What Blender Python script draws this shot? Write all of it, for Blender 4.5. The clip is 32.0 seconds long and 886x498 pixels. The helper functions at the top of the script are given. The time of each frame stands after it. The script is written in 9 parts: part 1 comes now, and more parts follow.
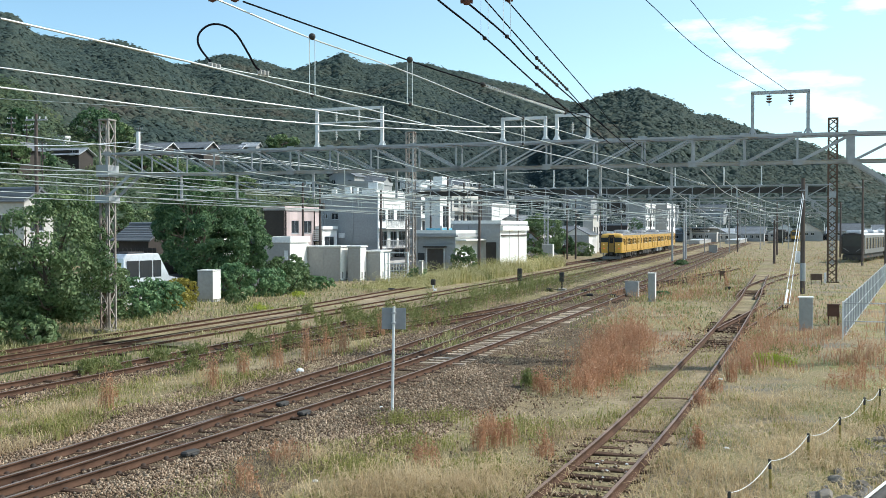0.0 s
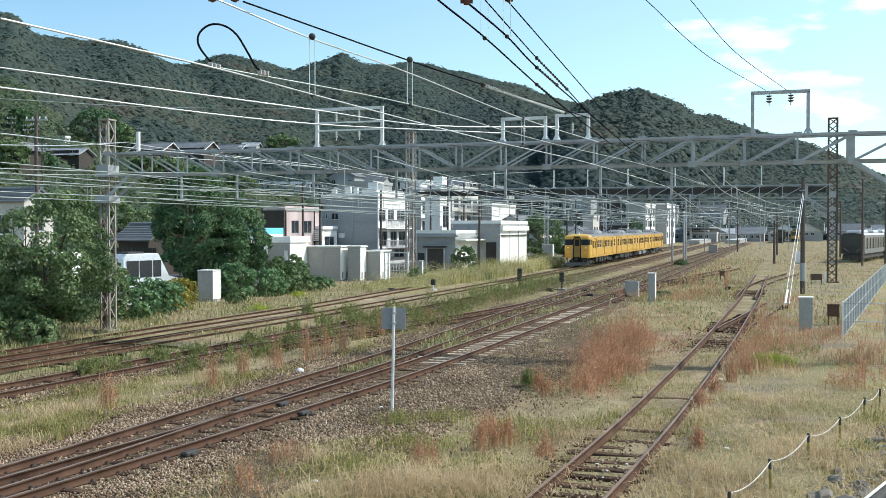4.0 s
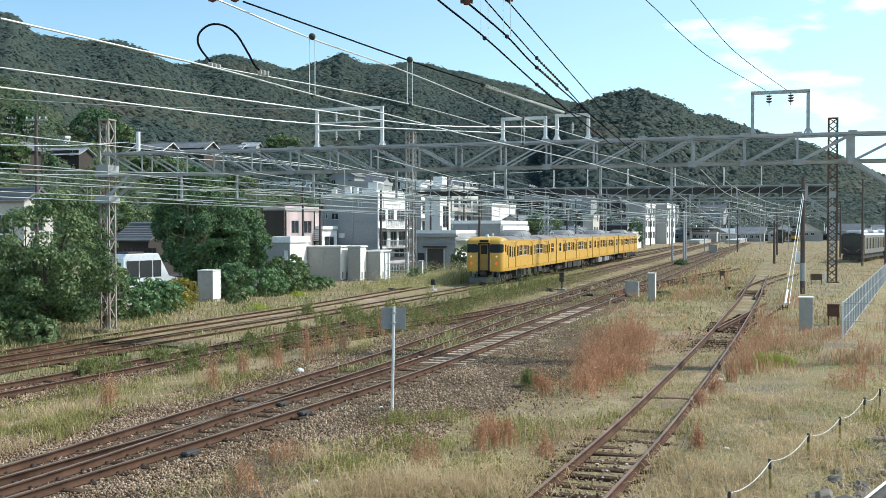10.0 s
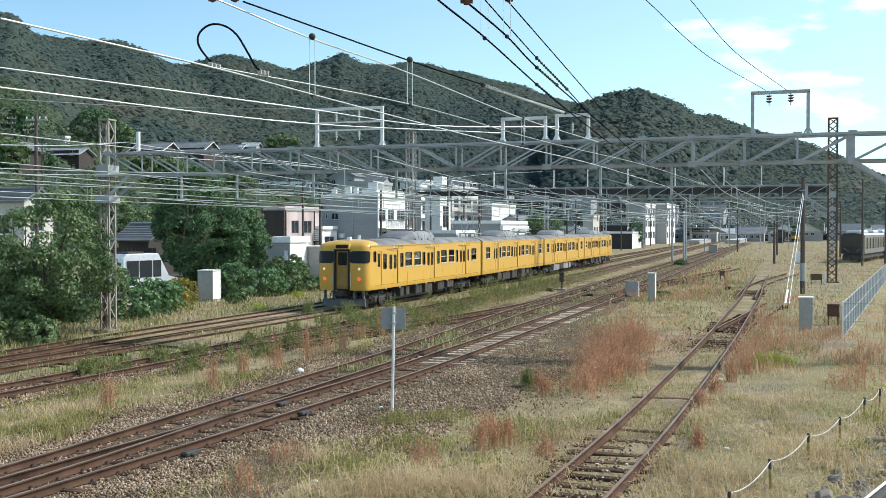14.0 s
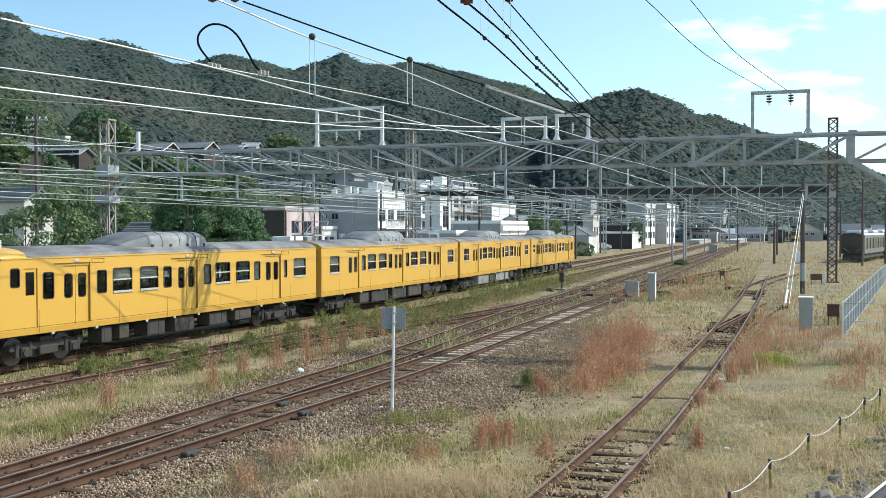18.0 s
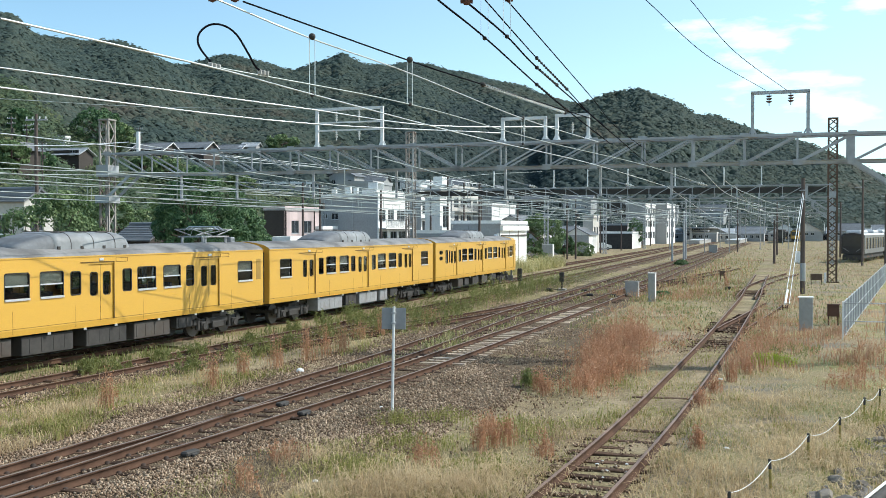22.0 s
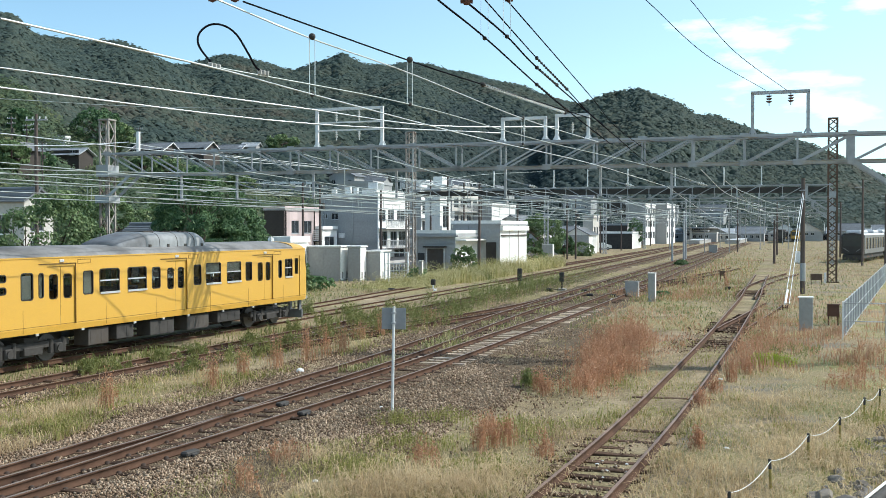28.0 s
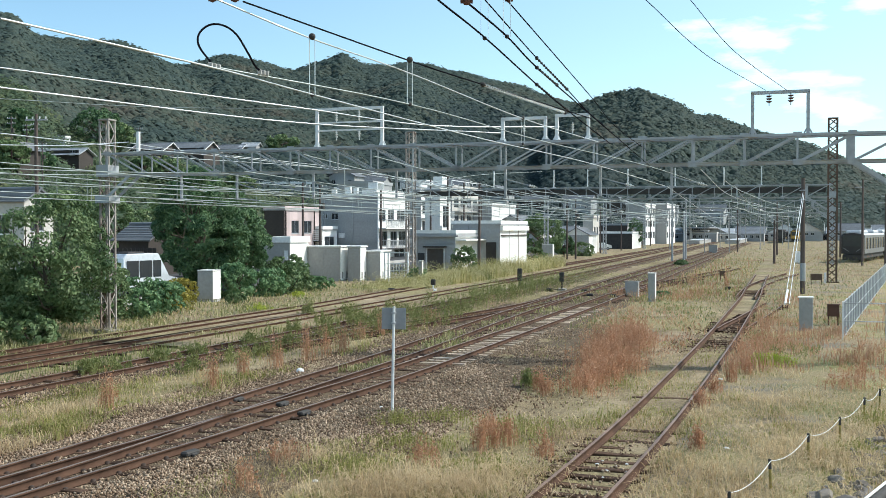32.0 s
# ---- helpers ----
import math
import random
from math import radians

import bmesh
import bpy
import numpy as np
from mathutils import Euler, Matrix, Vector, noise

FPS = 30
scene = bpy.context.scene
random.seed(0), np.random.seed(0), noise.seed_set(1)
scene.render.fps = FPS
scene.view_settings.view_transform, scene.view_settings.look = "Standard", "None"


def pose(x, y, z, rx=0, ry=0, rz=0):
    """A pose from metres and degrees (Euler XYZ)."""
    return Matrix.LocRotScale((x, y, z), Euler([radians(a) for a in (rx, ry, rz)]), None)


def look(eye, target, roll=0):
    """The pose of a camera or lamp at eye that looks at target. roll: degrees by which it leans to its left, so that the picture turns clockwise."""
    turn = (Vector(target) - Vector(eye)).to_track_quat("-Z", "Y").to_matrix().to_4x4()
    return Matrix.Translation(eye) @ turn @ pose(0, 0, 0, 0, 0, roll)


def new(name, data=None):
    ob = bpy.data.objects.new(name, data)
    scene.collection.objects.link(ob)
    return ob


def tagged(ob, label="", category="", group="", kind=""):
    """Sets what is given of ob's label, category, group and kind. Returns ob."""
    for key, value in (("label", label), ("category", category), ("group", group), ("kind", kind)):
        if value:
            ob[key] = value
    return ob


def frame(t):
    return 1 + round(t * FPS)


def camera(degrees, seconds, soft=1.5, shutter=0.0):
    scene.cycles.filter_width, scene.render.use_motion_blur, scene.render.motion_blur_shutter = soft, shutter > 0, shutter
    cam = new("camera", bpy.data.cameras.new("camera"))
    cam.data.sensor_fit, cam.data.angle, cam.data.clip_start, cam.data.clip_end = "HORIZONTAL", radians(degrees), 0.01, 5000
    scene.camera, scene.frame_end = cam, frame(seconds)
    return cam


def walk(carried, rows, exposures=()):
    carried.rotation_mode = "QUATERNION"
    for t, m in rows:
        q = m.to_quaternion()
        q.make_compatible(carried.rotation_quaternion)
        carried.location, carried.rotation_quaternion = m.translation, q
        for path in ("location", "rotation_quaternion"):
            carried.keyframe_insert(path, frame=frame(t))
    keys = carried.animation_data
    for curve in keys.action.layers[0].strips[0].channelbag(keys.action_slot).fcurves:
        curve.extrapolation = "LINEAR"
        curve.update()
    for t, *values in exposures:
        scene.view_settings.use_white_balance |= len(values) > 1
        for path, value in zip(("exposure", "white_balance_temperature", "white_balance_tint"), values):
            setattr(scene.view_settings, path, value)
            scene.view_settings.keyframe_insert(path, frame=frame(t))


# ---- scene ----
cam = camera(46.72, 32.0, soft=0.85)
EYE_Z = 4.364
EYE = pose(0, 0, EYE_Z, 90 - 1.116, 0, 0)
walk(cam, [(0.0, EYE), (32.0, EYE)], exposures=[(0.0, 0.17, 6240, 8), (32.0, 0.17, 6240, 8)])

# ---- light ----
SUN_AZ, SUN_EL = radians(80.0), radians(43.0)  # clockwise from +y, above the horizon
world = bpy.data.worlds.new("sky")
scene.world = world
world.use_nodes = True
wn = world.node_tree
wn.nodes.clear()
w_out = wn.nodes.new("ShaderNodeOutputWorld")
w_bg = wn.nodes.new("ShaderNodeBackground")
w_sky = wn.nodes.new("ShaderNodeTexSky")
w_sky.sky_type = "NISHITA"
w_sky.sun_disc = False
w_sky.sun_elevation = SUN_EL
w_sky.sun_rotation = SUN_AZ
w_sky.air_density = 1.0
w_sky.dust_density = 0.3
w_sky.ozone_density = 2.0
w_bg.inputs["Strength"].default_value = 0.165
# thin clouds, thicker towards the sunny side
w_tc = wn.nodes.new("ShaderNodeTexCoord")
w_map = wn.nodes.new("ShaderNodeMapping")
w_map.inputs["Scale"].default_value = (2.2, 2.2, 6.5)
w_map.inputs["Location"].default_value = (-0.36, 0.0, -0.33)
wn.links.new(w_tc.outputs["Generated"], w_map.inputs["Vector"])
w_noise = wn.nodes.new("ShaderNodeTexNoise")
w_noise.inputs["Scale"].default_value, w_noise.inputs["Detail"].default_value, w_noise.inputs["Roughness"].default_value = 2.9, 8.0, 0.55
wn.links.new(w_map.outputs[0], w_noise.inputs["Vector"])
w_sep = wn.nodes.new("ShaderNodeSeparateXYZ")
wn.links.new(w_tc.outputs["Generated"], w_sep.inputs[0])
w_side = wn.nodes.new("ShaderNodeMapRange")
for i, value in enumerate((0.0, 0.45, -0.14, 0.13)):
    w_side.inputs[1 + i].default_value = value
wn.links.new(w_sep.outputs[0], w_side.inputs[0])
w_sum = wn.nodes.new("ShaderNodeMath")
wn.links.new(w_noise.outputs["Fac"], w_sum.inputs[0])
wn.links.new(w_side.outputs[0], w_sum.inputs[1])
w_ramp = wn.nodes.new("ShaderNodeValToRGB")
w_ramp.color_ramp.elements[0].position, w_ramp.color_ramp.elements[1].position = 0.575, 0.73
wn.links.new(w_sum.outputs[0], w_ramp.inputs[0])
w_mix = wn.nodes.new("ShaderNodeMix")
w_mix.data_type = "RGBA"
wn.links.new(w_ramp.outputs[0], w_mix.inputs[0])
w_tint = wn.nodes.new("ShaderNodeMix")
w_tint.data_type, w_tint.blend_type = "RGBA", "MULTIPLY"
w_tint.inputs[0].default_value = 1.0
w_tint.inputs[7].default_value = (0.92, 1.03, 0.985, 1)
wn.links.new(w_sky.outputs[0], w_tint.inputs[6])
wn.links.new(w_tint.outputs[2], w_mix.inputs[6])
w_mix.inputs[7].default_value = (9.5, 9.5, 9.5, 1)
w_veil = wn.nodes.new("ShaderNodeMapRange")
for i, value in enumerate((-0.35, 0.55, 0.0, 0.30)):
    w_veil.inputs[1 + i].default_value = value
wn.links.new(w_sep.outputs[0], w_veil.inputs[0])
w_haze = wn.nodes.new("ShaderNodeMix")
w_haze.data_type = "RGBA"
wn.links.new(w_veil.outputs[0], w_haze.inputs[0])
wn.links.new(w_mix.outputs[2], w_haze.inputs[6])
w_haze.inputs[7].default_value = (6.2, 8.0, 8.4, 1)
wn.links.new(w_haze.outputs[2], w_bg.inputs[0])
wn.links.new(w_bg.outputs[0], w_out.inputs[0])

sun_data = bpy.data.lights.new("sun", "SUN")
sun_data.energy = 4.2
sun_data.angle = radians(0.55)
sun_data.color = (1.0, 0.95, 0.87)
sun_dir = Vector((math.sin(SUN_AZ) * math.cos(SUN_EL), math.cos(SUN_AZ) * math.cos(SUN_EL), math.sin(SUN_EL)))
sun = new("sun", sun_data)
sun.matrix_world = look(sun_dir * 200, (0, 0, 0))

# ---- the plan: directions and track lines ----
RAIL = 0.17           # top of the rails above the ground
NX, NY = 0.947, -0.322  # across the tracks, to the sunny side
TX, TY = 0.322, 0.947   # along the tracks, away
YAW = math.degrees(math.atan2(NY, NX))


def main_line(s, off=0.0):
    """A point of the main line s metres along it and off metres to its sunny side, with its heading from +y."""
    x0, y0, th, k1, k2 = -2.352, 61.484, 0.342, -0.00136, -0.00005
    if s <= 20:
        a = th + k1 * s
        x = x0 + (math.cos(th) - math.cos(a)) / k1
        y = y0 + (math.sin(a) - math.sin(th)) / k1
    else:
        b = th + k1 * 20
        a = b + k2 * (s - 20)
        x = x0 + (math.cos(th) - math.cos(b)) / k1 + (math.cos(b) - math.cos(a)) / k2
        y = y0 + (math.sin(b) - math.sin(th)) / k1 + (math.sin(a) - math.sin(b)) / k2
    return x + off * math.cos(a), y - off * math.sin(a), a


def smooth_line(points, step=1.0):
    """Catmull-Rom through plan points, evenly stepped."""
    pts = [Vector((p[0], p[1], 0)) for p in points]
    pts = [pts[0] * 2 - pts[1], *pts, pts[-1] * 2 - pts[-2]]
    out = []
    for i in range(1, len(pts) - 2):
        a, b, c, d = pts[i - 1:i + 3]
        n = max(2, int((c - b).length / step))
        for k in range(n):
            t = k / n
            out.append(0.5 * (2 * b + (c - a) * t + (2 * a - 5 * b + 4 * c - d) * t * t + (3 * b - a - 3 * c + d) * t ** 3))
    out.append(pts[-2])
    return [(p.x, p.y) for p in out]


LINE_T = [main_line(s)[:2] for s in np.arange(-75, 330, 2.0)]
LINE_V = [main_line(s, 3.65)[:2] for s in np.arange(-75, 330, 2.0)]
LINE_U = smooth_line([(-27, 7), (-19.5, 24), (-15.1, 34.0), (-12.6, 41.5), (-8.9, 51.6), (-6.2, 59.7), (-3.3, 69.6), (2.0, 86), (9.0, 107), (25, 155), (60, 262)], 2.0)
LINE_W = smooth_line([(-17, -4), (-10.2, 11), (-7.5, 17.3), (-6.0, 21.6), (-4.3, 26.7), (-1.5, 34.9), (1.8, 46.0), (3.4, 51.3), (7.9, 65.4), (16.0, 90.2), (32, 138), (66, 240)], 1.5)
LINE_X = smooth_line([(-16.8, -4.6), (-9.9, 10.4), (-7.1, 16.7), (-5.45, 20.4), (-3.7, 24.5), (-1.2, 30.6), (2.7, 41.6), (6.0, 51), (11.9, 68.3), (24.5, 106.6), (38.1, 148.2), (69.0, 242.8), (98, 330)], 1.5)
LINE_S = smooth_line([(-6, -3), (-1.2, 8.2), (1.9, 15.9), (3.5, 19.9), (5.95, 26.4), (10.75, 39.7), (14.1, 49.3), (19.1, 63.7), (24.7, 80.6), (44, 138), (80, 246)], 1.5)
LINE_S2 = smooth_line([(9.8, 37.0), (12.2, 43.3), (14.6, 48.6), (17.9, 56), (22.5, 66), (30, 84), (47, 128)], 1.5)
LINE_S3 = smooth_line([(18.7, 63.4), (21.7, 72), (25.3, 81), (30.5, 92), (36, 103)], 1.5)
LINE_Y = smooth_line([(9.5, 70.3), (5.3, 58.5), (1.7, 51.0), (-2.6, 43.8), (-7.0, 36.2)], 1.5)
LINE_Z = smooth_line([(11.6, 67.4), (14.6, 75), (18.5, 83), (24, 94.5), (32, 112)], 1.5)

# ---- materials ----
MATS = {}


def tex_coord(nt, coord):
    tc = nt.nodes.new("ShaderNodeTexCoord" if coord != "Position" else "ShaderNodeNewGeometry")
    return tc.outputs[coord]


def add_noise(nt, vec, scale, detail=4.0, rough=0.55):
    n = nt.nodes.new("ShaderNodeTexNoise")
    n.inputs["Scale"].default_value, n.inputs["Detail"].default_value, n.inputs["Roughness"].default_value = scale, detail, rough
    nt.links.new(vec, n.inputs["Vector"])
    return n.outputs["Fac"]


def add_ramp(nt, fac, stops):
    r = nt.nodes.new("ShaderNodeValToRGB")
    while len(r.color_ramp.elements) < len(stops):
        r.color_ramp.elements.new(0.5)
    for e, (p, c) in zip(r.color_ramp.elements, stops):
        e.position = p
        e.color = (*c, 1) if len(c) == 3 else c
    nt.links.new(fac, r.inputs["Fac"])
    return r.outputs["Color"]


def add_mix(nt, fac, a, b, blend="MIX"):
    m = nt.nodes.new("ShaderNodeMix")
    m.data_type, m.blend_type = "RGBA", blend
    for sock, v in ((m.inputs[0], fac), (m.inputs[6], a), (m.inputs[7], b)):
        if isinstance(v, (int, float)):
            sock.default_value = v
        elif isinstance(v, tuple):
            sock.default_value = (*v, 1)
        else:
            nt.links.new(v, sock)
    return m.outputs[2]


def blank(name):
    m = bpy.data.materials.new(name)
    m.use_nodes = True
    nt = m.node_tree
    b = nt.nodes["Principled BSDF"]
    MATS[name] = m
    return m, nt, b


def surface(name, base, dark=None, rough=0.6, metal=0.0, fine=12.0, coarse=0.7, dirt=0.35, bump=0.15, coord="Object", vary=0.0, spec=0.4, stretch=None):
    """A worn surface: base colour, dark stains at a coarse scale, grain at a fine one."""
    m, nt, b = blank(name)
    vec = tex_coord(nt, coord)
    if stretch:
        mp = nt.nodes.new("ShaderNodeMapping")
        mp.inputs["Scale"].default_value = stretch
        nt.links.new(vec, mp.inputs["Vector"])
        vec = mp.outputs[0]
    dark = dark or tuple(c * 0.55 for c in base)
    big = add_noise(nt, vec, coarse, 5.0, 0.6)
    small = add_noise(nt, vec, fine, 6.0, 0.6)
    light = tuple(min(1, c * 1.12) for c in base)
    col = add_ramp(nt, small, [(0.3, tuple(c * 0.88 for c in base)), (0.7, light)])
    stain = add_ramp(nt, big, [(0.42, (0, 0, 0)), (0.68, (dirt, dirt, dirt))])
    sep = nt.nodes.new("ShaderNodeRGBToBW")
    nt.links.new(stain, sep.inputs[0])
    col = add_mix(nt, sep.outputs[0], col, dark)
    if vary:
        oi = nt.nodes.new("ShaderNodeObjectInfo")
        hsv = nt.nodes.new("ShaderNodeHueSaturation")
        mr = nt.nodes.new("ShaderNodeMapRange")
        mr.inputs[3].default_value, mr.inputs[4].default_value = 1 - vary, 1 + vary
        nt.links.new(oi.outputs["Random"], mr.inputs[0])
        nt.links.new(mr.outputs[0], hsv.inputs["Value"])
        nt.links.new(col, hsv.inputs["Color"])
        col = hsv.outputs[0]
    nt.links.new(col, b.inputs["Base Color"])
    b.inputs["Roughness"].default_value, b.inputs["Metallic"].default_value = rough, metal
    b.inputs["Specular IOR Level"].default_value = spec
    if bump:
        bp = nt.nodes.new("ShaderNodeBump")
        bp.inputs["Strength"].default_value, bp.inputs["Distance"].default_value = bump, 0.02
        nt.links.new(small, bp.inputs["Height"])
        nt.links.new(bp.outputs[0], b.inputs["Normal"])
    return m


def foliage(name, stops, rough=0.6, coord="Object", scale=0.5, thin=0.25, each=0.5):
    """Leaf colour that varies from leaf to leaf and patch to patch."""
    m, nt, b = blank(name)
    geo = nt.nodes.new("ShaderNodeNewGeometry")
    vec = tex_coord(nt, coord)
    patch = add_noise(nt, vec, scale, 3.0)
    mix = nt.nodes.new("ShaderNodeMath")
    mix.operation = "MULTIPLY_ADD"
    nt.links.new(geo.outputs["Random Per Island"], mix.inputs[0])
    mix.inputs[1].default_value = each
    ad = nt.nodes.new("ShaderNodeMath")
    ad.operation = "MULTIPLY_ADD"
    nt.links.new(patch, ad.inputs[0])
    ad.inputs[1].default_value, ad.inputs[2].default_value = 1.3, -0.15 - each / 2
    nt.links.new(ad.outputs[0], mix.inputs[2])
    col = add_ramp(nt, mix.outputs[0], stops)
    nt.links.new(col, b.inputs["Base Color"])
    b.inputs["Roughness"].default_value = rough
    b.inputs["Specular IOR Level"].default_value = 0.25
    if thin:
        tr = nt.nodes.new("ShaderNodeBsdfTranslucent")
        nt.links.new(col, tr.inputs[0])
        ms = nt.nodes.new("ShaderNodeMixShader")
        ms.inputs[0].default_value = thin
        nt.links.new(b.outputs[0], ms.inputs[1])
        nt.links.new(tr.outputs[0], ms.inputs[2])
        nt.links.new(ms.outputs[0], nt.nodes["Material Output"].inputs[0])
    return m


YELLOW = surface("yellow_paint", (0.63, 0.365, 0.06), (0.40, 0.24, 0.06), 0.36, fine=45.0, coarse=0.3, dirt=0.10, bump=0.01, spec=0.5)
LOUVRE = surface("louvre_shaded_door_yellow", (0.36, 0.22, 0.05), (0.2, 0.12, 0.04), 0.6, fine=20, coarse=2, dirt=0.5, bump=0.05)
ROOFGREY = surface("roof_grey", (0.235, 0.23, 0.22), (0.075, 0.07, 0.066), 0.75, fine=6, coarse=0.6, dirt=0.85, bump=0.05)
AC_GREY = surface("aircon_grey", (0.27, 0.285, 0.29), (0.12, 0.12, 0.12), 0.55, fine=6, coarse=0.8, dirt=0.6, bump=0.05)
UNDER = surface("underframe_dark", (0.055, 0.05, 0.045), (0.02, 0.02, 0.02), 0.8, fine=10, coarse=2, dirt=0.5, bump=0.2)
UNDERBOX = surface("equipment_grey", (0.075, 0.066, 0.058), (0.07, 0.05, 0.035), 0.7, fine=8, coarse=1.5, dirt=0.7, bump=0.1)
LIGHTBOX = surface("light_equipment_grey", (0.29, 0.295, 0.30), (0.16, 0.13, 0.1), 0.6, fine=8, coarse=1.5, dirt=0.5, bump=0.1)
MASTGREY = surface("mast_grey_rust", (0.33, 0.31, 0.28), (0.16, 0.09, 0.06), 0.8, fine=6, coarse=1.1, dirt=0.7, bump=0.1, coord="Position")
PLOW = surface("plow_grey", (0.16, 0.17, 0.18), (0.06, 0.055, 0.05), 0.7, fine=8, coarse=1.5, dirt=0.6, bump=0.1)
WHEEL = surface("wheel_steel", (0.16, 0.15, 0.15), (0.06, 0.05, 0.045), 0.45, metal=0.7, fine=10, coarse=3)
BLACKRUB = surface("black_rubber", (0.02, 0.02, 0.021), None, 0.7, fine=10, coarse=2, dirt=0.2, bump=0.05)
SASH = surface("aluminium_sash", (0.72, 0.73, 0.74), (0.4, 0.4, 0.4), 0.35, metal=0.6, fine=20, coarse=3, dirt=0.2, bump=0.0)
SEAM = surface("dark_seam", (0.10, 0.055, 0.01), None, 0.7, fine=10, coarse=2, bump=0.0)
INTERIOR = surface("interior_dim", (0.34, 0.33, 0.29), (0.05, 0.05, 0.05), 0.8, fine=6, coarse=1, bump=0.0)
SEAT = surface("seat_blue", (0.05, 0.06, 0.10), None, 0.9, fine=20, coarse=2, bump=0.0)
BLIND = surface("blind_cream", (0.62, 0.60, 0.52), None, 0.8, fine=20, coarse=2, bump=0.0)
RAILSTEEL = surface("rail_rust", (0.105, 0.060, 0.040), (0.035, 0.020, 0.014), 0.9, fine=9, coarse=1.2, dirt=0.7, bump=0.2, coord="Position", spec=0.12)
RAILTOP = surface("rail_running_top", (0.29, 0.175, 0.115), (0.14, 0.08, 0.05), 0.45, metal=0.3, fine=6, coarse=0.6, dirt=0.7, bump=0.05, coord="Position")
RUSTDARK = surface("dark_rust", (0.055, 0.035, 0.025), (0.02, 0.015, 0.012), 0.85, fine=12, coarse=2, dirt=0.5, bump=0.2, coord="Position")
RAILSHINE = surface("rail_polished_top", (0.25, 0.19, 0.15), (0.13, 0.08, 0.055), 0.45, metal=0.3, fine=6, coarse=0.6, dirt=0.6, bump=0.02, coord="Position")
SLEEPER = surface("sleeper_wood", (0.105, 0.064, 0.042), (0.03, 0.02, 0.015), 0.95, fine=14, coarse=2.0, dirt=0.8, bump=0.4, vary=0.5, spec=0.1, stretch=(1, 6, 6))
SLEEPERC = surface("sleeper_concrete", (0.60, 0.50, 0.385), (0.22, 0.14, 0.09), 0.9, fine=14, coarse=2.0, dirt=0.7, bump=0.3, vary=0.3)
STEEL = surface("galvanised_steel", (0.40, 0.412, 0.42), (0.20, 0.19, 0.175), 0.5, metal=0.1, fine=5, coarse=0.6, dirt=0.45, bump=0.05, coord="Position")
STEELW = surface("white_painted_steel", (0.78, 0.79, 0.78), (0.5, 0.48, 0.44), 0.5, fine=6, coarse=1.0, dirt=0.3, bump=0.03, coord="Position")
RUSTSTEEL = surface("rusty_steel", (0.13, 0.085, 0.06), (0.05, 0.03, 0.02), 0.85, fine=8, coarse=1.2, dirt=0.6, bump=0.2, coord="Position")
WIREW = surface("bright_wire", (0.62, 0.64, 0.63), (0.45, 0.46, 0.45), 0.35, metal=0.5, fine=3, coarse=0.5, dirt=0.2, bump=0.0)
WIRED = surface("dark_wire", (0.012, 0.012, 0.015), None, 1.0, fine=3, coarse=0.5, dirt=0.2, bump=0.0, spec=0.0)
WIREG = surface("green_grey_wire", (0.36, 0.40, 0.38), (0.15, 0.16, 0.15), 0.45, metal=0.4, fine=3, coarse=0.5, dirt=0.3, bump=0.0)
INSUL = surface("insulator_porcelain", (0.86, 0.85, 0.82), None, 0.3, fine=6, coarse=2, dirt=0.3, bump=0.0)
INSULB = surface("insulator_brown", (0.10, 0.045, 0.04), None, 0.3, fine=6, coarse=2, dirt=0.3, bump=0.0)
POLEWOOD = surface("weathered_pole", (0.13, 0.10, 0.085), (0.05, 0.04, 0.035), 0.9, fine=20, coarse=1, dirt=0.6, bump=0.3, stretch=(6, 6, 1))
CONCRETE = surface("concrete", (0.40, 0.39, 0.37), (0.2, 0.19, 0.17), 0.9, fine=8, coarse=0.7, dirt=0.5, bump=0.15)
# white sides, grey fronts: sun and shade put into one house's colour
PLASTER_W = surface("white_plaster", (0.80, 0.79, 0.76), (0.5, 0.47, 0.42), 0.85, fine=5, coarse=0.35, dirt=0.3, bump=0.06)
PLASTER_G = surface("grey_and_shade_plaster", (0.36, 0.365, 0.36), (0.24, 0.24, 0.235), 0.85, fine=5, coarse=0.35, dirt=0.35, bump=0.06)
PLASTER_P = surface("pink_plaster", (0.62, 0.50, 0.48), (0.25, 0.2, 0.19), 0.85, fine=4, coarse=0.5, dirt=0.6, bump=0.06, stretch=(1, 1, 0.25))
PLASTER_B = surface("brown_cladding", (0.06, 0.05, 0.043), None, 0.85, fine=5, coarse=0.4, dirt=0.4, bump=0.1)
PLASTER_C = surface("cream_wall", (0.56, 0.53, 0.48), (0.35, 0.32, 0.27), 0.85, fine=5, coarse=0.4, dirt=0.4, bump=0.06)
# this grey also carries the shade of fronts; the white, sunlit sides
CUBGREY = surface("cubicle_grey_and_shade", (0.36, 0.355, 0.33), (0.26, 0.25, 0.23), 0.6, fine=5, coarse=0.6, dirt=0.3, bump=0.03)
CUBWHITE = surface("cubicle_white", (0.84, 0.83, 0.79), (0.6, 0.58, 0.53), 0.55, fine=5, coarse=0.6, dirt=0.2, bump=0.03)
TILE = surface("roof_tile_grey", (0.17, 0.18, 0.19), (0.09, 0.09, 0.09), 0.55, fine=10, coarse=0.7, dirt=0.4, bump=0.3)
TILE_W = surface("roof_tile_weathered", (0.24, 0.25, 0.26), (0.13, 0.13, 0.13), 0.5, fine=10, coarse=0.7, dirt=0.4, bump=0.3)
TILE_L = surface("roof_sheet_light", (0.55, 0.56, 0.57), (0.35, 0.35, 0.35), 0.5, fine=6, coarse=0.7, dirt=0.3, bump=0.1)
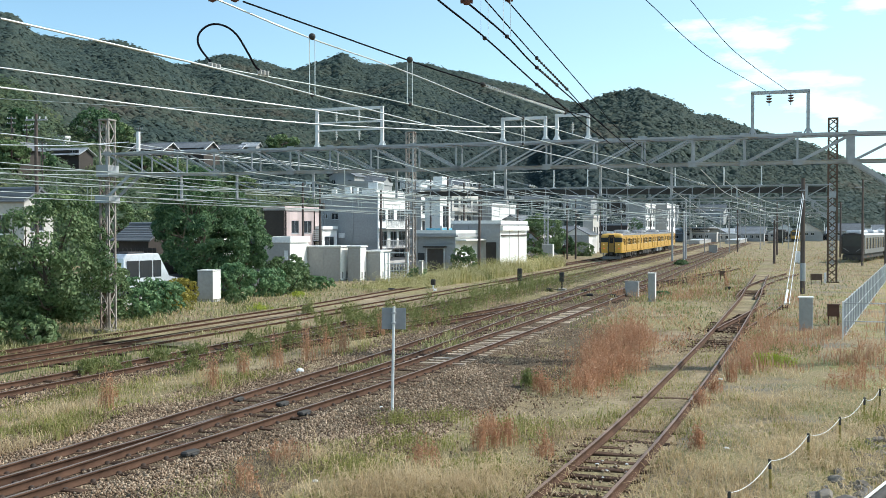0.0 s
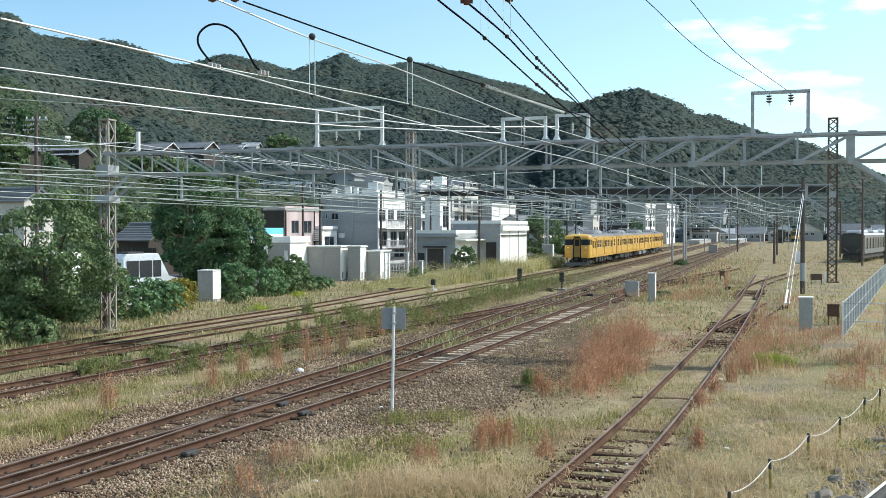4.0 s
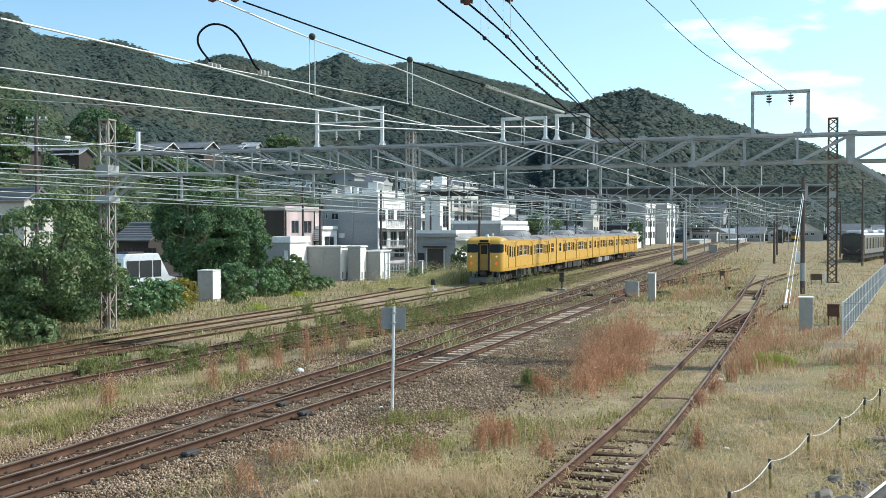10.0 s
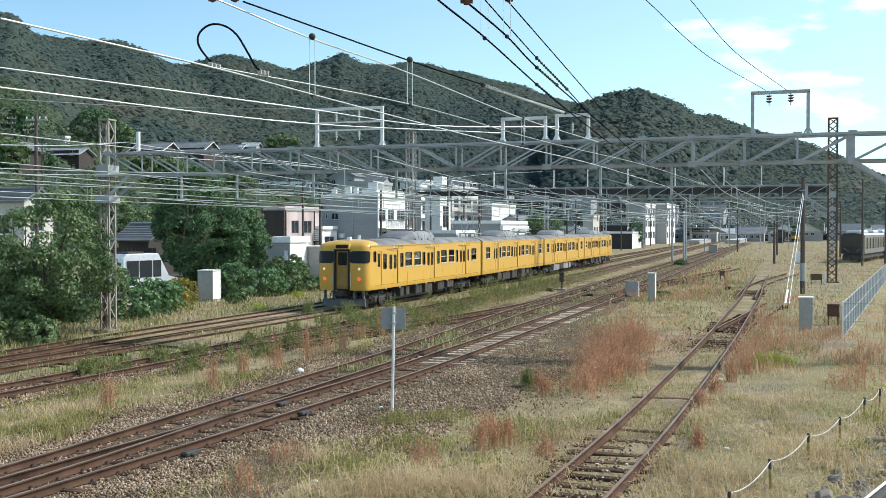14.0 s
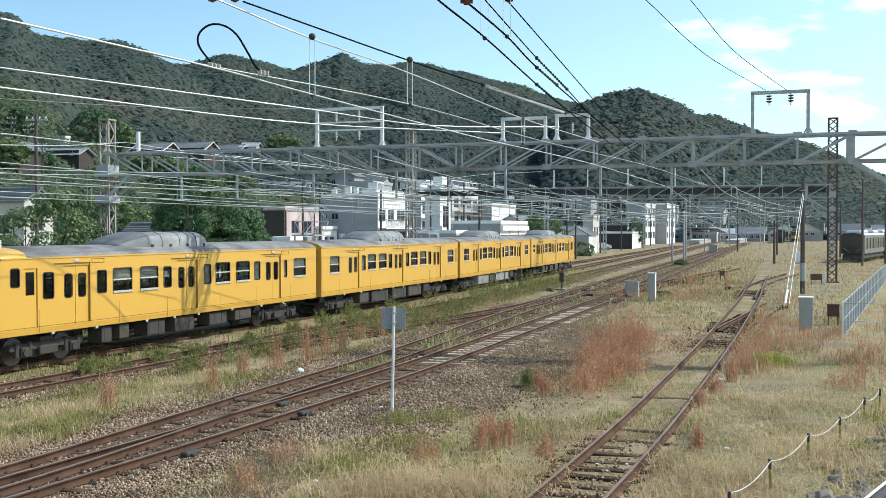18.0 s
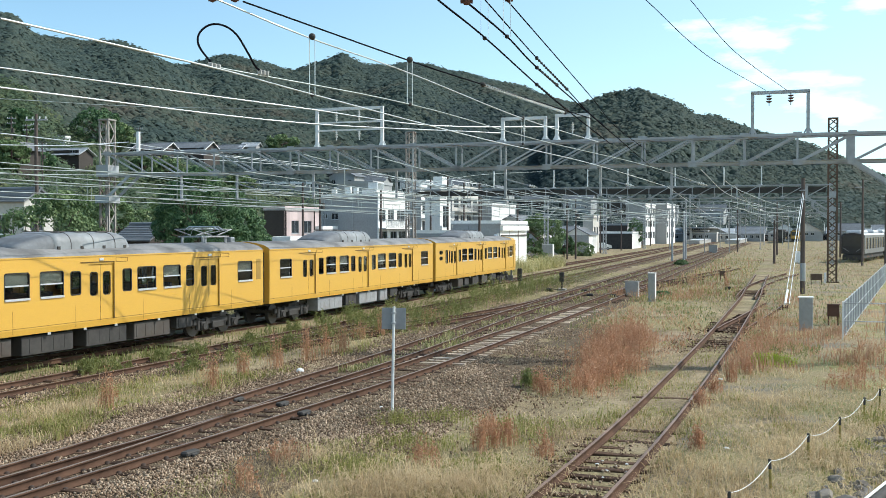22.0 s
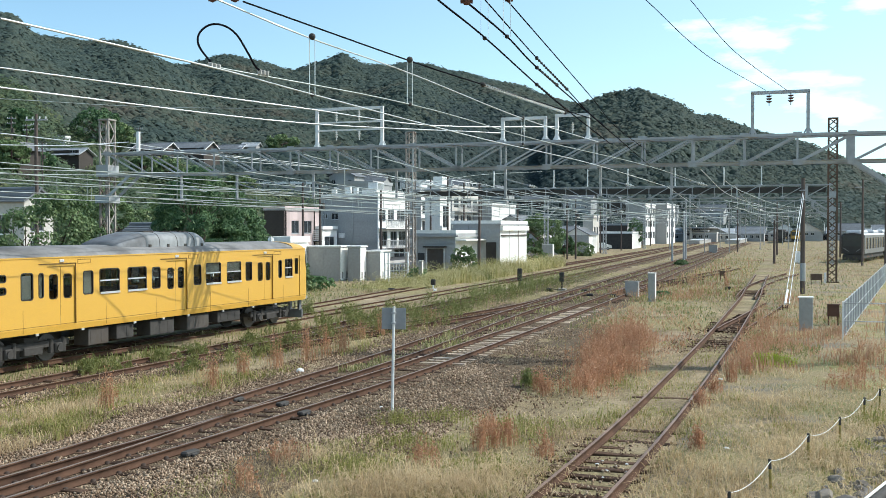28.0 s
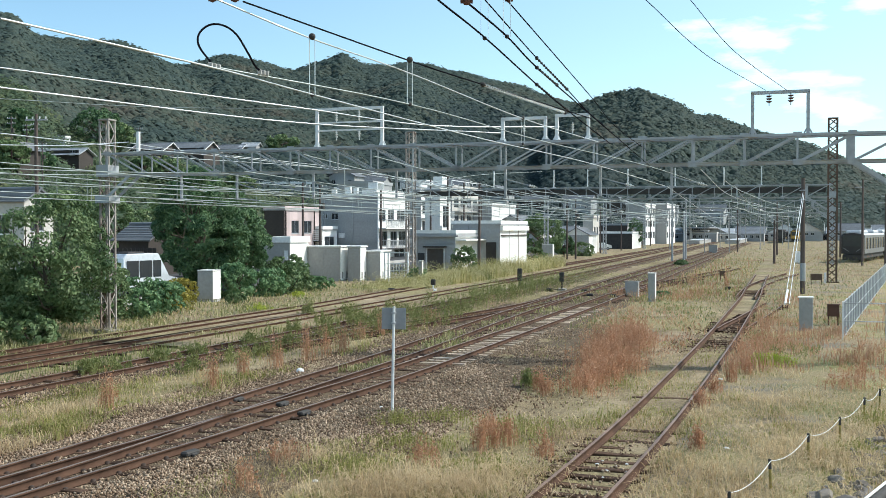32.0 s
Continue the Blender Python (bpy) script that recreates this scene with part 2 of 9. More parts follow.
WINDARK = surface("window_glass_dark", (0.03, 0.035, 0.04), None, 0.12, fine=2, coarse=1, dirt=0.1, bump=0.0, spec=0.6)
BLUEPAINT = surface("sky_blue_paint", (0.16, 0.50, 0.68), None, 0.45, fine=6, coarse=1, dirt=0.1, bump=0.0)
REDPAINT = surface("red_paint", (0.55, 0.05, 0.06), None, 0.45, fine=6, coarse=1, dirt=0.1, bump=0.0)
NAVYPAINT = surface("navy_paint", (0.03, 0.045, 0.085), None, 0.4, fine=6, coarse=1, dirt=0.15, bump=0.0)
GREENPAINT = surface("dark_green_canvas", (0.05, 0.14, 0.11), None, 0.7, fine=6, coarse=1, dirt=0.2, bump=0.05)
SILVER = surface("silver_car_paint", (0.60, 0.63, 0.66), None, 0.3, metal=0.3, fine=4, coarse=0.7, dirt=0.1, bump=0.0)
DARKTRAIN = surface("dark_train_front", (0.028, 0.027, 0.031), None, 0.25, fine=4, coarse=0.5, dirt=0.2, bump=0.0)
STEELTRAIN = surface("stainless_train", (0.15, 0.155, 0.165), (0.12, 0.12, 0.12), 0.35, metal=0.5, fine=4, coarse=0.5, dirt=0.3, bump=0.0)
SIGNGREY = surface("sign_back_grey", (0.27, 0.28, 0.29), None, 0.6, fine=8, coarse=2, dirt=0.2, bump=0.02)
TANNISH = surface("rusty_box", (0.12, 0.06, 0.04), (0.05, 0.03, 0.02), 0.85, fine=10, coarse=2, dirt=0.5, bump=0.15)
YELLOWPOST = surface("yellow_black_post", (0.32, 0.25, 0.06), (0.04, 0.04, 0.035), 0.7, fine=6, coarse=4, dirt=0.8, bump=0.05)
BARK = surface("bark", (0.11, 0.085, 0.06), (0.05, 0.04, 0.03), 0.95, fine=16, coarse=2, dirt=0.5, bump=0.5, stretch=(4, 4, 1))


def glow(name, col, strength):
    m, nt, b = blank(name)
    b.inputs["Base Color"].default_value = (*col, 1)
    b.inputs["Emission Color"].default_value = (*col, 1)
    b.inputs["Emission Strength"].default_value = strength
    return m


HEADLAMP = glow("lit_headlamp", (1.0, 0.52, 0.18), 0.9)
TAILRED = glow("lit_red_lamp", (1.0, 0.10, 0.04), 0.9)
TAILDIM = surface("unlit_red_lamp", (0.30, 0.05, 0.03), None, 0.3, fine=6, coarse=2, bump=0.0)
WINDSCREEN = surface("windscreen_dark", (0.012, 0.014, 0.016), None, 0.3, fine=2, coarse=1, dirt=0.1, bump=0.0, spec=0.25)
ROCK = surface("rubble_rock", (0.19, 0.165, 0.135), (0.06, 0.05, 0.042), 0.95, fine=9, coarse=2, dirt=0.7, bump=0.5, vary=0.3)


def make_glass(name, tint, rough=0.02):
    m, nt, b = blank(name)
    b.inputs["Base Color"].default_value = (*tint, 1)
    b.inputs["Roughness"].default_value = rough
    b.inputs["Transmission Weight"].default_value = 1.0
    b.inputs["IOR"].default_value = 1.3
    return m


GLASS = make_glass("train_glass", (0.55, 0.58, 0.57))

LEAF_DARK = foliage("leaf_dark_green", [(0.0, (0.032, 0.068, 0.034)), (0.5, (0.082, 0.155, 0.068)), (1.0, (0.20, 0.29, 0.125))], scale=0.8)
LEAF_MID = foliage("leaf_mid_green", [(0.0, (0.05, 0.09, 0.035)), (0.5, (0.14, 0.21, 0.085)), (1.0, (0.30, 0.36, 0.19))], scale=0.8)
LEAF_VINE = foliage("leaf_vine", [(0.0, (0.055, 0.11, 0.05)), (0.5, (0.135, 0.245, 0.11)), (1.0, (0.31, 0.42, 0.20))], scale=0.8)
LEAF_SLOPE = foliage("leaf_slope", [(0.0, (0.045, 0.072, 0.045)), (0.45, (0.085, 0.125, 0.065)), (0.75, (0.14, 0.165, 0.075)), (1.0, (0.21, 0.18, 0.08))], scale=0.06, thin=0.3, each=0.35)
LEAF_LIME = foliage("leaf_lime", [(0.0, (0.20, 0.26, 0.03)), (0.5, (0.40, 0.46, 0.06)), (1.0, (0.58, 0.60, 0.12))], scale=0.8)
LEAF_YEL = foliage("leaf_yellow", [(0.0, (0.10, 0.11, 0.03)), (0.5, (0.28, 0.25, 0.05)), (1.0, (0.50, 0.40, 0.08))], scale=0.8)
GRASS_G = foliage("grass_green", [(0.0, (0.145, 0.15, 0.042)), (0.5, (0.29, 0.285, 0.085)), (1.0, (0.50, 0.45, 0.18))], scale=0.35, thin=0.38)
GRASS_D = foliage("grass_dry", [(0.0, (0.36, 0.26, 0.14)), (0.5, (0.55, 0.42, 0.24)), (1.0, (0.76, 0.62, 0.40))], scale=0.35, thin=0.38)
GRASS_P = foliage("grass_pale", [(0.0, (0.36, 0.32, 0.15)), (0.5, (0.58, 0.52, 0.28)), (1.0, (0.80, 0.74, 0.46))], scale=0.35, thin=0.45)
GRASS_R = foliage("grass_russet", [(0.0, (0.30, 0.145, 0.08)), (0.5, (0.50, 0.275, 0.16)), (1.0, (0.66, 0.46, 0.30))], scale=0.5, thin=0.35)
WEED = foliage("weed_green", [(0.0, (0.095, 0.12, 0.038)), (0.5, (0.20, 0.225, 0.075)), (1.0, (0.40, 0.37, 0.155))], scale=0.5, thin=0.4)
# bluish, lifted leaf colours: haze over the far hills put into the colour
HAZY_FOREST = foliage("hazy_forest_leaves", [(0.0, (0.044, 0.070, 0.066)), (0.35, (0.058, 0.086, 0.074)), (0.6, (0.074, 0.098, 0.076)), (0.8, (0.100, 0.100, 0.076)), (1.0, (0.130, 0.096, 0.074))], scale=0.018, thin=0.3, rough=0.8, each=0.2)
HAZY_CONIFER = foliage("hazy_conifer_leaves", [(0.0, (0.030, 0.050, 0.052)), (0.5, (0.044, 0.068, 0.064)), (1.0, (0.066, 0.086, 0.072))], scale=0.03, thin=0.3, rough=0.8, each=0.2)
STONES = foliage("ballast_stones", [(0.0, (0.112, 0.072, 0.045)), (0.5, (0.28, 0.195, 0.126)), (1.0, (0.50, 0.385, 0.27))], scale=0.5, thin=0.0, rough=0.9, each=0.95)


def ground_material():
    m, nt, b = blank("yard_ground")
    pos = tex_coord(nt, "Position")
    big = add_noise(nt, pos, 0.09, 6, 0.6)
    mid = add_noise(nt, pos, 0.6, 6, 0.65)
    fine = add_noise(nt, pos, 9.0, 8, 0.75)
    soil = add_ramp(nt, mid, [(0.3, (0.17, 0.128, 0.082)), (0.5, (0.31, 0.24, 0.152)), (0.7, (0.48, 0.388, 0.256))])
    green = add_ramp(nt, fine, [(0.3, (0.18, 0.165, 0.068)), (0.7, (0.37, 0.33, 0.145))])
    fac = add_ramp(nt, big, [(0.40, (0, 0, 0)), (0.58, (0.62, 0.62, 0.62))])
    col = add_mix(nt, fac, soil, green)
    russet = add_ramp(nt, add_noise(nt, pos, 0.13, 6, 0.65), [(0.50, (0, 0, 0)), (0.66, (0.7, 0.7, 0.7))])
    col = add_mix(nt, russet, col, (0.20, 0.125, 0.078))
    grit = add_ramp(nt, fine, [(0.32, (0.55, 0.55, 0.55)), (0.68, (1.25, 1.25, 1.25))])
    col = add_mix(nt, 1.0, col, grit, "MULTIPLY")
    nt.links.new(col, b.inputs["Base Color"])
    b.inputs["Roughness"].default_value = 0.95
    b.inputs["Specular IOR Level"].default_value = 0.15
    bp = nt.nodes.new("ShaderNodeBump")
    bp.inputs["Strength"].default_value, bp.inputs["Distance"].default_value = 0.6, 0.06
    nt.links.new(fine, bp.inputs["Height"])
    nt.links.new(bp.outputs[0], b.inputs["Normal"])
    return m


def ballast_material():
    m, nt, b = blank("ballast_bed")
    pos = tex_coord(nt, "Position")
    v = nt.nodes.new("ShaderNodeTexVoronoi")
    v.inputs["Scale"].default_value = 24.0
    nt.links.new(pos, v.inputs["Vector"])
    sep = nt.nodes.new("ShaderNodeSeparateColor")
    nt.links.new(v.outputs["Color"], sep.inputs[0])
    stone = add_ramp(nt, sep.outputs[0], [(0.0, (0.065, 0.047, 0.031)), (0.5, (0.155, 0.116, 0.078)), (1.0, (0.33, 0.26, 0.18))])
    gap = add_ramp(nt, v.outputs["Distance"], [(0.35, (1, 1, 1)), (0.75, (0.3, 0.28, 0.26))])
    col = add_mix(nt, 1.0, stone, gap, "MULTIPLY")
    patch = add_noise(nt, pos, 0.35, 5)
    rust = add_ramp(nt, patch, [(0.35, (0.1, 0.1, 0.1)), (0.6, (0.8, 0.8, 0.8))])
    col = add_mix(nt, rust, col, (0.15, 0.11, 0.072))
    nt.links.new(col, b.inputs["Base Color"])
    b.inputs["Roughness"].default_value = 0.95
    b.inputs["Specular IOR Level"].default_value = 0.08
    bp = nt.nodes.new("ShaderNodeBump")
    bp.inputs["Strength"].default_value, bp.inputs["Distance"].default_value = 0.8, 0.03
    nt.links.new(v.outputs["Distance"], bp.inputs["Height"])
    bp.invert = True
    nt.links.new(bp.outputs[0], b.inputs["Normal"])
    return m


GROUND = ground_material()
BALLAST = ballast_material()
def turf_material():
    m, nt, b = blank("dry_turf")
    pos = tex_coord(nt, "Position")
    big = add_noise(nt, pos, 0.35, 5, 0.6)
    mp = nt.nodes.new("ShaderNodeMapping")
    mp.inputs["Scale"].default_value = (14, 5, 9)
    nt.links.new(pos, mp.inputs["Vector"])
    fine = add_noise(nt, mp.outputs[0], 2.2, 7, 0.75)
    straw = add_ramp(nt, fine, [(0.3, (0.18, 0.135, 0.08)), (0.5, (0.34, 0.265, 0.16)), (0.72, (0.56, 0.45, 0.30))])
    bare = add_ramp(nt, fine, [(0.3, (0.15, 0.125, 0.09)), (0.7, (0.32, 0.28, 0.21))])
    olive = add_ramp(nt, fine, [(0.3, (0.16, 0.16, 0.06)), (0.7, (0.37, 0.35, 0.15))])
    col = add_mix(nt, add_ramp(nt, big, [(0.40, (1, 1, 1)), (0.52, (0, 0, 0))]), straw, bare)
    col = add_mix(nt, add_ramp(nt, add_noise(nt, pos, 0.22, 4, 0.55), [(0.46, (0, 0, 0)), (0.62, (0.8, 0.8, 0.8))]), col, olive)
    nt.links.new(col, b.inputs["Base Color"])
    b.inputs["Roughness"].default_value = 0.95
    b.inputs["Specular IOR Level"].default_value = 0.1
    bp = nt.nodes.new("ShaderNodeBump")
    bp.inputs["Strength"].default_value, bp.inputs["Distance"].default_value = 0.5, 0.04
    nt.links.new(fine, bp.inputs["Height"])
    nt.links.new(bp.outputs[0], b.inputs["Normal"])
    return m


TURF = turf_material()
ASPHALT = surface("asphalt", (0.06, 0.06, 0.06), (0.03, 0.03, 0.03), 0.9, fine=20, coarse=0.5, dirt=0.3, bump=0.2, coord="Position")
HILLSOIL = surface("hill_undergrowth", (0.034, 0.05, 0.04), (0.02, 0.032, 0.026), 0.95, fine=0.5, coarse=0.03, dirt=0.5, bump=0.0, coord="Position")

# ---- mesh helpers ----


def finish(name, bm, material, smooth=False):
    me = bpy.data.meshes.new(name)
    bm.normal_update()
    bm.to_mesh(me)
    bm.free()
    me.materials.append(material)
    if smooth:
        for p in me.polygons:
            p.use_smooth = True
    return me


def part(name, bm, material, parent, label="", smooth=False, m=None, kind=""):
    me = bm if isinstance(bm, bpy.types.Mesh) else finish(name, bm, material, smooth)
    ob = new(name, me)
    ob.parent = parent
    if m is not None:
        ob.matrix_basis = m
    if label:
        ob["label"] = label
    if kind:
        ob["kind"] = kind
    return ob


def thing(name, m, label, category, group="", kind=""):
    ob = new(name)
    ob.empty_display_size = 0.3
    ob.matrix_basis = m
    return tagged(ob, label, category, group, kind)


def single(name, bm, material, m, label, category, group="", kind="", smooth=False):
    me = bm if isinstance(bm, bpy.types.Mesh) else finish(name, bm, material, smooth)
    ob = new(name, me)
    ob.matrix_basis = m
    return tagged(ob, label, category, group, kind)


def box(bm, x0, x1, y0, y1, z0, z1, bevel=0.0, m=None):
    r = bmesh.ops.create_cube(bm, size=1.0)
    mat = Matrix.Translation(((x0 + x1) / 2, (y0 + y1) / 2, (z0 + z1) / 2)) @ Matrix.Diagonal((x1 - x0, y1 - y0, z1 - z0, 1))
    if m is not None:
        mat = m @ mat
    bmesh.ops.transform(bm, matrix=mat, verts=r["verts"])
    if bevel:
        edges = list({e for v in r["verts"] for e in v.link_edges})
        bmesh.ops.bevel(bm, geom=edges, offset=bevel, segments=1, affect="EDGES")
    return bm


def bar(bm, p, q, r, n=6, r2=None):
    """A round bar from p to q."""
    p, q = Vector(p), Vector(q)
    d = q - p
    rot = d.to_track_quat("Z", "Y").to_matrix().to_4x4()
    g = bmesh.ops.create_cone(bm, cap_ends=True, segments=n, radius1=r, radius2=r if r2 is None else r2, depth=d.length)
    bmesh.ops.transform(bm, matrix=Matrix.Translation((p + q) / 2) @ rot, verts=g["verts"])
    return bm


def beam(bm, p, q, w, h):
    """A flat bar from p to q of width w and height h."""
    p, q = Vector(p), Vector(q)
    d = q - p
    rot = d.to_track_quat("X", "Z").to_matrix().to_4x4()
    g = bmesh.ops.create_cube(bm, size=1.0)
    bmesh.ops.transform(bm, matrix=Matrix.Translation((p + q) / 2) @ rot @ Matrix.Diagonal((d.length, w, h, 1)), verts=g["verts"])
    return bm


def angle_bar(bm, p, q, w, t=0.012, flip=1):
    """An L-section from p to q."""
    p, q = Vector(p), Vector(q)
    d = q - p
    rot = d.to_track_quat("X", "Z").to_matrix().to_4x4()
    for c, s in (((0, 0, flip * (w / 2 - t / 2)), (d.length, w, t)), ((0, flip * (w / 2 - t / 2), 0), (d.length, t, w))):
        g = bmesh.ops.create_cube(bm, size=1.0)
        bmesh.ops.transform(bm, matrix=Matrix.Translation((p + q) / 2) @ rot @ Matrix.Translation(c) @ Matrix.Diagonal((*s, 1)), verts=g["verts"])
    return bm


def ball(bm, c, r, sub=1, sz=1.0):
    g = bmesh.ops.create_icosphere(bm, subdivisions=sub, radius=r)
    bmesh.ops.transform(bm, matrix=Matrix.Translation(c) @ Matrix.Diagonal((1, 1, sz, 1)), verts=g["verts"])
    return bm


def raw_mesh(name, verts, faces, material, smooth=False):
    """A mesh from computed arrays (verts n x 3, faces m x 3 or m x 4)."""
    verts, faces = np.asarray(verts, dtype=np.float32), np.asarray(faces, dtype=np.int32)
    k = faces.shape[1]
    me = bpy.data.meshes.new(name)
    me.vertices.add(len(verts))
    me.vertices.foreach_set("co", verts.ravel())
    me.loops.add(faces.size)
    me.loops.foreach_set("vertex_index", faces.ravel())
    me.polygons.add(len(faces))
    me.polygons.foreach_set("loop_start", np.arange(0, faces.size, k, dtype=np.int32))
    me.polygons.foreach_set("loop_total", np.full(len(faces), k, dtype=np.int32))
    me.update(calc_edges=True)
    me.materials.append(material)
    if smooth:
        me.polygons.foreach_set("use_smooth", np.ones(len(faces), dtype=bool))
    return me


def ribbon(line, half, z, half2=None, edge_z=None):
    """A strip along a plan line, with sloping shoulders."""
    prof = [(-half2, edge_z), (-half, z), (half, z), (half2, edge_z)] if half2 else [(-half, z), (half, z)]
    pts = np.array(line)
    d = np.gradient(pts, axis=0)
    d /= np.linalg.norm(d, axis=1)[:, None]
    n = np.stack([d[:, 1], -d[:, 0]], 1)
    v, f = [], []
    k = len(prof)
    for i in range(len(pts)):
        for o, zz in prof:
            v.append((pts[i, 0] + n[i, 0] * o, pts[i, 1] + n[i, 1] * o, zz))
    for i in range(len(pts) - 1):
        for j in range(k - 1):
            a = i * k + j
            f.append((a, a + 1, a + k + 1, a + k))
    return v, f


def sweep(line, profile, closed=True):
    """A profile (offset, z) swept along a plan line."""
    pts = np.array(line)
    d = np.gradient(pts, axis=0)
    d /= np.linalg.norm(d, axis=1)[:, None]
    n = np.stack([d[:, 1], -d[:, 0]], 1)
    k = len(profile)
    v = [(pts[i, 0] + n[i, 0] * o, pts[i, 1] + n[i, 1] * o, z) for i in range(len(pts)) for o, z in profile]
    f = []
    for i in range(len(pts) - 1):
        for j in range(k if closed else k - 1):
            a, b = i * k + j, i * k + (j + 1) % k
            f.append((a, b, b + k, a + k))
    return v, f

# ---- ground and hills ----
# skylines of the far ridge, the near spur and the round hill: bearing and height as tangents
RIDGE = [(-0.5951, 0.1678), (-0.2438, 0.1612), (-0.2163, 0.1645), (-0.2053, 0.1634), (-0.1944, 0.1585), (-0.1560, 0.1563), (-0.1450, 0.1557), (-0.1230, 0.1634), (-0.1065, 0.1672),
    (-0.0983, 0.1700), (-0.0900, 0.1645), (-0.0763, 0.1579), (-0.0571, 0.1585), (-0.0434, 0.1628), (-0.0296, 0.1650), (-0.0132, 0.1634), (0.0033, 0.1579), (0.0253, 0.1546),
    (0.0692, 0.1393), (0.0912, 0.1322), (0.1187, 0.1267), (0.1517, 0.1185), (0.2286, 0.1141), (0.2627, 0.1163), (0.2836, 0.1075), (0.3222, 0.0949), (0.3552, 0.0861),
    (0.3993, 0.0713), (0.4314, 0.0554), (0.5041, 0.0416), (0.6142, 0.0389)]
SPUR = [(-0.5942, 0.2442), (-0.4300, 0.2142), (-0.4191, 0.2120), (-0.4082, 0.2017), (-0.3973, 0.1951), (-0.3589, 0.1896), (-0.3479, 0.1853), (-0.3206, 0.1782), (-0.2877, 0.1672),
    (-0.2658, 0.1612), (-0.2438, 0.1503), (-0.2274, 0.1360), (-0.2110, 0.1251), (-0.1836, 0.1130), (-0.1341, 0.1009), (-0.0792, 0.0856)]
MOUND = [(0.0968, 0.0911), (0.1187, 0.1130), (0.1352, 0.1251), (0.1516, 0.1305), (0.1654, 0.1349), (0.1928, 0.1382), (0.2066, 0.1322), (0.2286, 0.1223), (0.2506, 0.1064),
    (0.2838, 0.0828)]


def ridge_dist(az):
    return 660 + 290 * np.exp(-((az + 0.02) / 0.22) ** 2) + 70 * np.sin(az * 9)


def foot_dist(az):
    return np.interp(az, [-0.6, -0.45, -0.3, -0.1, 0.1, 0.25, 0.45, 0.6], [95, 105, 135, 200, 300, 380, 420, 420])


def slope(az, y, line, r, f, crowns):
    """One hill: it climbs from its foot to a skyline at distance r and falls behind it."""
    e = np.interp(az, [q[0] for q in line], [q[1] for q in line])
    t = np.clip((y - f) / (r - f), 0, 1.6)
    up = np.where(t < 1, 0.55 * t + 0.45 * t * t * (3 - 2 * t), 1 - 0.9 * (t - 1))
    fold = np.sin(az * 46 + y * 0.006) * 0.06 + np.sin(az * 23 - y * 0.011 + 1.3) * 0.08
    return (e * r + EYE_Z - crowns) * (up * (1 + fold * np.clip(t * (1 - t) * 4, 0, 1)))


def hill_z(x, y):
    """Height of the wooded hills over the plan: the far ridge, a near spur and a round hill."""
    az = x / y
    f = foot_dist(az)
    z = slope(az, y, RIDGE, ridge_dist(az), f, 5.5)
    z = np.where(az < -0.08, np.maximum(z, slope(az, y, SPUR, 470.0 + 60 * np.sin(az * 14), f, 5.0)), z)
    return np.where((az > 0.097) & (az < 0.284), np.maximum(z, slope(az, y, MOUND, 560.0, f, 2.5)), z)


def build_ground():
    # one sheet: fine near the tracks, coarse to the horizon
    xs = np.concatenate([np.linspace(-2500, -120, 24), np.linspace(-110, 120, 116), np.linspace(140, 2500, 24)])
    ys = np.concatenate([np.linspace(-700, -30, 10), np.linspace(-24, 160, 116), np.linspace(175, 4500, 40)])
    gx, gy = np.meshgrid(xs, ys)
    near = (np.abs(gx) < 130) & (gy < 170)
    gz = np.where(near, 0.05 * np.sin(gx * 0.9 + gy * 0.35) * np.sin(gy * 0.6 - gx * 0.2) - 0.03, -0.03)
    v = np.stack([gx.ravel(), gy.ravel(), gz.ravel()], 1)
    nx, ny = len(xs), len(ys)
    i, j = np.meshgrid(np.arange(ny - 1), np.arange(nx - 1), indexing="ij")
    a = (i * nx + j).ravel()
    f = np.stack([a, a + 1, a + nx + 1, a + nx], 1)
    single("ground", raw_mesh("ground", v, f, GROUND, True), None, Matrix(), "weedy soil and dry grass of the railway yard", "ground", kind="structure")


def build_hills():
    az = np.linspace(-0.62, 0.62, 150)
    tt = np.linspace(-0.02, 1.5, 60)
    A, T = np.meshgrid(az, tt)
    R, Fo = ridge_dist(A), foot_dist(A)
    Y = Fo + T * (R - Fo)
    X = A * Y
    Z = hill_z(X, Y) - 0.4
    v = np.stack([X.ravel(), Y.ravel(), Z.ravel()], 1)
    n = len(az)
    i, j = np.meshgrid(np.arange(len(tt) - 1), np.arange(n - 1), indexing="ij")
    a = (i * n + j).ravel()
    f = np.stack([a, a + 1, a + n + 1, a + n], 1)
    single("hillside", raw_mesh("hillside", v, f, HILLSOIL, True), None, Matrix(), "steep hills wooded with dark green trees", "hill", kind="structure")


def on_hill(az, elev):
    y = 110.0
    while y < 600 and float(hill_z(np.float64(az * y), np.float64(y))) < EYE_Z + elev * y:
        y += 2.0
    return az * y, y, float(hill_z(np.float64(az * y), np.float64(y)))


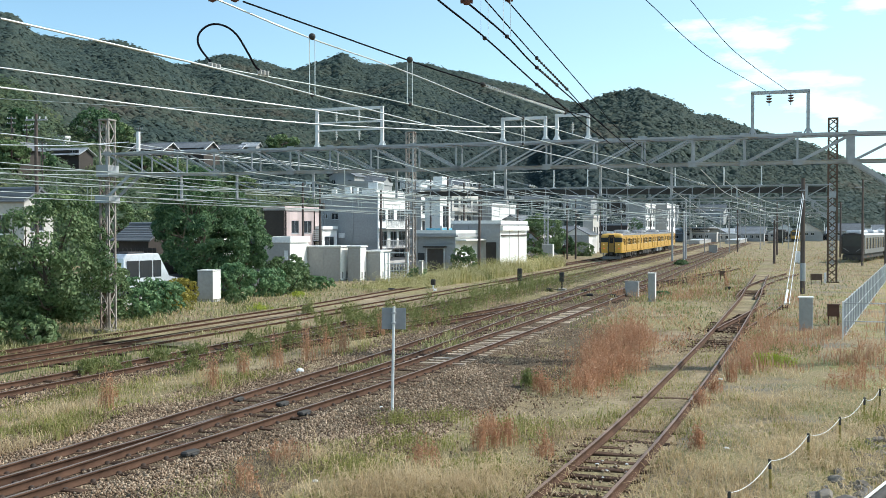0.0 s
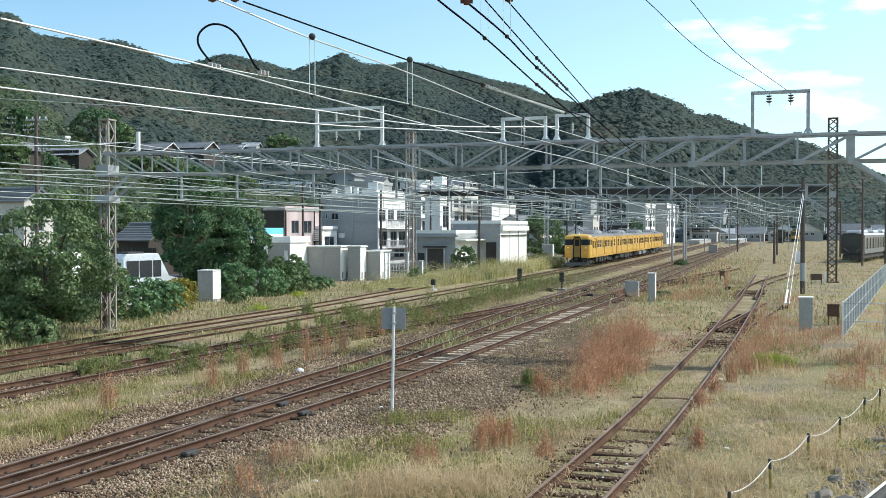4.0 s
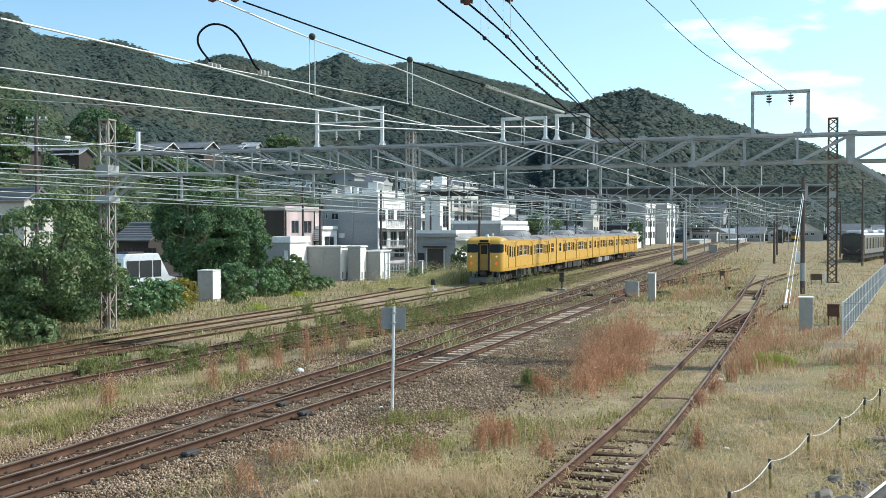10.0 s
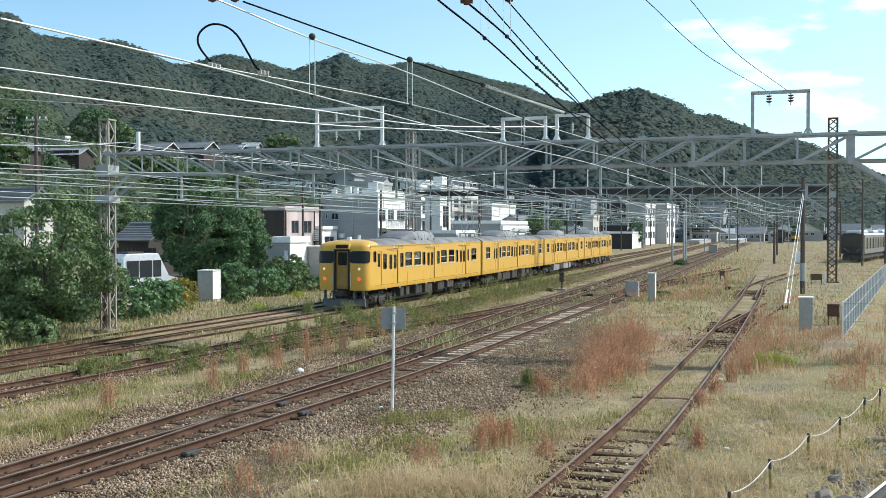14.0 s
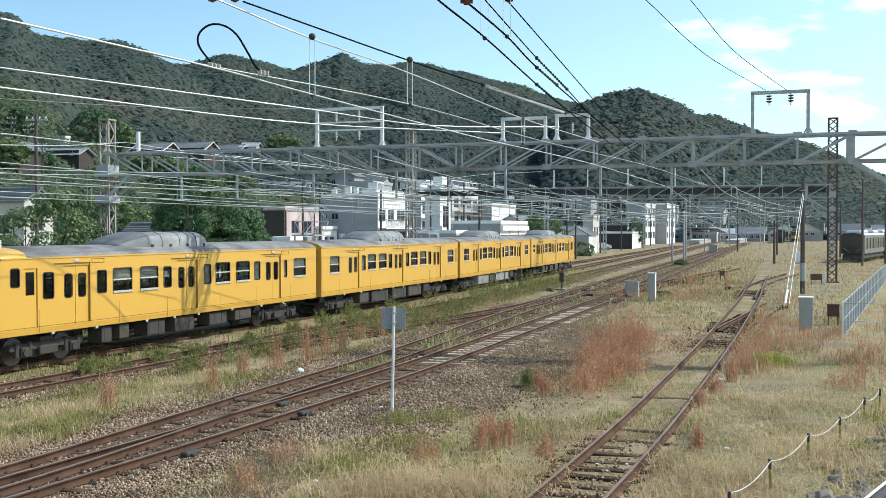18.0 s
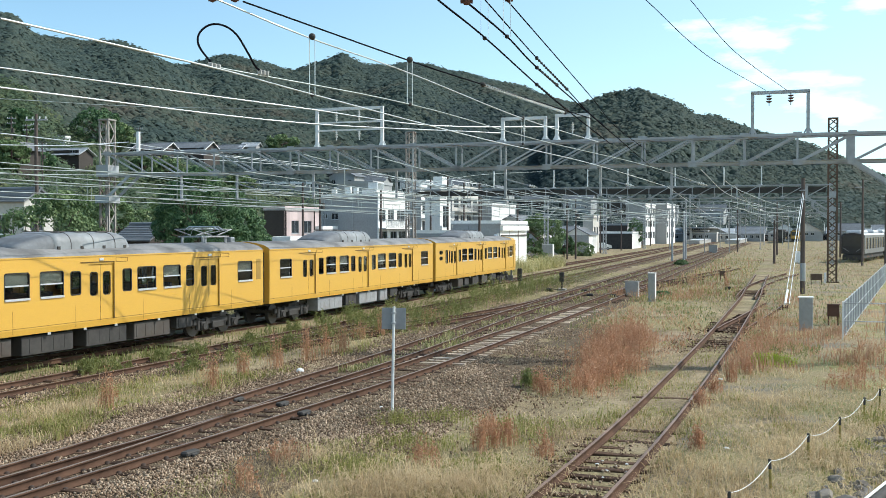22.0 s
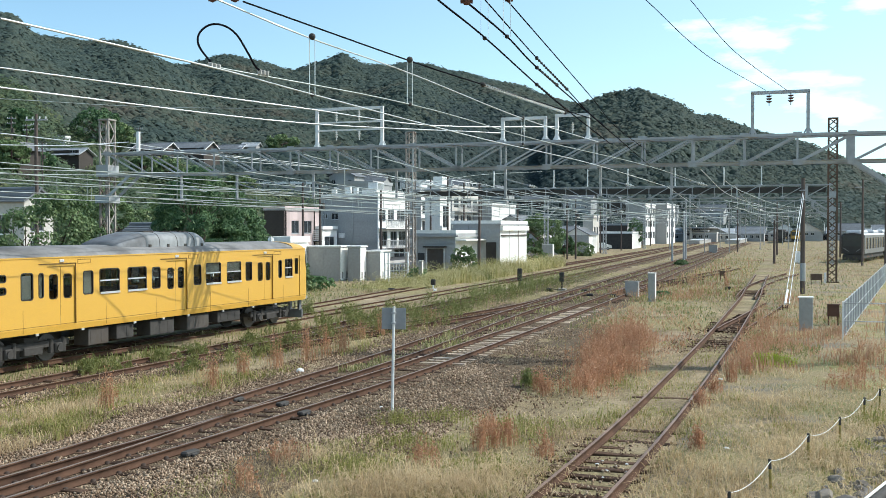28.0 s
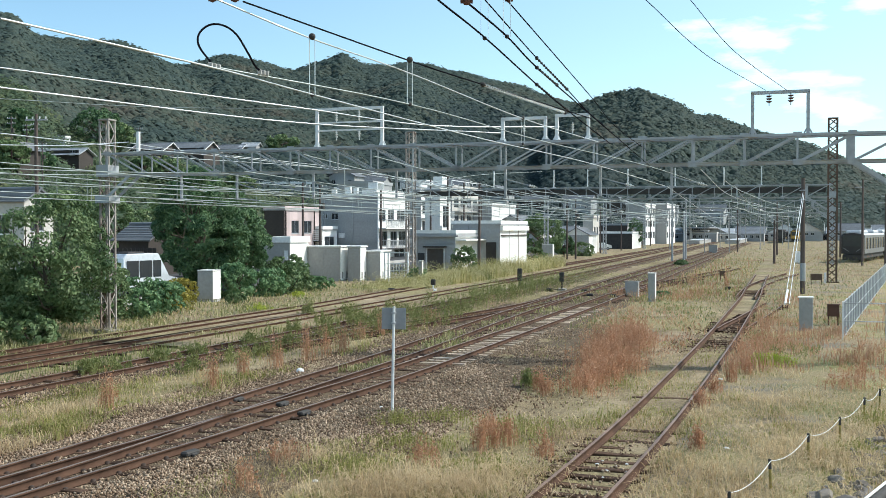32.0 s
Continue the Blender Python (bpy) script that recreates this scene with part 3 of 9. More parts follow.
HILL_HOUSES = [(-0.292, 0.069, "gable_x", 9, 9, 1.2, TILE_W, PLASTER_B), (-0.255, 0.071, "gable_x", 12, 9, 1.2, TILE_W, PLASTER_B), (-0.212, 0.072, "gable_x", 9, 8, 1.2, TILE_W, PLASTER_B), (-0.190, 0.072, "gable_x", 5, 5, 2.4, TILE_L, PLASTER_G),
               (-0.376, 0.066, "gable_x", 9, 5, 1.0, TILE_L, PLASTER_B), (-0.372, 0.084, "flat", 2, 2, 0.8, TILE_L, PLASTER_W), 
               (-0.428, 0.060, "gable_y", 5, 5, 3.0, TILE, PLASTER_B), 
               
               (-0.10, 0.040, "gable_y", 8, 7, 3.0, TILE, PLASTER_G), (-0.07, 0.036, "gable_x", 8, 7, 3.4, TILE, PLASTER_G), (-0.03, 0.034, "flat", 9, 8, 4.0, CONCRETE, PLASTER_W), (0.01, 0.032, "gable_x", 9, 8, 3.5, TILE, PLASTER_G), (0.05, 0.026, "gable_y", 9, 8, 3.5, TILE, PLASTER_G),
               (0.09, 0.018, "gable_x", 10, 8, 4, TILE, PLASTER_B), (0.13, 0.016, "gable_x", 10, 9, 4, TILE, PLASTER_G), (0.17, 0.012, "gable_y", 10, 9, 4, TILE, PLASTER_B), (0.215, 0.010, "flat", 10, 9, 4.5, TILE, PLASTER_G), (0.26, 0.008, "gable_x", 11, 9, 4, TILE, PLASTER_G)]


def leaf_sprays(c, r, per, size, squash, seed):
    """Sprays of leaves over the domes of many crowns: quads that face outwards, unevenly."""
    rng = np.random.default_rng(seed)
    n = len(c) * per
    d = rng.normal(0, 1, (n, 3))
    d[:, 2] = np.abs(d[:, 2]) * 1.1 - 0.15
    d /= np.linalg.norm(d, axis=1)[:, None]
    rr = np.repeat(r, per) * rng.uniform(0.72, 1.1, n)
    p = np.repeat(c, per, axis=0) + d * rr[:, None] * np.array([1, 1, squash])
    nrm = d * 0.55 + np.array([0.1, -0.25, 0.55]) + rng.normal(0, 0.2, (n, 3))
    nrm /= np.linalg.norm(nrm, axis=1)[:, None]
    a = np.cross(nrm, rng.normal(0, 1, (n, 3)))
    a /= np.linalg.norm(a, axis=1)[:, None]
    b = np.cross(nrm, a)
    L = (rr * size * rng.uniform(0.7, 1.3, n))[:, None]
    v = np.stack([p - a * L, p + b * L * 0.8, p + a * L * 1.1, p - b * L * 0.8], 1)
    return v.reshape(-1, 3), np.arange(n * 4).reshape(n, 4)


def crown_cores(c, r, squash):
    """Rounded low cores that fill the crowns: eight faces each."""
    b = np.array([[1, 0, -0.3], [0, 1, -0.3], [-1, 0, -0.3], [0, -1, -0.3], [0.62, 0.62, 0.45], [-0.62, 0.62, 0.45], [-0.62, -0.62, 0.45], [0.62, -0.62, 0.45], [0, 0, 1]])
    q = np.array([[0, 1, 4, 4], [1, 2, 5, 5], [2, 3, 6, 6], [3, 0, 7, 7], [4, 5, 8, 8], [5, 6, 8, 8], [6, 7, 8, 8], [7, 4, 8, 8], [4, 1, 5, 5], [5, 2, 6, 6], [6, 3, 7, 7], [7, 0, 4, 4]])[:, :3]
    v = b[None] * (r * 0.86)[:, None, None] * np.array([1, 1, squash]) + c[:, None, :]
    return v.reshape(-1, 3), (q[None] + (np.arange(len(c)) * 9)[:, None, None]).reshape(-1, 3)


def build_forest():
    rng = np.random.default_rng(11)
    n = 62000
    az = rng.uniform(-0.60, 0.60, n)
    t = rng.uniform(0, 1, n) ** 1.25 * 1.06
    keep = (t > 0.14) | (rng.uniform(0, 1, n) < 0.45)
    az, t = az[keep], t[keep]
    y = foot_dist(az) + t * (ridge_dist(az) - foot_dist(az))
    x = az * y
    keep = np.ones(len(x), bool)
    for ha, el, rf, w, d, h, rmat, wall in HILL_HOUSES:
        hx, hy, hz = on_hill(ha, el)
        keep &= ~((np.abs(az - ha) * y < w / 2 + 2.0) & (y > hy - 9) & (y < hy + d + 4))
    x, y, t, az = x[keep], y[keep], t[keep], az[keep]
    z = hill_z(x, y)
    r = rng.uniform(1.5, 3.5, len(x)) * (0.62 + y / 900)
    c = np.stack([x, y, z - r * 0.05], 1)
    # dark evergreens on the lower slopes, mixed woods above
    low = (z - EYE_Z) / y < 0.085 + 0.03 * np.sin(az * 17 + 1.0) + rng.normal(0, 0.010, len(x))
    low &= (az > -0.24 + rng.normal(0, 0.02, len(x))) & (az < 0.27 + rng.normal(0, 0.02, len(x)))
    for mask, mat, label, squash, seed in ((low, HAZY_CONIFER, "dark evergreen woods on the lower slopes", 0.95, 3), (~low, HAZY_FOREST, "dense mixed forest with some rusty autumn crowns", 0.8, 4)):
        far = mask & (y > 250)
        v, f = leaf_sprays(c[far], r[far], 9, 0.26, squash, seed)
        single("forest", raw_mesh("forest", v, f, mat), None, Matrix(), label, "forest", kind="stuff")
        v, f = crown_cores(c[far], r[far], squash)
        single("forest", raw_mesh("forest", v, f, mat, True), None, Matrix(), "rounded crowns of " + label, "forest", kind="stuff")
        close = mask & (y <= 250)
        if close.any():
            v, f = leaf_sprays(c[close], r[close] * 1.1, 60, 0.115, squash * 1.2, seed + 7)
            single("forest", raw_mesh("forest", v, f, LEAF_SLOPE), None, Matrix(), "leafy woods at the foot of the slope", "forest", kind="stuff")


build_ground()
build_hills()
build_forest()

# ---- tracks ----
RAIL_PROFILE = [(-0.065, 0.0), (0.065, 0.0), (0.065, 0.018), (0.012, 0.035), (0.012, 0.115), (0.033, 0.125), (0.033, 0.152), (-0.033, 0.152), (-0.033, 0.125), (-0.012, 0.115), (-0.012, 0.035), (-0.065, 0.018)]


def offset_line(line, off):
    pts = np.array(line)
    d = np.gradient(pts, axis=0)
    d /= np.linalg.norm(d, axis=1)[:, None]
    return np.stack([pts[:, 0] + d[:, 1] * off, pts[:, 1] - d[:, 0] * off], 1)


def sleeper_mesh(name, length, w, material):
    bm = bmesh.new()
    box(bm, -length / 2, length / 2, -w / 2, w / 2, -0.14, 0.012, 0.012)
    return finish(name, bm, material)


def track(line, label, top, sleeper_len=2.1, wood=True, near=(0.0, 62.0), bed=True, lift=0.0, fast=None, more=(), pale=None, lost=0.0):
    base = thing("railway_track", Matrix(), label, "railway track", "tracks of the yard", "structure")
    if bed:
        v, f = ribbon(line, 1.35, 0.012 + lift, 2.1, -0.09)
        part("ballast_bed", raw_mesh("ballast_bed", v, f, BALLAST, True), None, base, "grey stone ballast")
    z0 = RAIL - 0.152
    for side in (-0.5665, 0.5665):
        v, f = sweep(offset_line(line, side), [(o, z0 + z) for o, z in RAIL_PROFILE])
        rail = part("rail", raw_mesh("rail", v, f, RAILSTEEL), None, base, "rusty steel rail")
        v, f = sweep(offset_line(line, side), [(-0.03, RAIL + 0.0015), (0.03, RAIL + 0.0015)], closed=False)
        part("running_surface", raw_mesh("running_surface", v, f, top), None, rail)
    # sleepers, one by one on the nearer stretches
    me = sleeper_mesh("sleeper", sleeper_len, 0.2, SLEEPER if wood else SLEEPERC)
    me_pale = sleeper_mesh("sleeper", sleeper_len, 0.2, SLEEPERC) if pale else None
    pts = np.array(line)
    seg = np.linalg.norm(np.diff(pts, axis=0), axis=1)
    dist = np.concatenate([[0], np.cumsum(seg)])
    rng = random.Random(len(line))
    for s in np.arange(0.3, dist[-1], 0.64):
        x, y = np.interp(s, dist, pts[:, 0]), np.interp(s, dist, pts[:, 1])
        if pale and pale[0] < y < pale[1]:
            me_k = me_pale
        elif not (near[0] < y < near[1] or any(a < y < b for a, b in more)):
            continue
        else:
            me_k = me
        if rng.random() < lost:
            continue
        i = min(len(seg) - 1, int(np.searchsorted(dist, s)) - 1)
        a = math.degrees(math.atan2(pts[i + 1, 0] - pts[i, 0], pts[i + 1, 1] - pts[i, 1]))
        part("sleeper", me_k, None, base, m=pose(x, y, 0.018 + lift + rng.uniform(-0.02, 0.012), 0, rng.uniform(-1.0, 1.0), -a + rng.uniform(-3.5, 3.5)))
    # chairs and spikes that hold the rails, too small to lift singly
    if fast:
        bm_v, bm_f = [], []
        for s in np.arange(0.3, dist[-1], 0.64):
            x, y = np.interp(s, dist, pts[:, 0]), np.interp(s, dist, pts[:, 1])
            if not fast[0] < y < fast[1]:
                continue
            i = min(len(seg) - 1, int(np.searchsorted(dist, s)) - 1)
            d = (pts[i + 1] - pts[i]) / np.linalg.norm(pts[i + 1] - pts[i])
            n = np.array([d[1], -d[0]])
            for o in (-0.5665, 0.5665):
                for k in (-0.085, 0.085):
                    c = np.array([x, y]) + n * (o + k)
                    q = len(bm_v)
                    for zz, e in ((0.02, 1.0), (0.07, 0.6)):
                        for a, b in ((-1, -1), (1, -1), (1, 1), (-1, 1)):
                            p = c + n * a * 0.035 * e + d * b * 0.05 * e
                            bm_v.append((p[0], p[1], zz))
                    bm_f += [(q + 4, q + 5, q + 6, q + 7), *[(q + j, q + (j + 1) % 4, q + 4 + (j + 1) % 4, q + 4 + j) for j in range(4)]]
        ob = part("rail_fastenings", raw_mesh("rail_fastenings", bm_v, bm_f, RUSTDARK), None, base, "dark rail chairs and spikes")
        ob["kind"] = "stuff"
    return base


track(LINE_T, "curving main line on weedy ballast", RAILSHINE, near=(20, 70), bed=False, lost=0.6)
track(LINE_U, "weed-grown rusty side track", RAILTOP, near=(24, 60), bed=False, lost=0.8)
track(LINE_V, "main line beside tall weeds", RAILSHINE, near=(20, 75), fast=(22, 60))
track(LINE_W, "rusty turnout track on stone ballast", RAILSHINE, near=(12, 80), fast=(13, 62), lost=0.3)
track(LINE_X, "rusty through track on stone ballast", RAILSHINE, near=(12, 33), lift=-0.003, fast=(13, 62), more=((57, 80),), pale=(33, 57), lost=0.22)
track([q for q in LINE_S if q[1] < 96], "rusty siding half buried in grass", RAILTOP, near=(12, 22.5), bed=False, lift=-0.022, lost=0.3, more=((25.5, 27.3), (37.5, 48)))
track([q for q in LINE_S2 if 43 < q[1] < 59], "rusty branch of the siding", RAILTOP, near=(43, 52), bed=False)
track([q for q in LINE_S3 if q[1] < 98], "rusty branch track in the grass", RAILTOP, near=(66, 73), bed=False, lost=0.4)
track(LINE_Y, "worn crossover between the tracks", RAILSHINE, near=(38, 70), bed=False)
track(LINE_Z, "rusty turnout branch in the grass", RAILTOP, near=(68, 90), bed=False)

# ---- gantries and masts ----


def lattice_mast(base, x, y, h, w, material, label, n_step=0.55, name="mast", leg=0.035):
    """A four-legged laced mast as one part."""
    bm = bmesh.new()
    hw = w / 2
    legs = [(-hw, -hw), (hw, -hw), (hw, hw), (-hw, hw)]
    for lx, ly in legs:
        box(bm, lx - leg, lx + leg, ly - leg, ly + leg, 0, h)
    n = int(h / n_step)
    for i in range(n):
        za, zb = h * i / n, h * (i + 1) / n
        for j in range(4):
            (ax, ay), (bx, by) = legs[j], legs[(j + 1) % 4]
            if i % 2:
                (ax, ay), (bx, by) = (bx, by), (ax, ay)
            beam(bm, (ax, ay, za), (bx, by, zb), 0.018, 0.015 + leg)
    box(bm, -hw - 0.06, hw + 0.06, -hw - 0.06, hw + 0.06, h - 0.02, h + 0.04)
    box(bm, -hw - 0.2, hw + 0.2, -hw - 0.2, hw + 0.2, -0.1, 0.12)
    return part(name, bm, material, base, label, m=pose(x, y, 0, 0, 0, 0))


def gantry(origin, yaw, span, z0, z1, h_left, h_right, mat_l, mat_r, label, panels=18, depth=0.7, fine=True, mw=0.5, leg=0.035):
    """A portal of laced truss: local x runs across the tracks from its first mast."""
    g = thing("overhead_line_gantry", pose(*origin, 0, 0, yaw), label, "gantry", "gantries over the tracks")
    lattice_mast(g, 0, 0, h_left, mw, mat_l, "laced steel mast", leg=leg)
    lattice_mast(g, span, 0, h_right, mw, mat_r, "laced steel mast", leg=leg)
    dy = depth / 2
    for y in (-dy, dy):
        for z in (z0, z1):
            bm = bmesh.new()
            angle_bar(bm, (0, y, z), (span, y, z), 0.095, 0.014, 1 if z == z0 else -1)
            part("chord", bm, STEEL, g)
    xs = [0.25 + (span - 0.5) * i / panels for i in range(panels + 1)]
    rest = bmesh.new()
    for y in (-dy, dy):
        for i, x in enumerate(xs):
            bm = bmesh.new() if fine else rest
            beam(bm, (x, y, z0), (x, y, z1), 0.02, 0.062)
            if fine:
                part("post", bm, STEEL, g)
            if i < panels:
                a, b = (z1, z0) if i < panels / 2 else (z0, z1)
                bm = bmesh.new() if fine else rest
                beam(bm, (x, y, a), (xs[i + 1], y, b), 0.02, 0.062)
                if fine:
                    part("diagonal", bm, STEEL, g)
                    if y < 0:
                        bm = bmesh.new()
                        for (px, pz) in ((x, a), (xs[i + 1], b)):
                            box(bm, px - 0.14, px + 0.14, y - 0.018, y - 0.010, pz - 0.1, pz + 0.1)
                        part("gusset_plate", bm, STEEL, g, kind="stuff")
    for i, x in enumerate(xs):
        for z in (z0, z1):
            beam(rest, (x, -dy, z), (x, dy, z), 0.05, 0.05)
        if i < panels:
            for z, k in ((z1, 1), (z1, -1), (z0, 1), (z0, -1)):
                beam(rest, (x, -dy * k, z), (xs[i + 1], dy * k, z + 0.012 * k), 0.06, 0.01)
    part("cross_lacing", rest, STEEL, g, kind="stuff")
    for x, sx in ((0.0, 1), (span, -1)):
        bm = bmesh.new()
        for y in (-dy, dy):
            reach = 1.35 if sx > 0 else 1.95
            beam(bm, (x + sx * 0.2, y, z0 - 0.95 - 0.2 * (sx < 0)), (x + sx * reach, y, z0), 0.03, 0.13)
            if sx < 0:
                box(bm, x - 2.12, x - 1.88, y - 0.012, y + 0.012, z0 - 0.06, z1 + 0.02)
        box(bm, x - 0.35, x + 0.35, -dy - 0.02, dy + 0.02, z0 - 1.15, z0 - 0.8)
        box(bm, x - 0.3, x + 0.3, -dy - 0.02, dy + 0.02, z0 - 0.05, z0 + 0.45)
        part("knee_brace", bm, STEEL, g)
    return g


G1X, G1Y = -14.17, 43.37
G1 = gantry((G1X, G1Y, 0), YAW, 31.2, 6.60, 7.50, 8.95, 8.95, MASTGREY, STEEL, "wide grey steel truss gantry over all tracks", mw=0.42)
G2 = gantry((-2.98, 94.98, 0), -19.1, 36.5, 6.95, 7.95, 13.3, 13.3, MASTGREY, RUSTSTEEL, "grey truss gantry with tall laced masts", panels=20, mw=0.66, leg=0.065)
# added dark box stands in for the dim look between the chords
bm = bmesh.new()
box(bm, 0.5, 36.0, 0.05, 0.35, 7.35, 7.82, 0.02)
part("cable_trough", bm, UNDER, G2, "added dark box filling the dim inside of the truss")
for gi, (gx, gy) in enumerate(((14.0, 139.0), (29.0, 184.0), (45.5, 232.0))):
    gantry((gx, gy, 0), -19.1, 36.0 + 2 * gi, 7.0, 7.9, 9.5, 9.5, STEEL, STEEL, "distant grey truss gantry", panels=18, fine=False)
FAR = [o for o in bpy.data.objects if o.name.startswith("overhead_line_gantry")][2:]


def portal_frame(g, x0, x1, z0, z1, mat, cross=(), label="", r=0.055, y=0.0):
    bm = bmesh.new()
    box(bm, x0 - r, x0 + r, y - r, y + r, z0, z1)
    box(bm, x1 - r, x1 + r, y - r, y + r, z0, z1)
    box(bm, x0 - r, x1 + r, y - r, y + r, z1 - r, z1 + r)
    for x in (x0, x1):
        box(bm, x - 0.16, x + 0.16, y - 0.12, y + 0.12, z0, z0 + 0.06)
        for k in (-1, 1):
            beam(bm, (x + k * 0.14, y, z0 + 0.04), (x, y, z0 + 0.32), 0.02, 0.05)
    for z in cross:
        box(bm, x0, x1, y - 0.03, y + 0.03, z - 0.03, z + 0.03)
    return part("feeder_frame", bm, mat, g, label)


def disc_insulator(g, p, n, dz, mat, r=0.075, name="insulator", d=None):
    """A string of porcelain sheds from p."""
    bm = bmesh.new()
    d = Vector(d or (0, 0, -1)).normalized()
    p = Vector(p)
    bar(bm, p, p + d * (n * dz + 0.12), 0.016, 6)
    for i in range(n):
        a = p + d * (0.06 + i * dz)
        bar(bm, a, a + d * dz * 0.55, r, 8, r * 0.5)
    return part(name, bm, mat, g)


bm = bmesh.new()
box(bm, 1.54 - 0.06, 1.54 + 0.06, -0.06, 0.06, 7.5, 8.42)
box(bm, 1.54 - 0.18, 1.54 + 0.18, -0.1, 0.1, 7.5, 7.6)
part("feeder_post", bm, STEELW, G1, "white painted post")
portal_frame(G1, 9.77, 12.51, 7.5, 9.02, STEELW, (8.2, 8.5))
portal_frame(G1, 17.29, 18.89, 7.5, 8.40, STEELW)
portal_frame(G1, 19.31, 20.46, 7.5, 8.46, STEELW)
portal_frame(G1, 26.09, 27.87, 7.5, 8.98, STEEL)
for x in (26.62, 27.32):
    disc_insulator(G1, (x, 0, 8.93), 3, 0.09, INSULB, 0.11)
for x in (10.6, 11.55):
    disc_insulator(G1, (x, 0, 8.95), 4, 0.09, INSUL, 0.06)
for x in (10.6, 11.55, 18.1, 19.9):
    disc_insulator(G1, (x, 0, 8.2), 3, 0.09, INSUL, 0.06)
# drop posts that carry the contact wires
for x in (3.6, 6.2, 9.6, 13.1, 17.4, 20.9, 23.4):
    bm = bmesh.new()
    box(bm, x - 0.04, x + 0.04, -0.04, 0.04, 5.55, 6.6)
    beam(bm, (x, 0, 6.2), (x + 0.9, 0, 5.95), 0.04, 0.04)
    beam(bm, (x, 0, 5.62), (x + 1.0, 0, 5.5), 0.035, 0.035)
    part("drop_post", bm, STEEL, G1)
    disc_insulator(G1, (x + 0.85, 0, 5.97), 3, 0.08, INSUL, 0.055, d=(1, 0, -0.25))
for x in (2.0, 7.5, 11.5, 14.5, 18.5, 22.0, 26.0, 30.0):
    bm = bmesh.new()
    box(bm, x - 0.05, x + 0.05, -0.05, 0.05, 5.6, 6.95)
    beam(bm, (x, 0, 6.2), (x + 0.9, 0, 5.95), 0.04, 0.04)
    beam(bm, (x, 0, 5.62), (x + 1.0, 0, 5.5), 0.035, 0.035)
    part("drop_post", bm, STEEL, G2)
    disc_insulator(G2, (x + 0.85, 0, 5.97), 3, 0.08, INSUL, 0.06, d=(1, 0, -0.25))
for x in (8.0, 13.5, 16.5, 20.0, 24.0, 28.0, 31.0):
    bm = bmesh.new()
    box(bm, x - 0.045, x + 0.045, -0.045, 0.045, 7.95, 9.55)
    box(bm, x - 0.14, x + 0.14, -0.1, 0.1, 7.95, 8.03)
    part("feeder_post", bm, STEELW, G2, "light steel feeder post")

# hanging registration arms of the far gantries
for g in FAR:
    for x in (3.0, 7.0, 11.0, 15.5, 19.0, 23.0, 27.5, 32.0):
        bm = bmesh.new()
        box(bm, x - 0.06, x + 0.06, -0.06, 0.06, 5.4, 8.9 if x in (7.0, 19.0, 27.5) else 7.0)
        beam(bm, (x, 0, 6.3), (x + 1.3, 0, 5.9), 0.05, 0.05)
        part("drop_post", bm, STEEL, g)
        disc_insulator(g, (x + 1.2, 0, 5.95), 3, 0.12, INSUL, 0.10, d=(1, 0, -0.25))

# ---- overhead wires ----


def wire(pts, r, material, label="overhead wire", sag=0.0, n=0, group="overhead wires", name="overhead_wire", sides=8):
    """A wire through a few points; between two points it sags by that much."""
    pts = [Vector(p) for p in pts]
    if len(pts) == 2:
        n = n or 14
        a, b = pts
        line = [a.lerp(b, i / n) - Vector((0, 0, 4 * sag * (i / n) * (1 - i / n))) for i in range(n + 1)]
    else:
        p = [pts[0] * 2 - pts[1], *pts, pts[-1] * 2 - pts[-2]]
        line = []
        for i in range(1, len(p) - 2):
            a, b, c, d = p[i - 1:i + 3]
            for k in range(8):
                t = k / 8
                line.append(0.5 * (2 * b + (c - a) * t + (2 * a - 5 * b + 4 * c - d) * t * t + (3 * b - a - 3 * c + d) * t ** 3))
        line.append(pts[-1])
    v, f = tube(line, r, sides)
    return single(name, raw_mesh(name, v, f, material, True), None, Matrix(), label + " strung over the tracks", "wire", group)


def tube(line, r, sides=5):
    v, f = [], []
    for i, p in enumerate(line):
        d = (line[min(i + 1, len(line) - 1)] - line[max(i - 1, 0)]).normalized()
        s = d.cross(Vector((0, 0, 1)))
        s = s.normalized() if s.length > 1e-4 else Vector((1, 0, 0))
        u = s.cross(d)
        for k in range(sides):
            a = 2 * math.pi * k / sides
            v.append(p + s * (r * math.cos(a)) + u * (r * math.sin(a)))
    for i in range(len(line) - 1):
        for k in range(sides):
            a, b = i * sides + k, i * sides + (k + 1) % sides
            f.append((a, b, b + sides, a + sides))
    return v, f


def rope(bm, line, r, sides=5):
    v, f = tube(line, r, sides)
    vs = [bm.verts.new(p) for p in v]
    for q in f:
        bm.faces.new([vs[i] for i in q])
    return bm


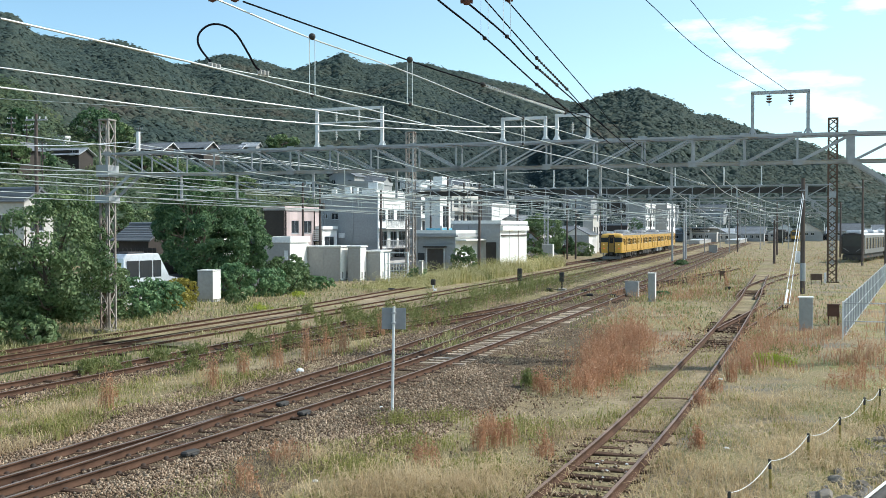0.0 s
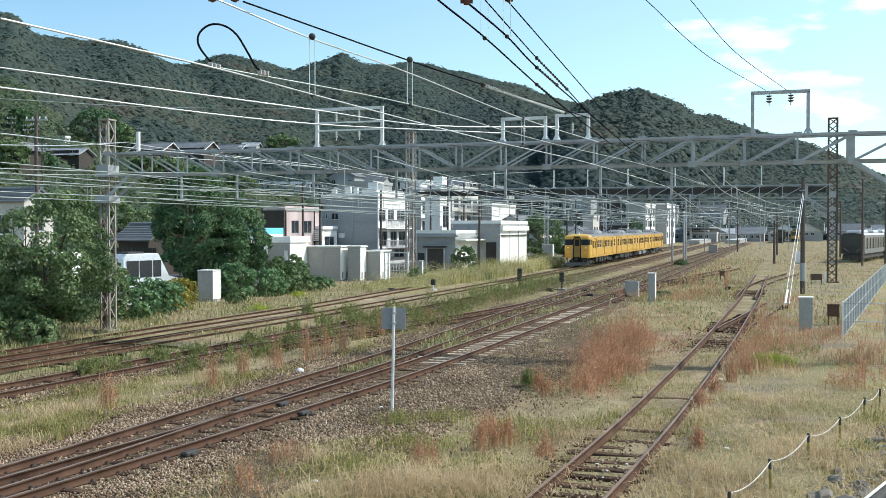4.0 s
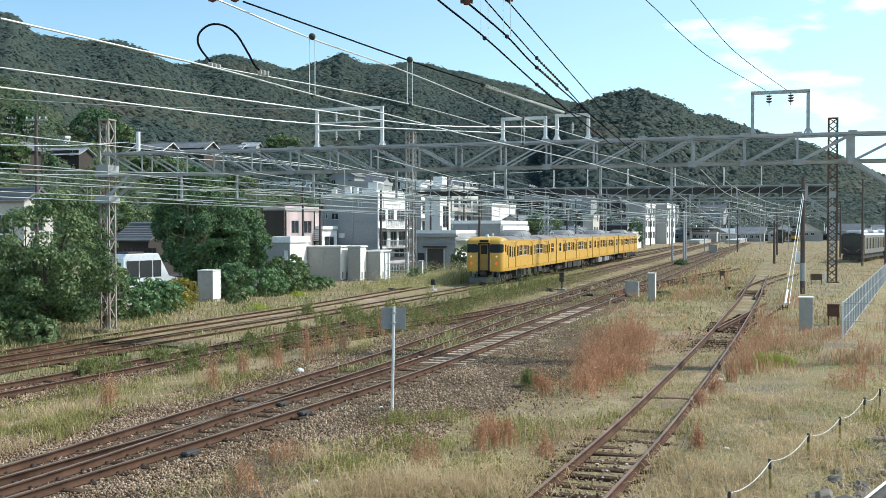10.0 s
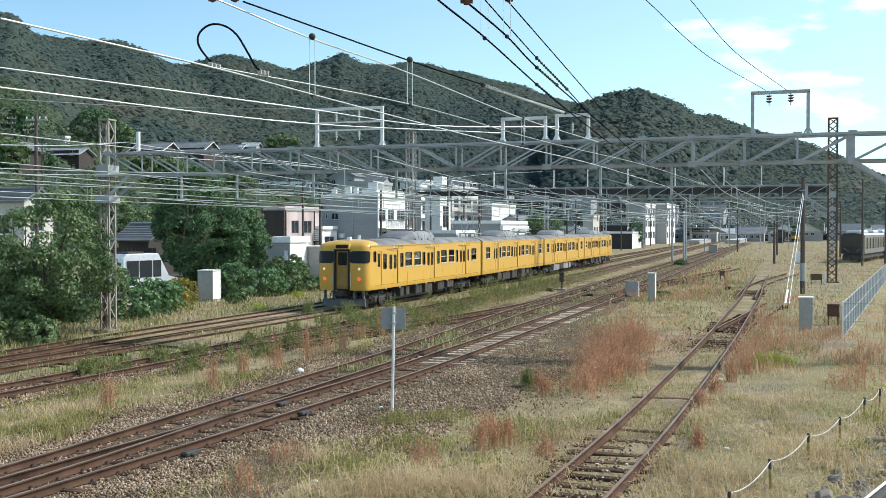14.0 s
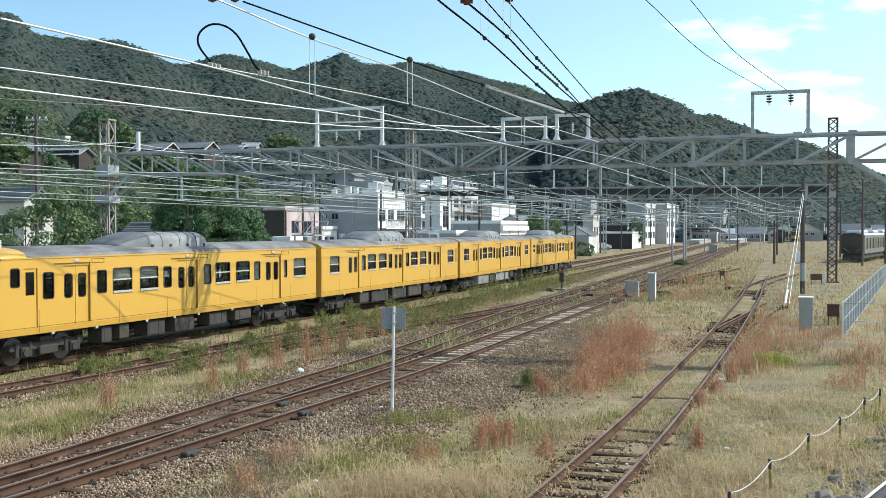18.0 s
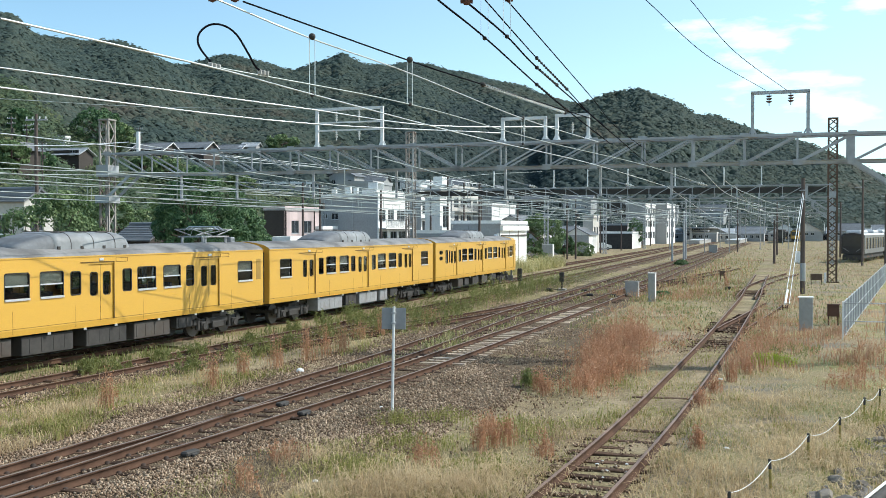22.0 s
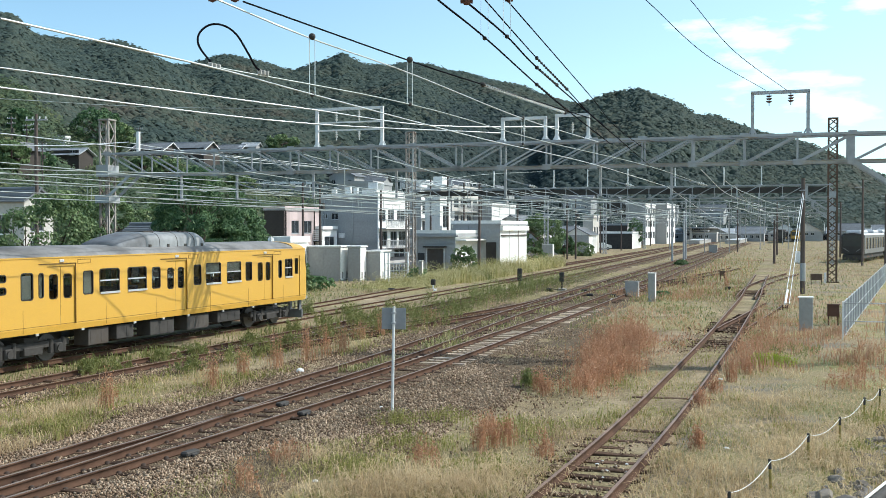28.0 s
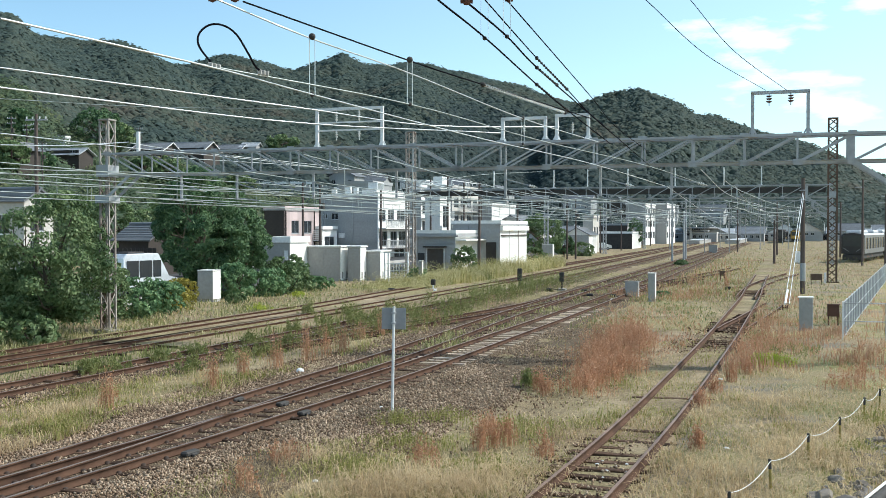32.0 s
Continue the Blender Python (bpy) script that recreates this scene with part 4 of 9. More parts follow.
# catenaries over the tracks, span by span
def catenary(line, z_c, z_m, y_range, stagger=0.15, mat=WIREG, r=0.0135):
    pts = np.array(line)
    seg = np.linalg.norm(np.diff(pts, axis=0), axis=1)
    dist = np.concatenate([[0], np.cumsum(seg)])
    stops = [s for s in dist if y_range[0] <= np.interp(s, dist, pts[:, 1]) <= y_range[1]]
    s0, s1 = stops[0], stops[-1]
    n = max(1, round((s1 - s0) / 46))
    at = lambda s, z: Vector((np.interp(s, dist, pts[:, 0]), np.interp(s, dist, pts[:, 1]), z))
    for i in range(n):
        a, b = s0 + (s1 - s0) * i / n, s0 + (s1 - s0) * (i + 1) / n
        base = thing("overhead_line_span", Matrix(), "contact wire hung by droppers from a messenger wire", "overhead line", "overhead line spans")
        mess = [at(a + (b - a) * k / 16, z_m - 4 * 0.55 * (k / 16) * (1 - k / 16)) for k in range(17)]
        cont = [at(a + (b - a) * k / 16, z_c) for k in range(17)]
        for nm, ln in (("messenger_wire", mess), ("contact_wire", cont)):
            v, f = tube(ln, r)
            part(nm, raw_mesh(nm, v, f, mat, True), None, base)
        for k in range(1, 16, 2):
            bm = bmesh.new()
            bar(bm, cont[k], mess[k], 0.009, 4)
            part("dropper", bm, mat, base)


catenary(LINE_T, 5.35, 6.35, (-4, 330))
catenary(LINE_U, 5.45, 6.45, (6, 200))
catenary(LINE_V, 5.35, 6.35, (-4, 330))
catenary(LINE_W, 5.4, 6.4, (28, 230))
catenary(LINE_X, 5.4, 6.4, (28, 330))
catenary(LINE_S2, 5.5, 6.3, (40, 128))
catenary(LINE_S, 5.4, 6.4, (46, 246))
catenary(LINE_S3, 5.5, 6.3, (58, 120), r=0.022)
catenary(LINE_Z, 5.5, 6.3, (67, 112), r=0.022)
catenary(LINE_Y[::-1], 5.6, 6.4, (36, 71), r=0.016)
# feeder, return and anchor wires from gantry to gantry
for pts, mat in (
        ([(-12.93, 30.0, 7.16), (-11.58, 38.0, 7.37), (-6.41, 52.0, 7.50), (2.03, 80.0, 7.34)], WIREW),
        ([(-12.93, 30.0, 6.82), (-13.14, 36.0, 7.29), (-13.15, 43.0, 8.00)], WIREW),
        ([(-12.08, 28.0, 6.18), (-9.98, 36.0, 6.20), (-5.67, 46.0, 6.20), (5.11, 80.0, 6.29)], WIREG),
        ([(-12.08, 28.0, 5.90), (-9.98, 36.0, 5.92), (-5.67, 46.0, 5.90), (3.35, 80.0, 5.85)], WIREG),
        ([(-12.08, 28.0, 5.73), (-9.99, 36.0, 5.78), (-6.39, 44.0, 5.88)], WIREG),
        ([(-13.25, 43.5, 8.01), (-11.98, 48.0, 8.00), (-4.75, 60.0, 7.75), (2.62, 85.0, 7.34)], WIREW),
        ([(-11.71, 44.0, 7.45), (-4.75, 60.0, 7.69), (5.75, 90.0, 7.32)], WIREW),
        ([(-10.18, 34.0, 5.41), (-7.19, 46.0, 5.32), (-0.93, 70.0, 5.16)], WIREG),
        ([(-10.78, 36.0, 5.66), (-6.17, 50.0, 5.56), (0.67, 76.0, 5.52)], WIREG),
        ([(-4.10, 60.0, 6.33), (1.90, 75.0, 8.23), (8.71, 90.0, 9.40)], WIREG),
        ([(15.05, 60.0, 7.85), (20.89, 75.0, 6.87), (29.60, 95.0, 6.49)], WIREW),
        ([(15.25, 70.0, 7.28), (26.21, 100.0, 5.50)], WIREW),
        ([(3.83, 60.0, 6.53), (14.79, 85.0, 5.80), (22.91, 100.0, 5.50)], WIREG),
        ([(4.72, 55.0, 6.41), (15.68, 80.0, 6.37), (33.07, 110.0, 6.40)], WIREG)):
    wire(pts, 0.017, mat, "thin grey anchor wire" if mat is WIREG else "thin bright feeder wire", sides=6)

# wires that pass close over the viewpoint
wire([(-0.04, 8.26, 6.2), (0.41, 9.91, 6.2), (1.16, 12.72, 6.15), (1.81, 15.0, 6.1), (3.4, 20.9, 6.1)], 0.0085, WIRED, "dark contact wire")
wire([(0.17, 8.26, 6.2), (0.61, 9.82, 6.2), (1.07, 11.71, 6.2), (2.19, 15.86, 6.2), (6.6, 32.0, 6.2)], 0.0085, WIRED, "dark contact wire")
wire([(0.5, 12.3, 7.1), (1.39, 15.27, 6.9), (2.07, 17.18, 6.7), (2.47, 17.68, 6.4), (2.95, 18.6, 6.2)], 0.0085, WIRED, "dark messenger wire")
wire([(0.76, 12.3, 7.1), (2.96, 20.54, 7.0), (4.3, 25.54, 6.9), (6.57, 32.66, 6.8)], 0.0085, WIRED, "dark messenger wire")
wire([(-2.58, 13.3, 7.3), (-0.52, 16.13, 7.0), (0.73, 18.78, 7.0), (3.8, 26.38, 7.2)], 0.012, WIRED, "thick dark messenger wire")
wire([(-3.78, 10.06, 6.3), (-2.72, 11.43, 6.2), (-0.46, 14.32, 6.1), (1.85, 19.12, 6.0), (5.41, 26.88, 6.0), (9.4, 36.5, 5.9)], 0.009, WIREG, "grey contact wire")
wire([(-2.89, 13.2, 7.3), (-1.83, 14.23, 7.0), (-0.56, 17.42, 7.0), (1.83, 23.59, 6.9), (4.74, 31.21, 7.0)], 0.011, WIREW, "bright messenger wire")
wire([(-3.86, 8.98, 6.2), (-2.47, 11.07, 6.1), (-1.67, 13.3, 6.1), (0.67, 18.53, 6.0), (3.71, 25.72, 6.0), (8.0, 36.9, 5.9)], 0.010, WIREW, "bright contact wire")
wire([(-10.53, 24.46, 8.2), (-4.4, 30.69, 8.0), (-0.48, 36.03, 8.0), (4.6, 40.65, 8.4)], 0.020, WIREW, "thick bright feeder cable")
wire([(-11.38, 26.42, 8.0), (-5.03, 35.07, 8.0), (2.33, 40.07, 8.1)], 0.022, WIREW, "thick bright feeder cable")
wire([(-15.76, 36.59, 9.0), (-10.84, 39.13, 9.0), (-3.58, 39.68, 9.0)], 0.012, WIREG, "grey feeder wire")
wire([(4.19, 21.29, 9.1), (6.81, 26.61, 8.86), (10.43, 33.25, 8.85)], 0.008, WIRED, "dark feeder wire")
wire([(5.11, 21.29, 9.1), (7.42, 26.19, 8.88), (11.11, 33.25, 8.85)], 0.008, WIRED, "dark feeder wire")

# droppers, clamps and insulators on the near wires
def fitting(name, label, build, material):
    bm = bmesh.new()
    build(bm)
    single(name, bm, material, Matrix(), label, "fitting", "overhead wire fittings", smooth=False)


for (x0, y0, za, zb) in ((-1.69, 13.3, 6.1, 6.84), (-0.463, 14.32, 6.1, 6.71), (1.83, 23.59, 6.32, 6.9), (0.40, 9.91, 6.2, 6.6), (0.61, 9.82, 6.2, 6.57)):
    d = thing("wire_dropper", Matrix(), "pair of thin bright droppers between two wires", "dropper", "wire droppers")
    for k in (-0.035, 0.035):
        bm = bmesh.new()
        bar(bm, (x0 + k, y0, za), (x0 + k, y0, zb), 0.006 if y0 > 12 else 0.003, 6)
        part("rod", bm, WIREW, d)
    bm = bmesh.new()
    ball(bm, (x0, y0, zb + 0.01), 0.045 if y0 > 12 else 0.02, 2)
    part("clamp", bm, UNDER, d)
    bm = bmesh.new()
    ball(bm, (x0, y0, za), 0.03 if y0 > 12 else 0.022, 2)
    part("lower_clamp", bm, UNDER, d)


def bead_string(p, q, n, r, mat, label):
    t = thing("insulator_string", Matrix(), label, "insulator", "insulator strings")
    p, q = Vector(p), Vector(q)
    for i in range(n):
        a, b = p.lerp(q, i / n), p.lerp(q, (i + 0.55) / n)
        bm = bmesh.new()
        bar(bm, a, b, r, 10, r * 0.5)
        part("shed", bm, mat, t)
    bm = bmesh.new()
    bar(bm, p, q, r * 0.35, 8)
    part("core", bm, mat, t)
    for e in (p, q):
        bm = bmesh.new()
        ball(bm, e, r * 1.5, 2)
        part("clamp", bm, UNDER, t)


bead_string((0.73, 18.78, 7.0), (2.85, 24.0, 7.08), 44, 0.032, INSUL, "long string of white porcelain insulators")
bead_string((1.16, 12.72, 6.15), (1.81, 15.0, 6.1), 14, 0.017, UNDER, "dark ribbed rod insulator in the wire")
bead_string((1.39, 15.27, 6.9), (2.07, 17.18, 6.7), 14, 0.020, UNDER, "dark ribbed rod insulator in the wire")
bead_string((1.07, 11.71, 6.2), (1.45, 13.1, 6.2), 8, 0.016, UNDER, "dark ribbed rod insulator in the wire")
for x0, y0, z0 in ((-2.665, 13.2, 7.31), (-2.955, 13.2, 7.31), (0.79, 12.35, 7.12), (0.19, 8.3, 6.21)):
    bm = bmesh.new()
    ball(bm, (0, 0, 0), 0.045, 2)
    bar(bm, (-0.05, 0, 0), (0.05, 0, 0), 0.03, 8)
    single("wire_clamp", bm, INSULB, pose(x0, y0, z0), "round brown clamp on a wire", "clamp", "wire clamps")

# ---- the yellow train ----
HW, Z_BOT, Z_GUT = 1.45, 1.0, 3.30
DOORS = [(3.2, 4.45), (9.13, 10.38), (15.27, 16.52)]
MIDDLE = [("narrow", 4.80, 5.28), ("wide", 5.58, 6.58), ("wide", 7.0, 8.02), ("narrow", 8.32, 8.80),
          ("narrow", 10.82, 11.30), ("wide", 11.6, 12.62), ("wide", 13.04, 14.06), ("narrow", 14.40, 14.88)]
WINZ = {"wide": (2.06, 2.88), "narrow": (2.08, 2.84), "tall": (2.04, 2.86), "small": (2.62, 2.84), "small_low": (2.26, 2.48), "cab": (2.45, 3.02)}


def holed_panel(bm, x0, x1, z0, z1, y, holes, depth, fillet=0.0):
    """A flat panel in the xz plane at y with real openings, rounded corners and reveals."""
    xs = sorted({x0, x1, *[h[0] for h in holes], *[h[1] for h in holes]})
    zs = sorted({z0, z1, *[h[2] for h in holes], *[h[3] for h in holes]})
    grid = {}

    def vert(x, yy, z):
        k = (round(x, 4), round(yy, 4), round(z, 4))
        if k not in grid:
            grid[k] = bm.verts.new((x, yy, z))
        return grid[k]

    for a, b in zip(xs, xs[1:]):
        for c, d in zip(zs, zs[1:]):
            if any(h[0] <= a and b <= h[1] and h[2] <= c and d <= h[3] for h in holes):
                continue
            bm.faces.new([vert(a, y, c), vert(b, y, c), vert(b, y, d), vert(a, y, d)])
    for h in holes:
        yi = y - math.copysign(depth, y)
        loop = [(h[0], h[2]), (h[1], h[2]), (h[1], h[3]), (h[0], h[3])]
        hx = [x for x in xs if h[0] <= x <= h[1]]
        hz = [z for z in zs if h[2] <= z <= h[3]]
        ring = [(x, h[2]) for x in hx] + [(h[1], z) for z in hz[1:]] + [(x, h[3]) for x in hx[::-1][1:]] + [(h[0], z) for z in hz[::-1][1:-1]]
        for i in range(len(ring)):
            (ax, az), (bx, bz) = ring[i], ring[(i + 1) % len(ring)]
            bm.faces.new([vert(ax, y, az), vert(bx, y, bz), vert(bx, yi, bz), vert(ax, yi, az)])
        r = fillet if h[3] - h[2] < 1.5 else 0.0
        for cx, cz, sx, sz in ((h[0], h[2], 1, 1), (h[1], h[2], -1, 1), (h[1], h[3], -1, -1), (h[0], h[3], 1, -1)) if r else ():
            arc = [(cx + sx * r * (1 - math.cos(q)), cz + sz * r * (1 - math.sin(q))) for q in np.linspace(0, math.pi / 2, 6)]
            tip = bm.verts.new((cx, y, cz))
            outer = [bm.verts.new((px, y, pz)) for px, pz in arc]
            inner = [bm.verts.new((px, yi, pz)) for px, pz in arc]
            for k in range(5):
                bm.faces.new([tip, outer[k], outer[k + 1]])
                bm.faces.new([outer[k], outer[k + 1], inner[k + 1], inner[k]])
    bmesh.ops.recalc_face_normals(bm, faces=bm.faces)
    return bm


SHARED = {}


def window_meshes(kind, w):
    key = (kind, round(w, 2))
    if key in SHARED:
        return SHARED[key]
    z0, z1 = WINZ[kind]
    h = z1 - z0
    gl = bmesh.new()
    box(gl, -w / 2, w / 2, -0.004, 0.004, 0, h)
    fr = bmesh.new()
    ring(fr, -w / 2 - 0.01, w / 2 + 0.01, -0.01, h + 0.01, 0.095, 0.035, -0.02, 0.037)
    sa = None
    if kind == "wide":
        sa = bmesh.new()
        box(sa, -w / 2 + 0.02, w / 2 - 0.02, -0.01, 0.028, h * 0.50, h * 0.50 + 0.045)
        box(sa, -w / 2 + 0.01, w / 2 - 0.01, -0.01, 0.075, -0.01, 0.055)
        sa = finish("sash", sa, SASH)
    SHARED[key] = (finish("glass", gl, GLASS), finish("window_frame", fr, BLACKRUB), sa)
    return SHARED[key]


def ring(bm, x0, x1, z0, z1, r, t, ya, yb):
    """A rounded rectangular gasket in the xz plane, t wide, from ya to yb."""
    def loop(inset, y):
        rr = max(0.01, r - inset)
        pts = []
        for cx, cz, a0 in ((x1 - inset - rr, z1 - inset - rr, 0), (x0 + inset + rr, z1 - inset - rr, 1), (x0 + inset + rr, z0 + inset + rr, 2), (x1 - inset - rr, z0 + inset + rr, 3)):
            pts += [bm.verts.new((cx + rr * math.cos(math.pi / 2 * (a0 + k / 4)), y, cz + rr * math.sin(math.pi / 2 * (a0 + k / 4)))) for k in range(5)]
        return pts
    loops = [loop(0, ya), loop(0, yb), loop(t, yb), loop(t, ya)]
    for p, q in zip(loops, loops[1:]):
        for k in range(20):
            bm.faces.new([p[k], p[(k + 1) % 20], q[(k + 1) % 20], q[k]])
    bmesh.ops.recalc_face_normals(bm, faces=bm.faces)


def leaf_mesh(w):
    key = ("leaf", round(w, 3))
    if key not in SHARED:
        bm = bmesh.new()
        holed_panel(bm, -w / 2, w / 2, 0, 1.86, 0.0001, [(-0.17, 0.17, 0.86, 1.60)], 0.03, 0.09)
        gl = bmesh.new()
        box(gl, -0.17, 0.17, -0.024, -0.018, 0.86, 1.60)
        fr = bmesh.new()
        ring(fr, -0.19, 0.19, 0.84, 1.62, 0.105, 0.022, -0.004, 0.008)
        SHARED[key] = (finish("door_leaf", bm, YELLOW), finish("glass", gl, GLASS), finish("gasket", fr, BLACKRUB))
    return SHARED[key]


def front_outline(n=9):
    """Half plan of a rounded cab front: from the side to the middle, as (back from the front, y)."""
    pts = []
    for i in range(n):
        a = math.pi / 2 * i / (n - 1)
        pts.append((0.42 * (1 - math.sin(a)), 1.03 + 0.42 * math.cos(a)))
    return pts + [(0.0, 0.72), (0.0, 0.38), (0.0, 0.0)]


def front_skin(bm, z_list, pick=None, out=0.0):
    """The cab front over heights z_list [(z, set back, squeeze)]."""
    half = front_outline()
    full = half + [(b, -y) for b, y in half[::-1][1:]]
    if pick:
        full = [p for p in full if pick[0] <= p[1] <= pick[1]]
    rows = []
    for z, back, sq in z_list:
        rows.append([bm.verts.new((-(b + back) + out, y * sq + math.copysign(out * (b > 0.02), y), z)) for b, y in full])
    for a, b in zip(rows, rows[1:]):
        for i in range(len(full) - 1):
            bm.faces.new([a[i], a[i + 1], b[i + 1], b[i]])
    return rows


def cab_front(car, xf, sgn, lit):
    """Front end of a driving car; sgn +1 faces +x."""
    m = Matrix.Translation((xf, 0, 0)) @ Matrix.Rotation(0 if sgn > 0 else math.pi, 4, "Z")
    bm = bmesh.new()
    front_skin(bm, [(1.0, 0.03, 0.985), (1.25, 0.0, 1.0), (2.4, 0.0, 1.0), (3.05, 0.06, 1.0), (3.22, 0.10, 1.0), (3.31, 0.15, 1.0)])
    gone = [f for f in bm.faces if abs(f.calc_center_median().y) < 0.37 and f.calc_center_median().z < 3.05]
    bmesh.ops.delete(bm, geom=gone, context="FACES")
    # the domed roof end runs back to meet the roof
    half = front_outline()
    full = [(1.47, half[0][1]), *half]
    full = full + [(b, -y) for b, y in full[::-1][1:]]
    rows = [[bm.verts.new((-min(b + back, 1.47) if b < 1.4 else -1.47, y * sq, z)) for b, y in full]
            for z, back, sq in ((3.31, 0.15, 1.0), (3.40, 0.24, 0.965), (3.48, 0.38, 0.90), (3.545, 0.58, 0.78), (3.59, 0.80, 0.62), (3.625, 1.0, 0.42), (3.645, 1.2, 0.22), (3.655, 1.44, 0.02))]
    for a, b in zip(rows, rows[1:]):
        for i in range(len(full) - 1):
            bm.faces.new([a[i], a[i + 1], b[i + 1], b[i]])
    bmesh.ops.remove_doubles(bm, verts=bm.verts, dist=0.002)
    bmesh.ops.recalc_face_normals(bm, faces=bm.faces)
    front = part("cab_front", bm, YELLOW, car, "rounded yellow cab front", smooth=True, m=m)
    for sy in (-1, 1):
        # windscreen with rounded corners, wrapped round the corner of the cab
        walkway = [(0.0, 0.47)] + [(b, y) for b, y in half[::-1] if y > 0.5]
        run = np.concatenate([[0], np.cumsum([math.dist(p, q) for p, q in zip(walkway, walkway[1:])])])
        span = run[-1] - 0.10
        for inset, lift, mat, nm in ((-0.03, 0.006, BLACKRUB, "gasket"), (0.0, 0.014, WINDSCREEN, "windscreen")):
            bm = bmesh.new()
            r, grid = 0.15, []
            for z in np.linspace(2.44 + inset, 3.02 - inset, 13):
                edge = min(z - (2.44 + inset), 3.02 - inset - z)
                cut = r - math.sqrt(max(0.0, r * r - (r - min(edge, r)) ** 2))
                line = []
                for u in np.linspace(inset + cut, span - inset - cut, 15):
                    b, y = np.interp(u, run, [w[0] for w in walkway]), np.interp(u, run, [w[1] for w in walkway])
                    back = 0.06 * max(0.0, (z - 2.4) / 0.65)
                    line.append(bm.verts.new((-(b + back) + lift, sy * (y + lift * (b > 0.02)), z)))
                grid.append(line)
            for a, b in zip(grid, grid[1:]):
                for i in range(14):
                    bm.faces.new([a[i], a[i + 1], b[i + 1], b[i]])
            bmesh.ops.recalc_face_normals(bm, faces=bm.faces)
            part(nm, bm, mat, front, "dark wrap-round windscreen" if mat is WINDSCREEN else "", True)
        bm = bmesh.new()
        bar(bm, (-0.02, sy * 1.0, 2.12), (0.045, sy * 1.0, 2.12), 0.085, 14)
        part("lamp_rim", bm, SASH, front)
        bm = bmesh.new()
        bar(bm, (0.0, sy * 1.0, 2.12), (0.052, sy * 1.0, 2.12), 0.052, 12)
        part("headlamp", bm, HEADLAMP if lit else SASH, front, "round warm headlamp")
        bm = bmesh.new()
        bar(bm, (0.0, sy * 0.98, 1.60), (0.04, sy * 0.98, 1.60), 0.075, 12)
        part("tail_lamp", bm, TAILRED if lit else TAILDIM, front, "round red lamp")
        bm = bmesh.new()
        bar(bm, (0.035, sy * 0.52, 1.25), (0.035, sy * 0.52, 1.85), 0.014, 6)
        part("grab_rail", bm, SASH, front)
    bm = bmesh.new()
    for a in ((-0.46, -0.35, 1.0, 3.14), (0.35, 0.46, 1.0, 3.14), (-0.46, 0.46, 3.05, 3.14), (-0.46, 0.46, 1.0, 1.08)):
        box(bm, -0.16, 0.05, a[0], a[1], a[2], a[3], 0.02)
    part("door_gasket", bm, BLACKRUB, front)
    bm = bmesh.new()
    box(bm, -0.13, -0.10, -0.36, 0.36, 1.06, 3.07)
    # darker yellow puts the shade of the recess into the door
    part("gangway_door", bm, LOUVRE, front, "yellow gangway door, dulled for the shaded recess")
    bm = bmesh.new()
    ring(bm, -0.25, 0.25, 2.30, 2.98, 0.07, 0.249, -0.004, 0.004)
    bmesh.ops.transform(bm, matrix=Matrix.Translation((-0.093, 0, 0)) @ Matrix.Rotation(math.pi / 2, 4, "Z"), verts=bm.verts)
    part("door_window", bm, WINDSCREEN, front)
    bm = bmesh.new()
    box(bm, -0.36, -0.02, -0.42, 0.42, 3.14, 3.42, 0.03)
    part("destination_box", bm, YELLOW, front)
    bm = bmesh.new()
    box(bm, -0.03, -0.012, -0.34, 0.34, 3.19, 3.36)
    part("destination_glass", bm, WINDSCREEN, front)
    # plow, coupler, hoses
    bm = bmesh.new()
    box(bm, -0.32, -0.22, -1.22, 1.22, 0.16, 0.55, 0.015)
    for y in (-1.1, -0.6, 0.6, 1.1):
        box(bm, -0.4, -0.22, y - 0.05, y + 0.05, 0.5, 1.0)
    part("snow_plow", bm, PLOW, car, "grey plough plate", m=m)
    bm = bmesh.new()
    box(bm, -0.6, 0.28, -0.13, 0.13, 0.72, 0.98, 0.03)
    box(bm, 0.1, 0.36, -0.2, 0.16, 0.7, 1.0, 0.04)
    part("coupler", bm, UNDER, car, m=m)
    bm = bmesh.new()
    for y in (-0.62, -0.45, 0.45, 0.62, 0.8):
        rope(bm, [Vector((-0.1, y, 0.95)), Vector((0.1, y, 0.8)), Vector((0.1, y, 0.6)), Vector((-0.05, y, 0.5))], 0.025)
    part("brake_hoses", bm, BLACKRUB, car, m=m, kind="stuff")


def bogie(car, xc):
    b = part("bogie", bogie_frame(), None, car, "dark bogie with leaf-grey axle boxes", m=pose(xc, 0, 0))
    for dx in (-1.05, 1.05):
        for sy in (-1, 1):
            if "wheel" not in SHARED:
                bm = bmesh.new()
                bar(bm, (0, -0.06, 0), (0, 0.06, 0), 0.43, 22)
                bar(bm, (0, -0.09, 0), (0, -0.05, 0), 0.455, 22)
                bar(bm, (0, -0.1, 0), (0, 0.1, 0), 0.12, 12)
                SHARED["wheel"] = finish("wheel", bm, WHEEL)
            part("wheel", SHARED["wheel"], None, b, m=pose(dx, sy * 0.56, 0.43, 0, 0, 0 if sy > 0 else 180))
    return b


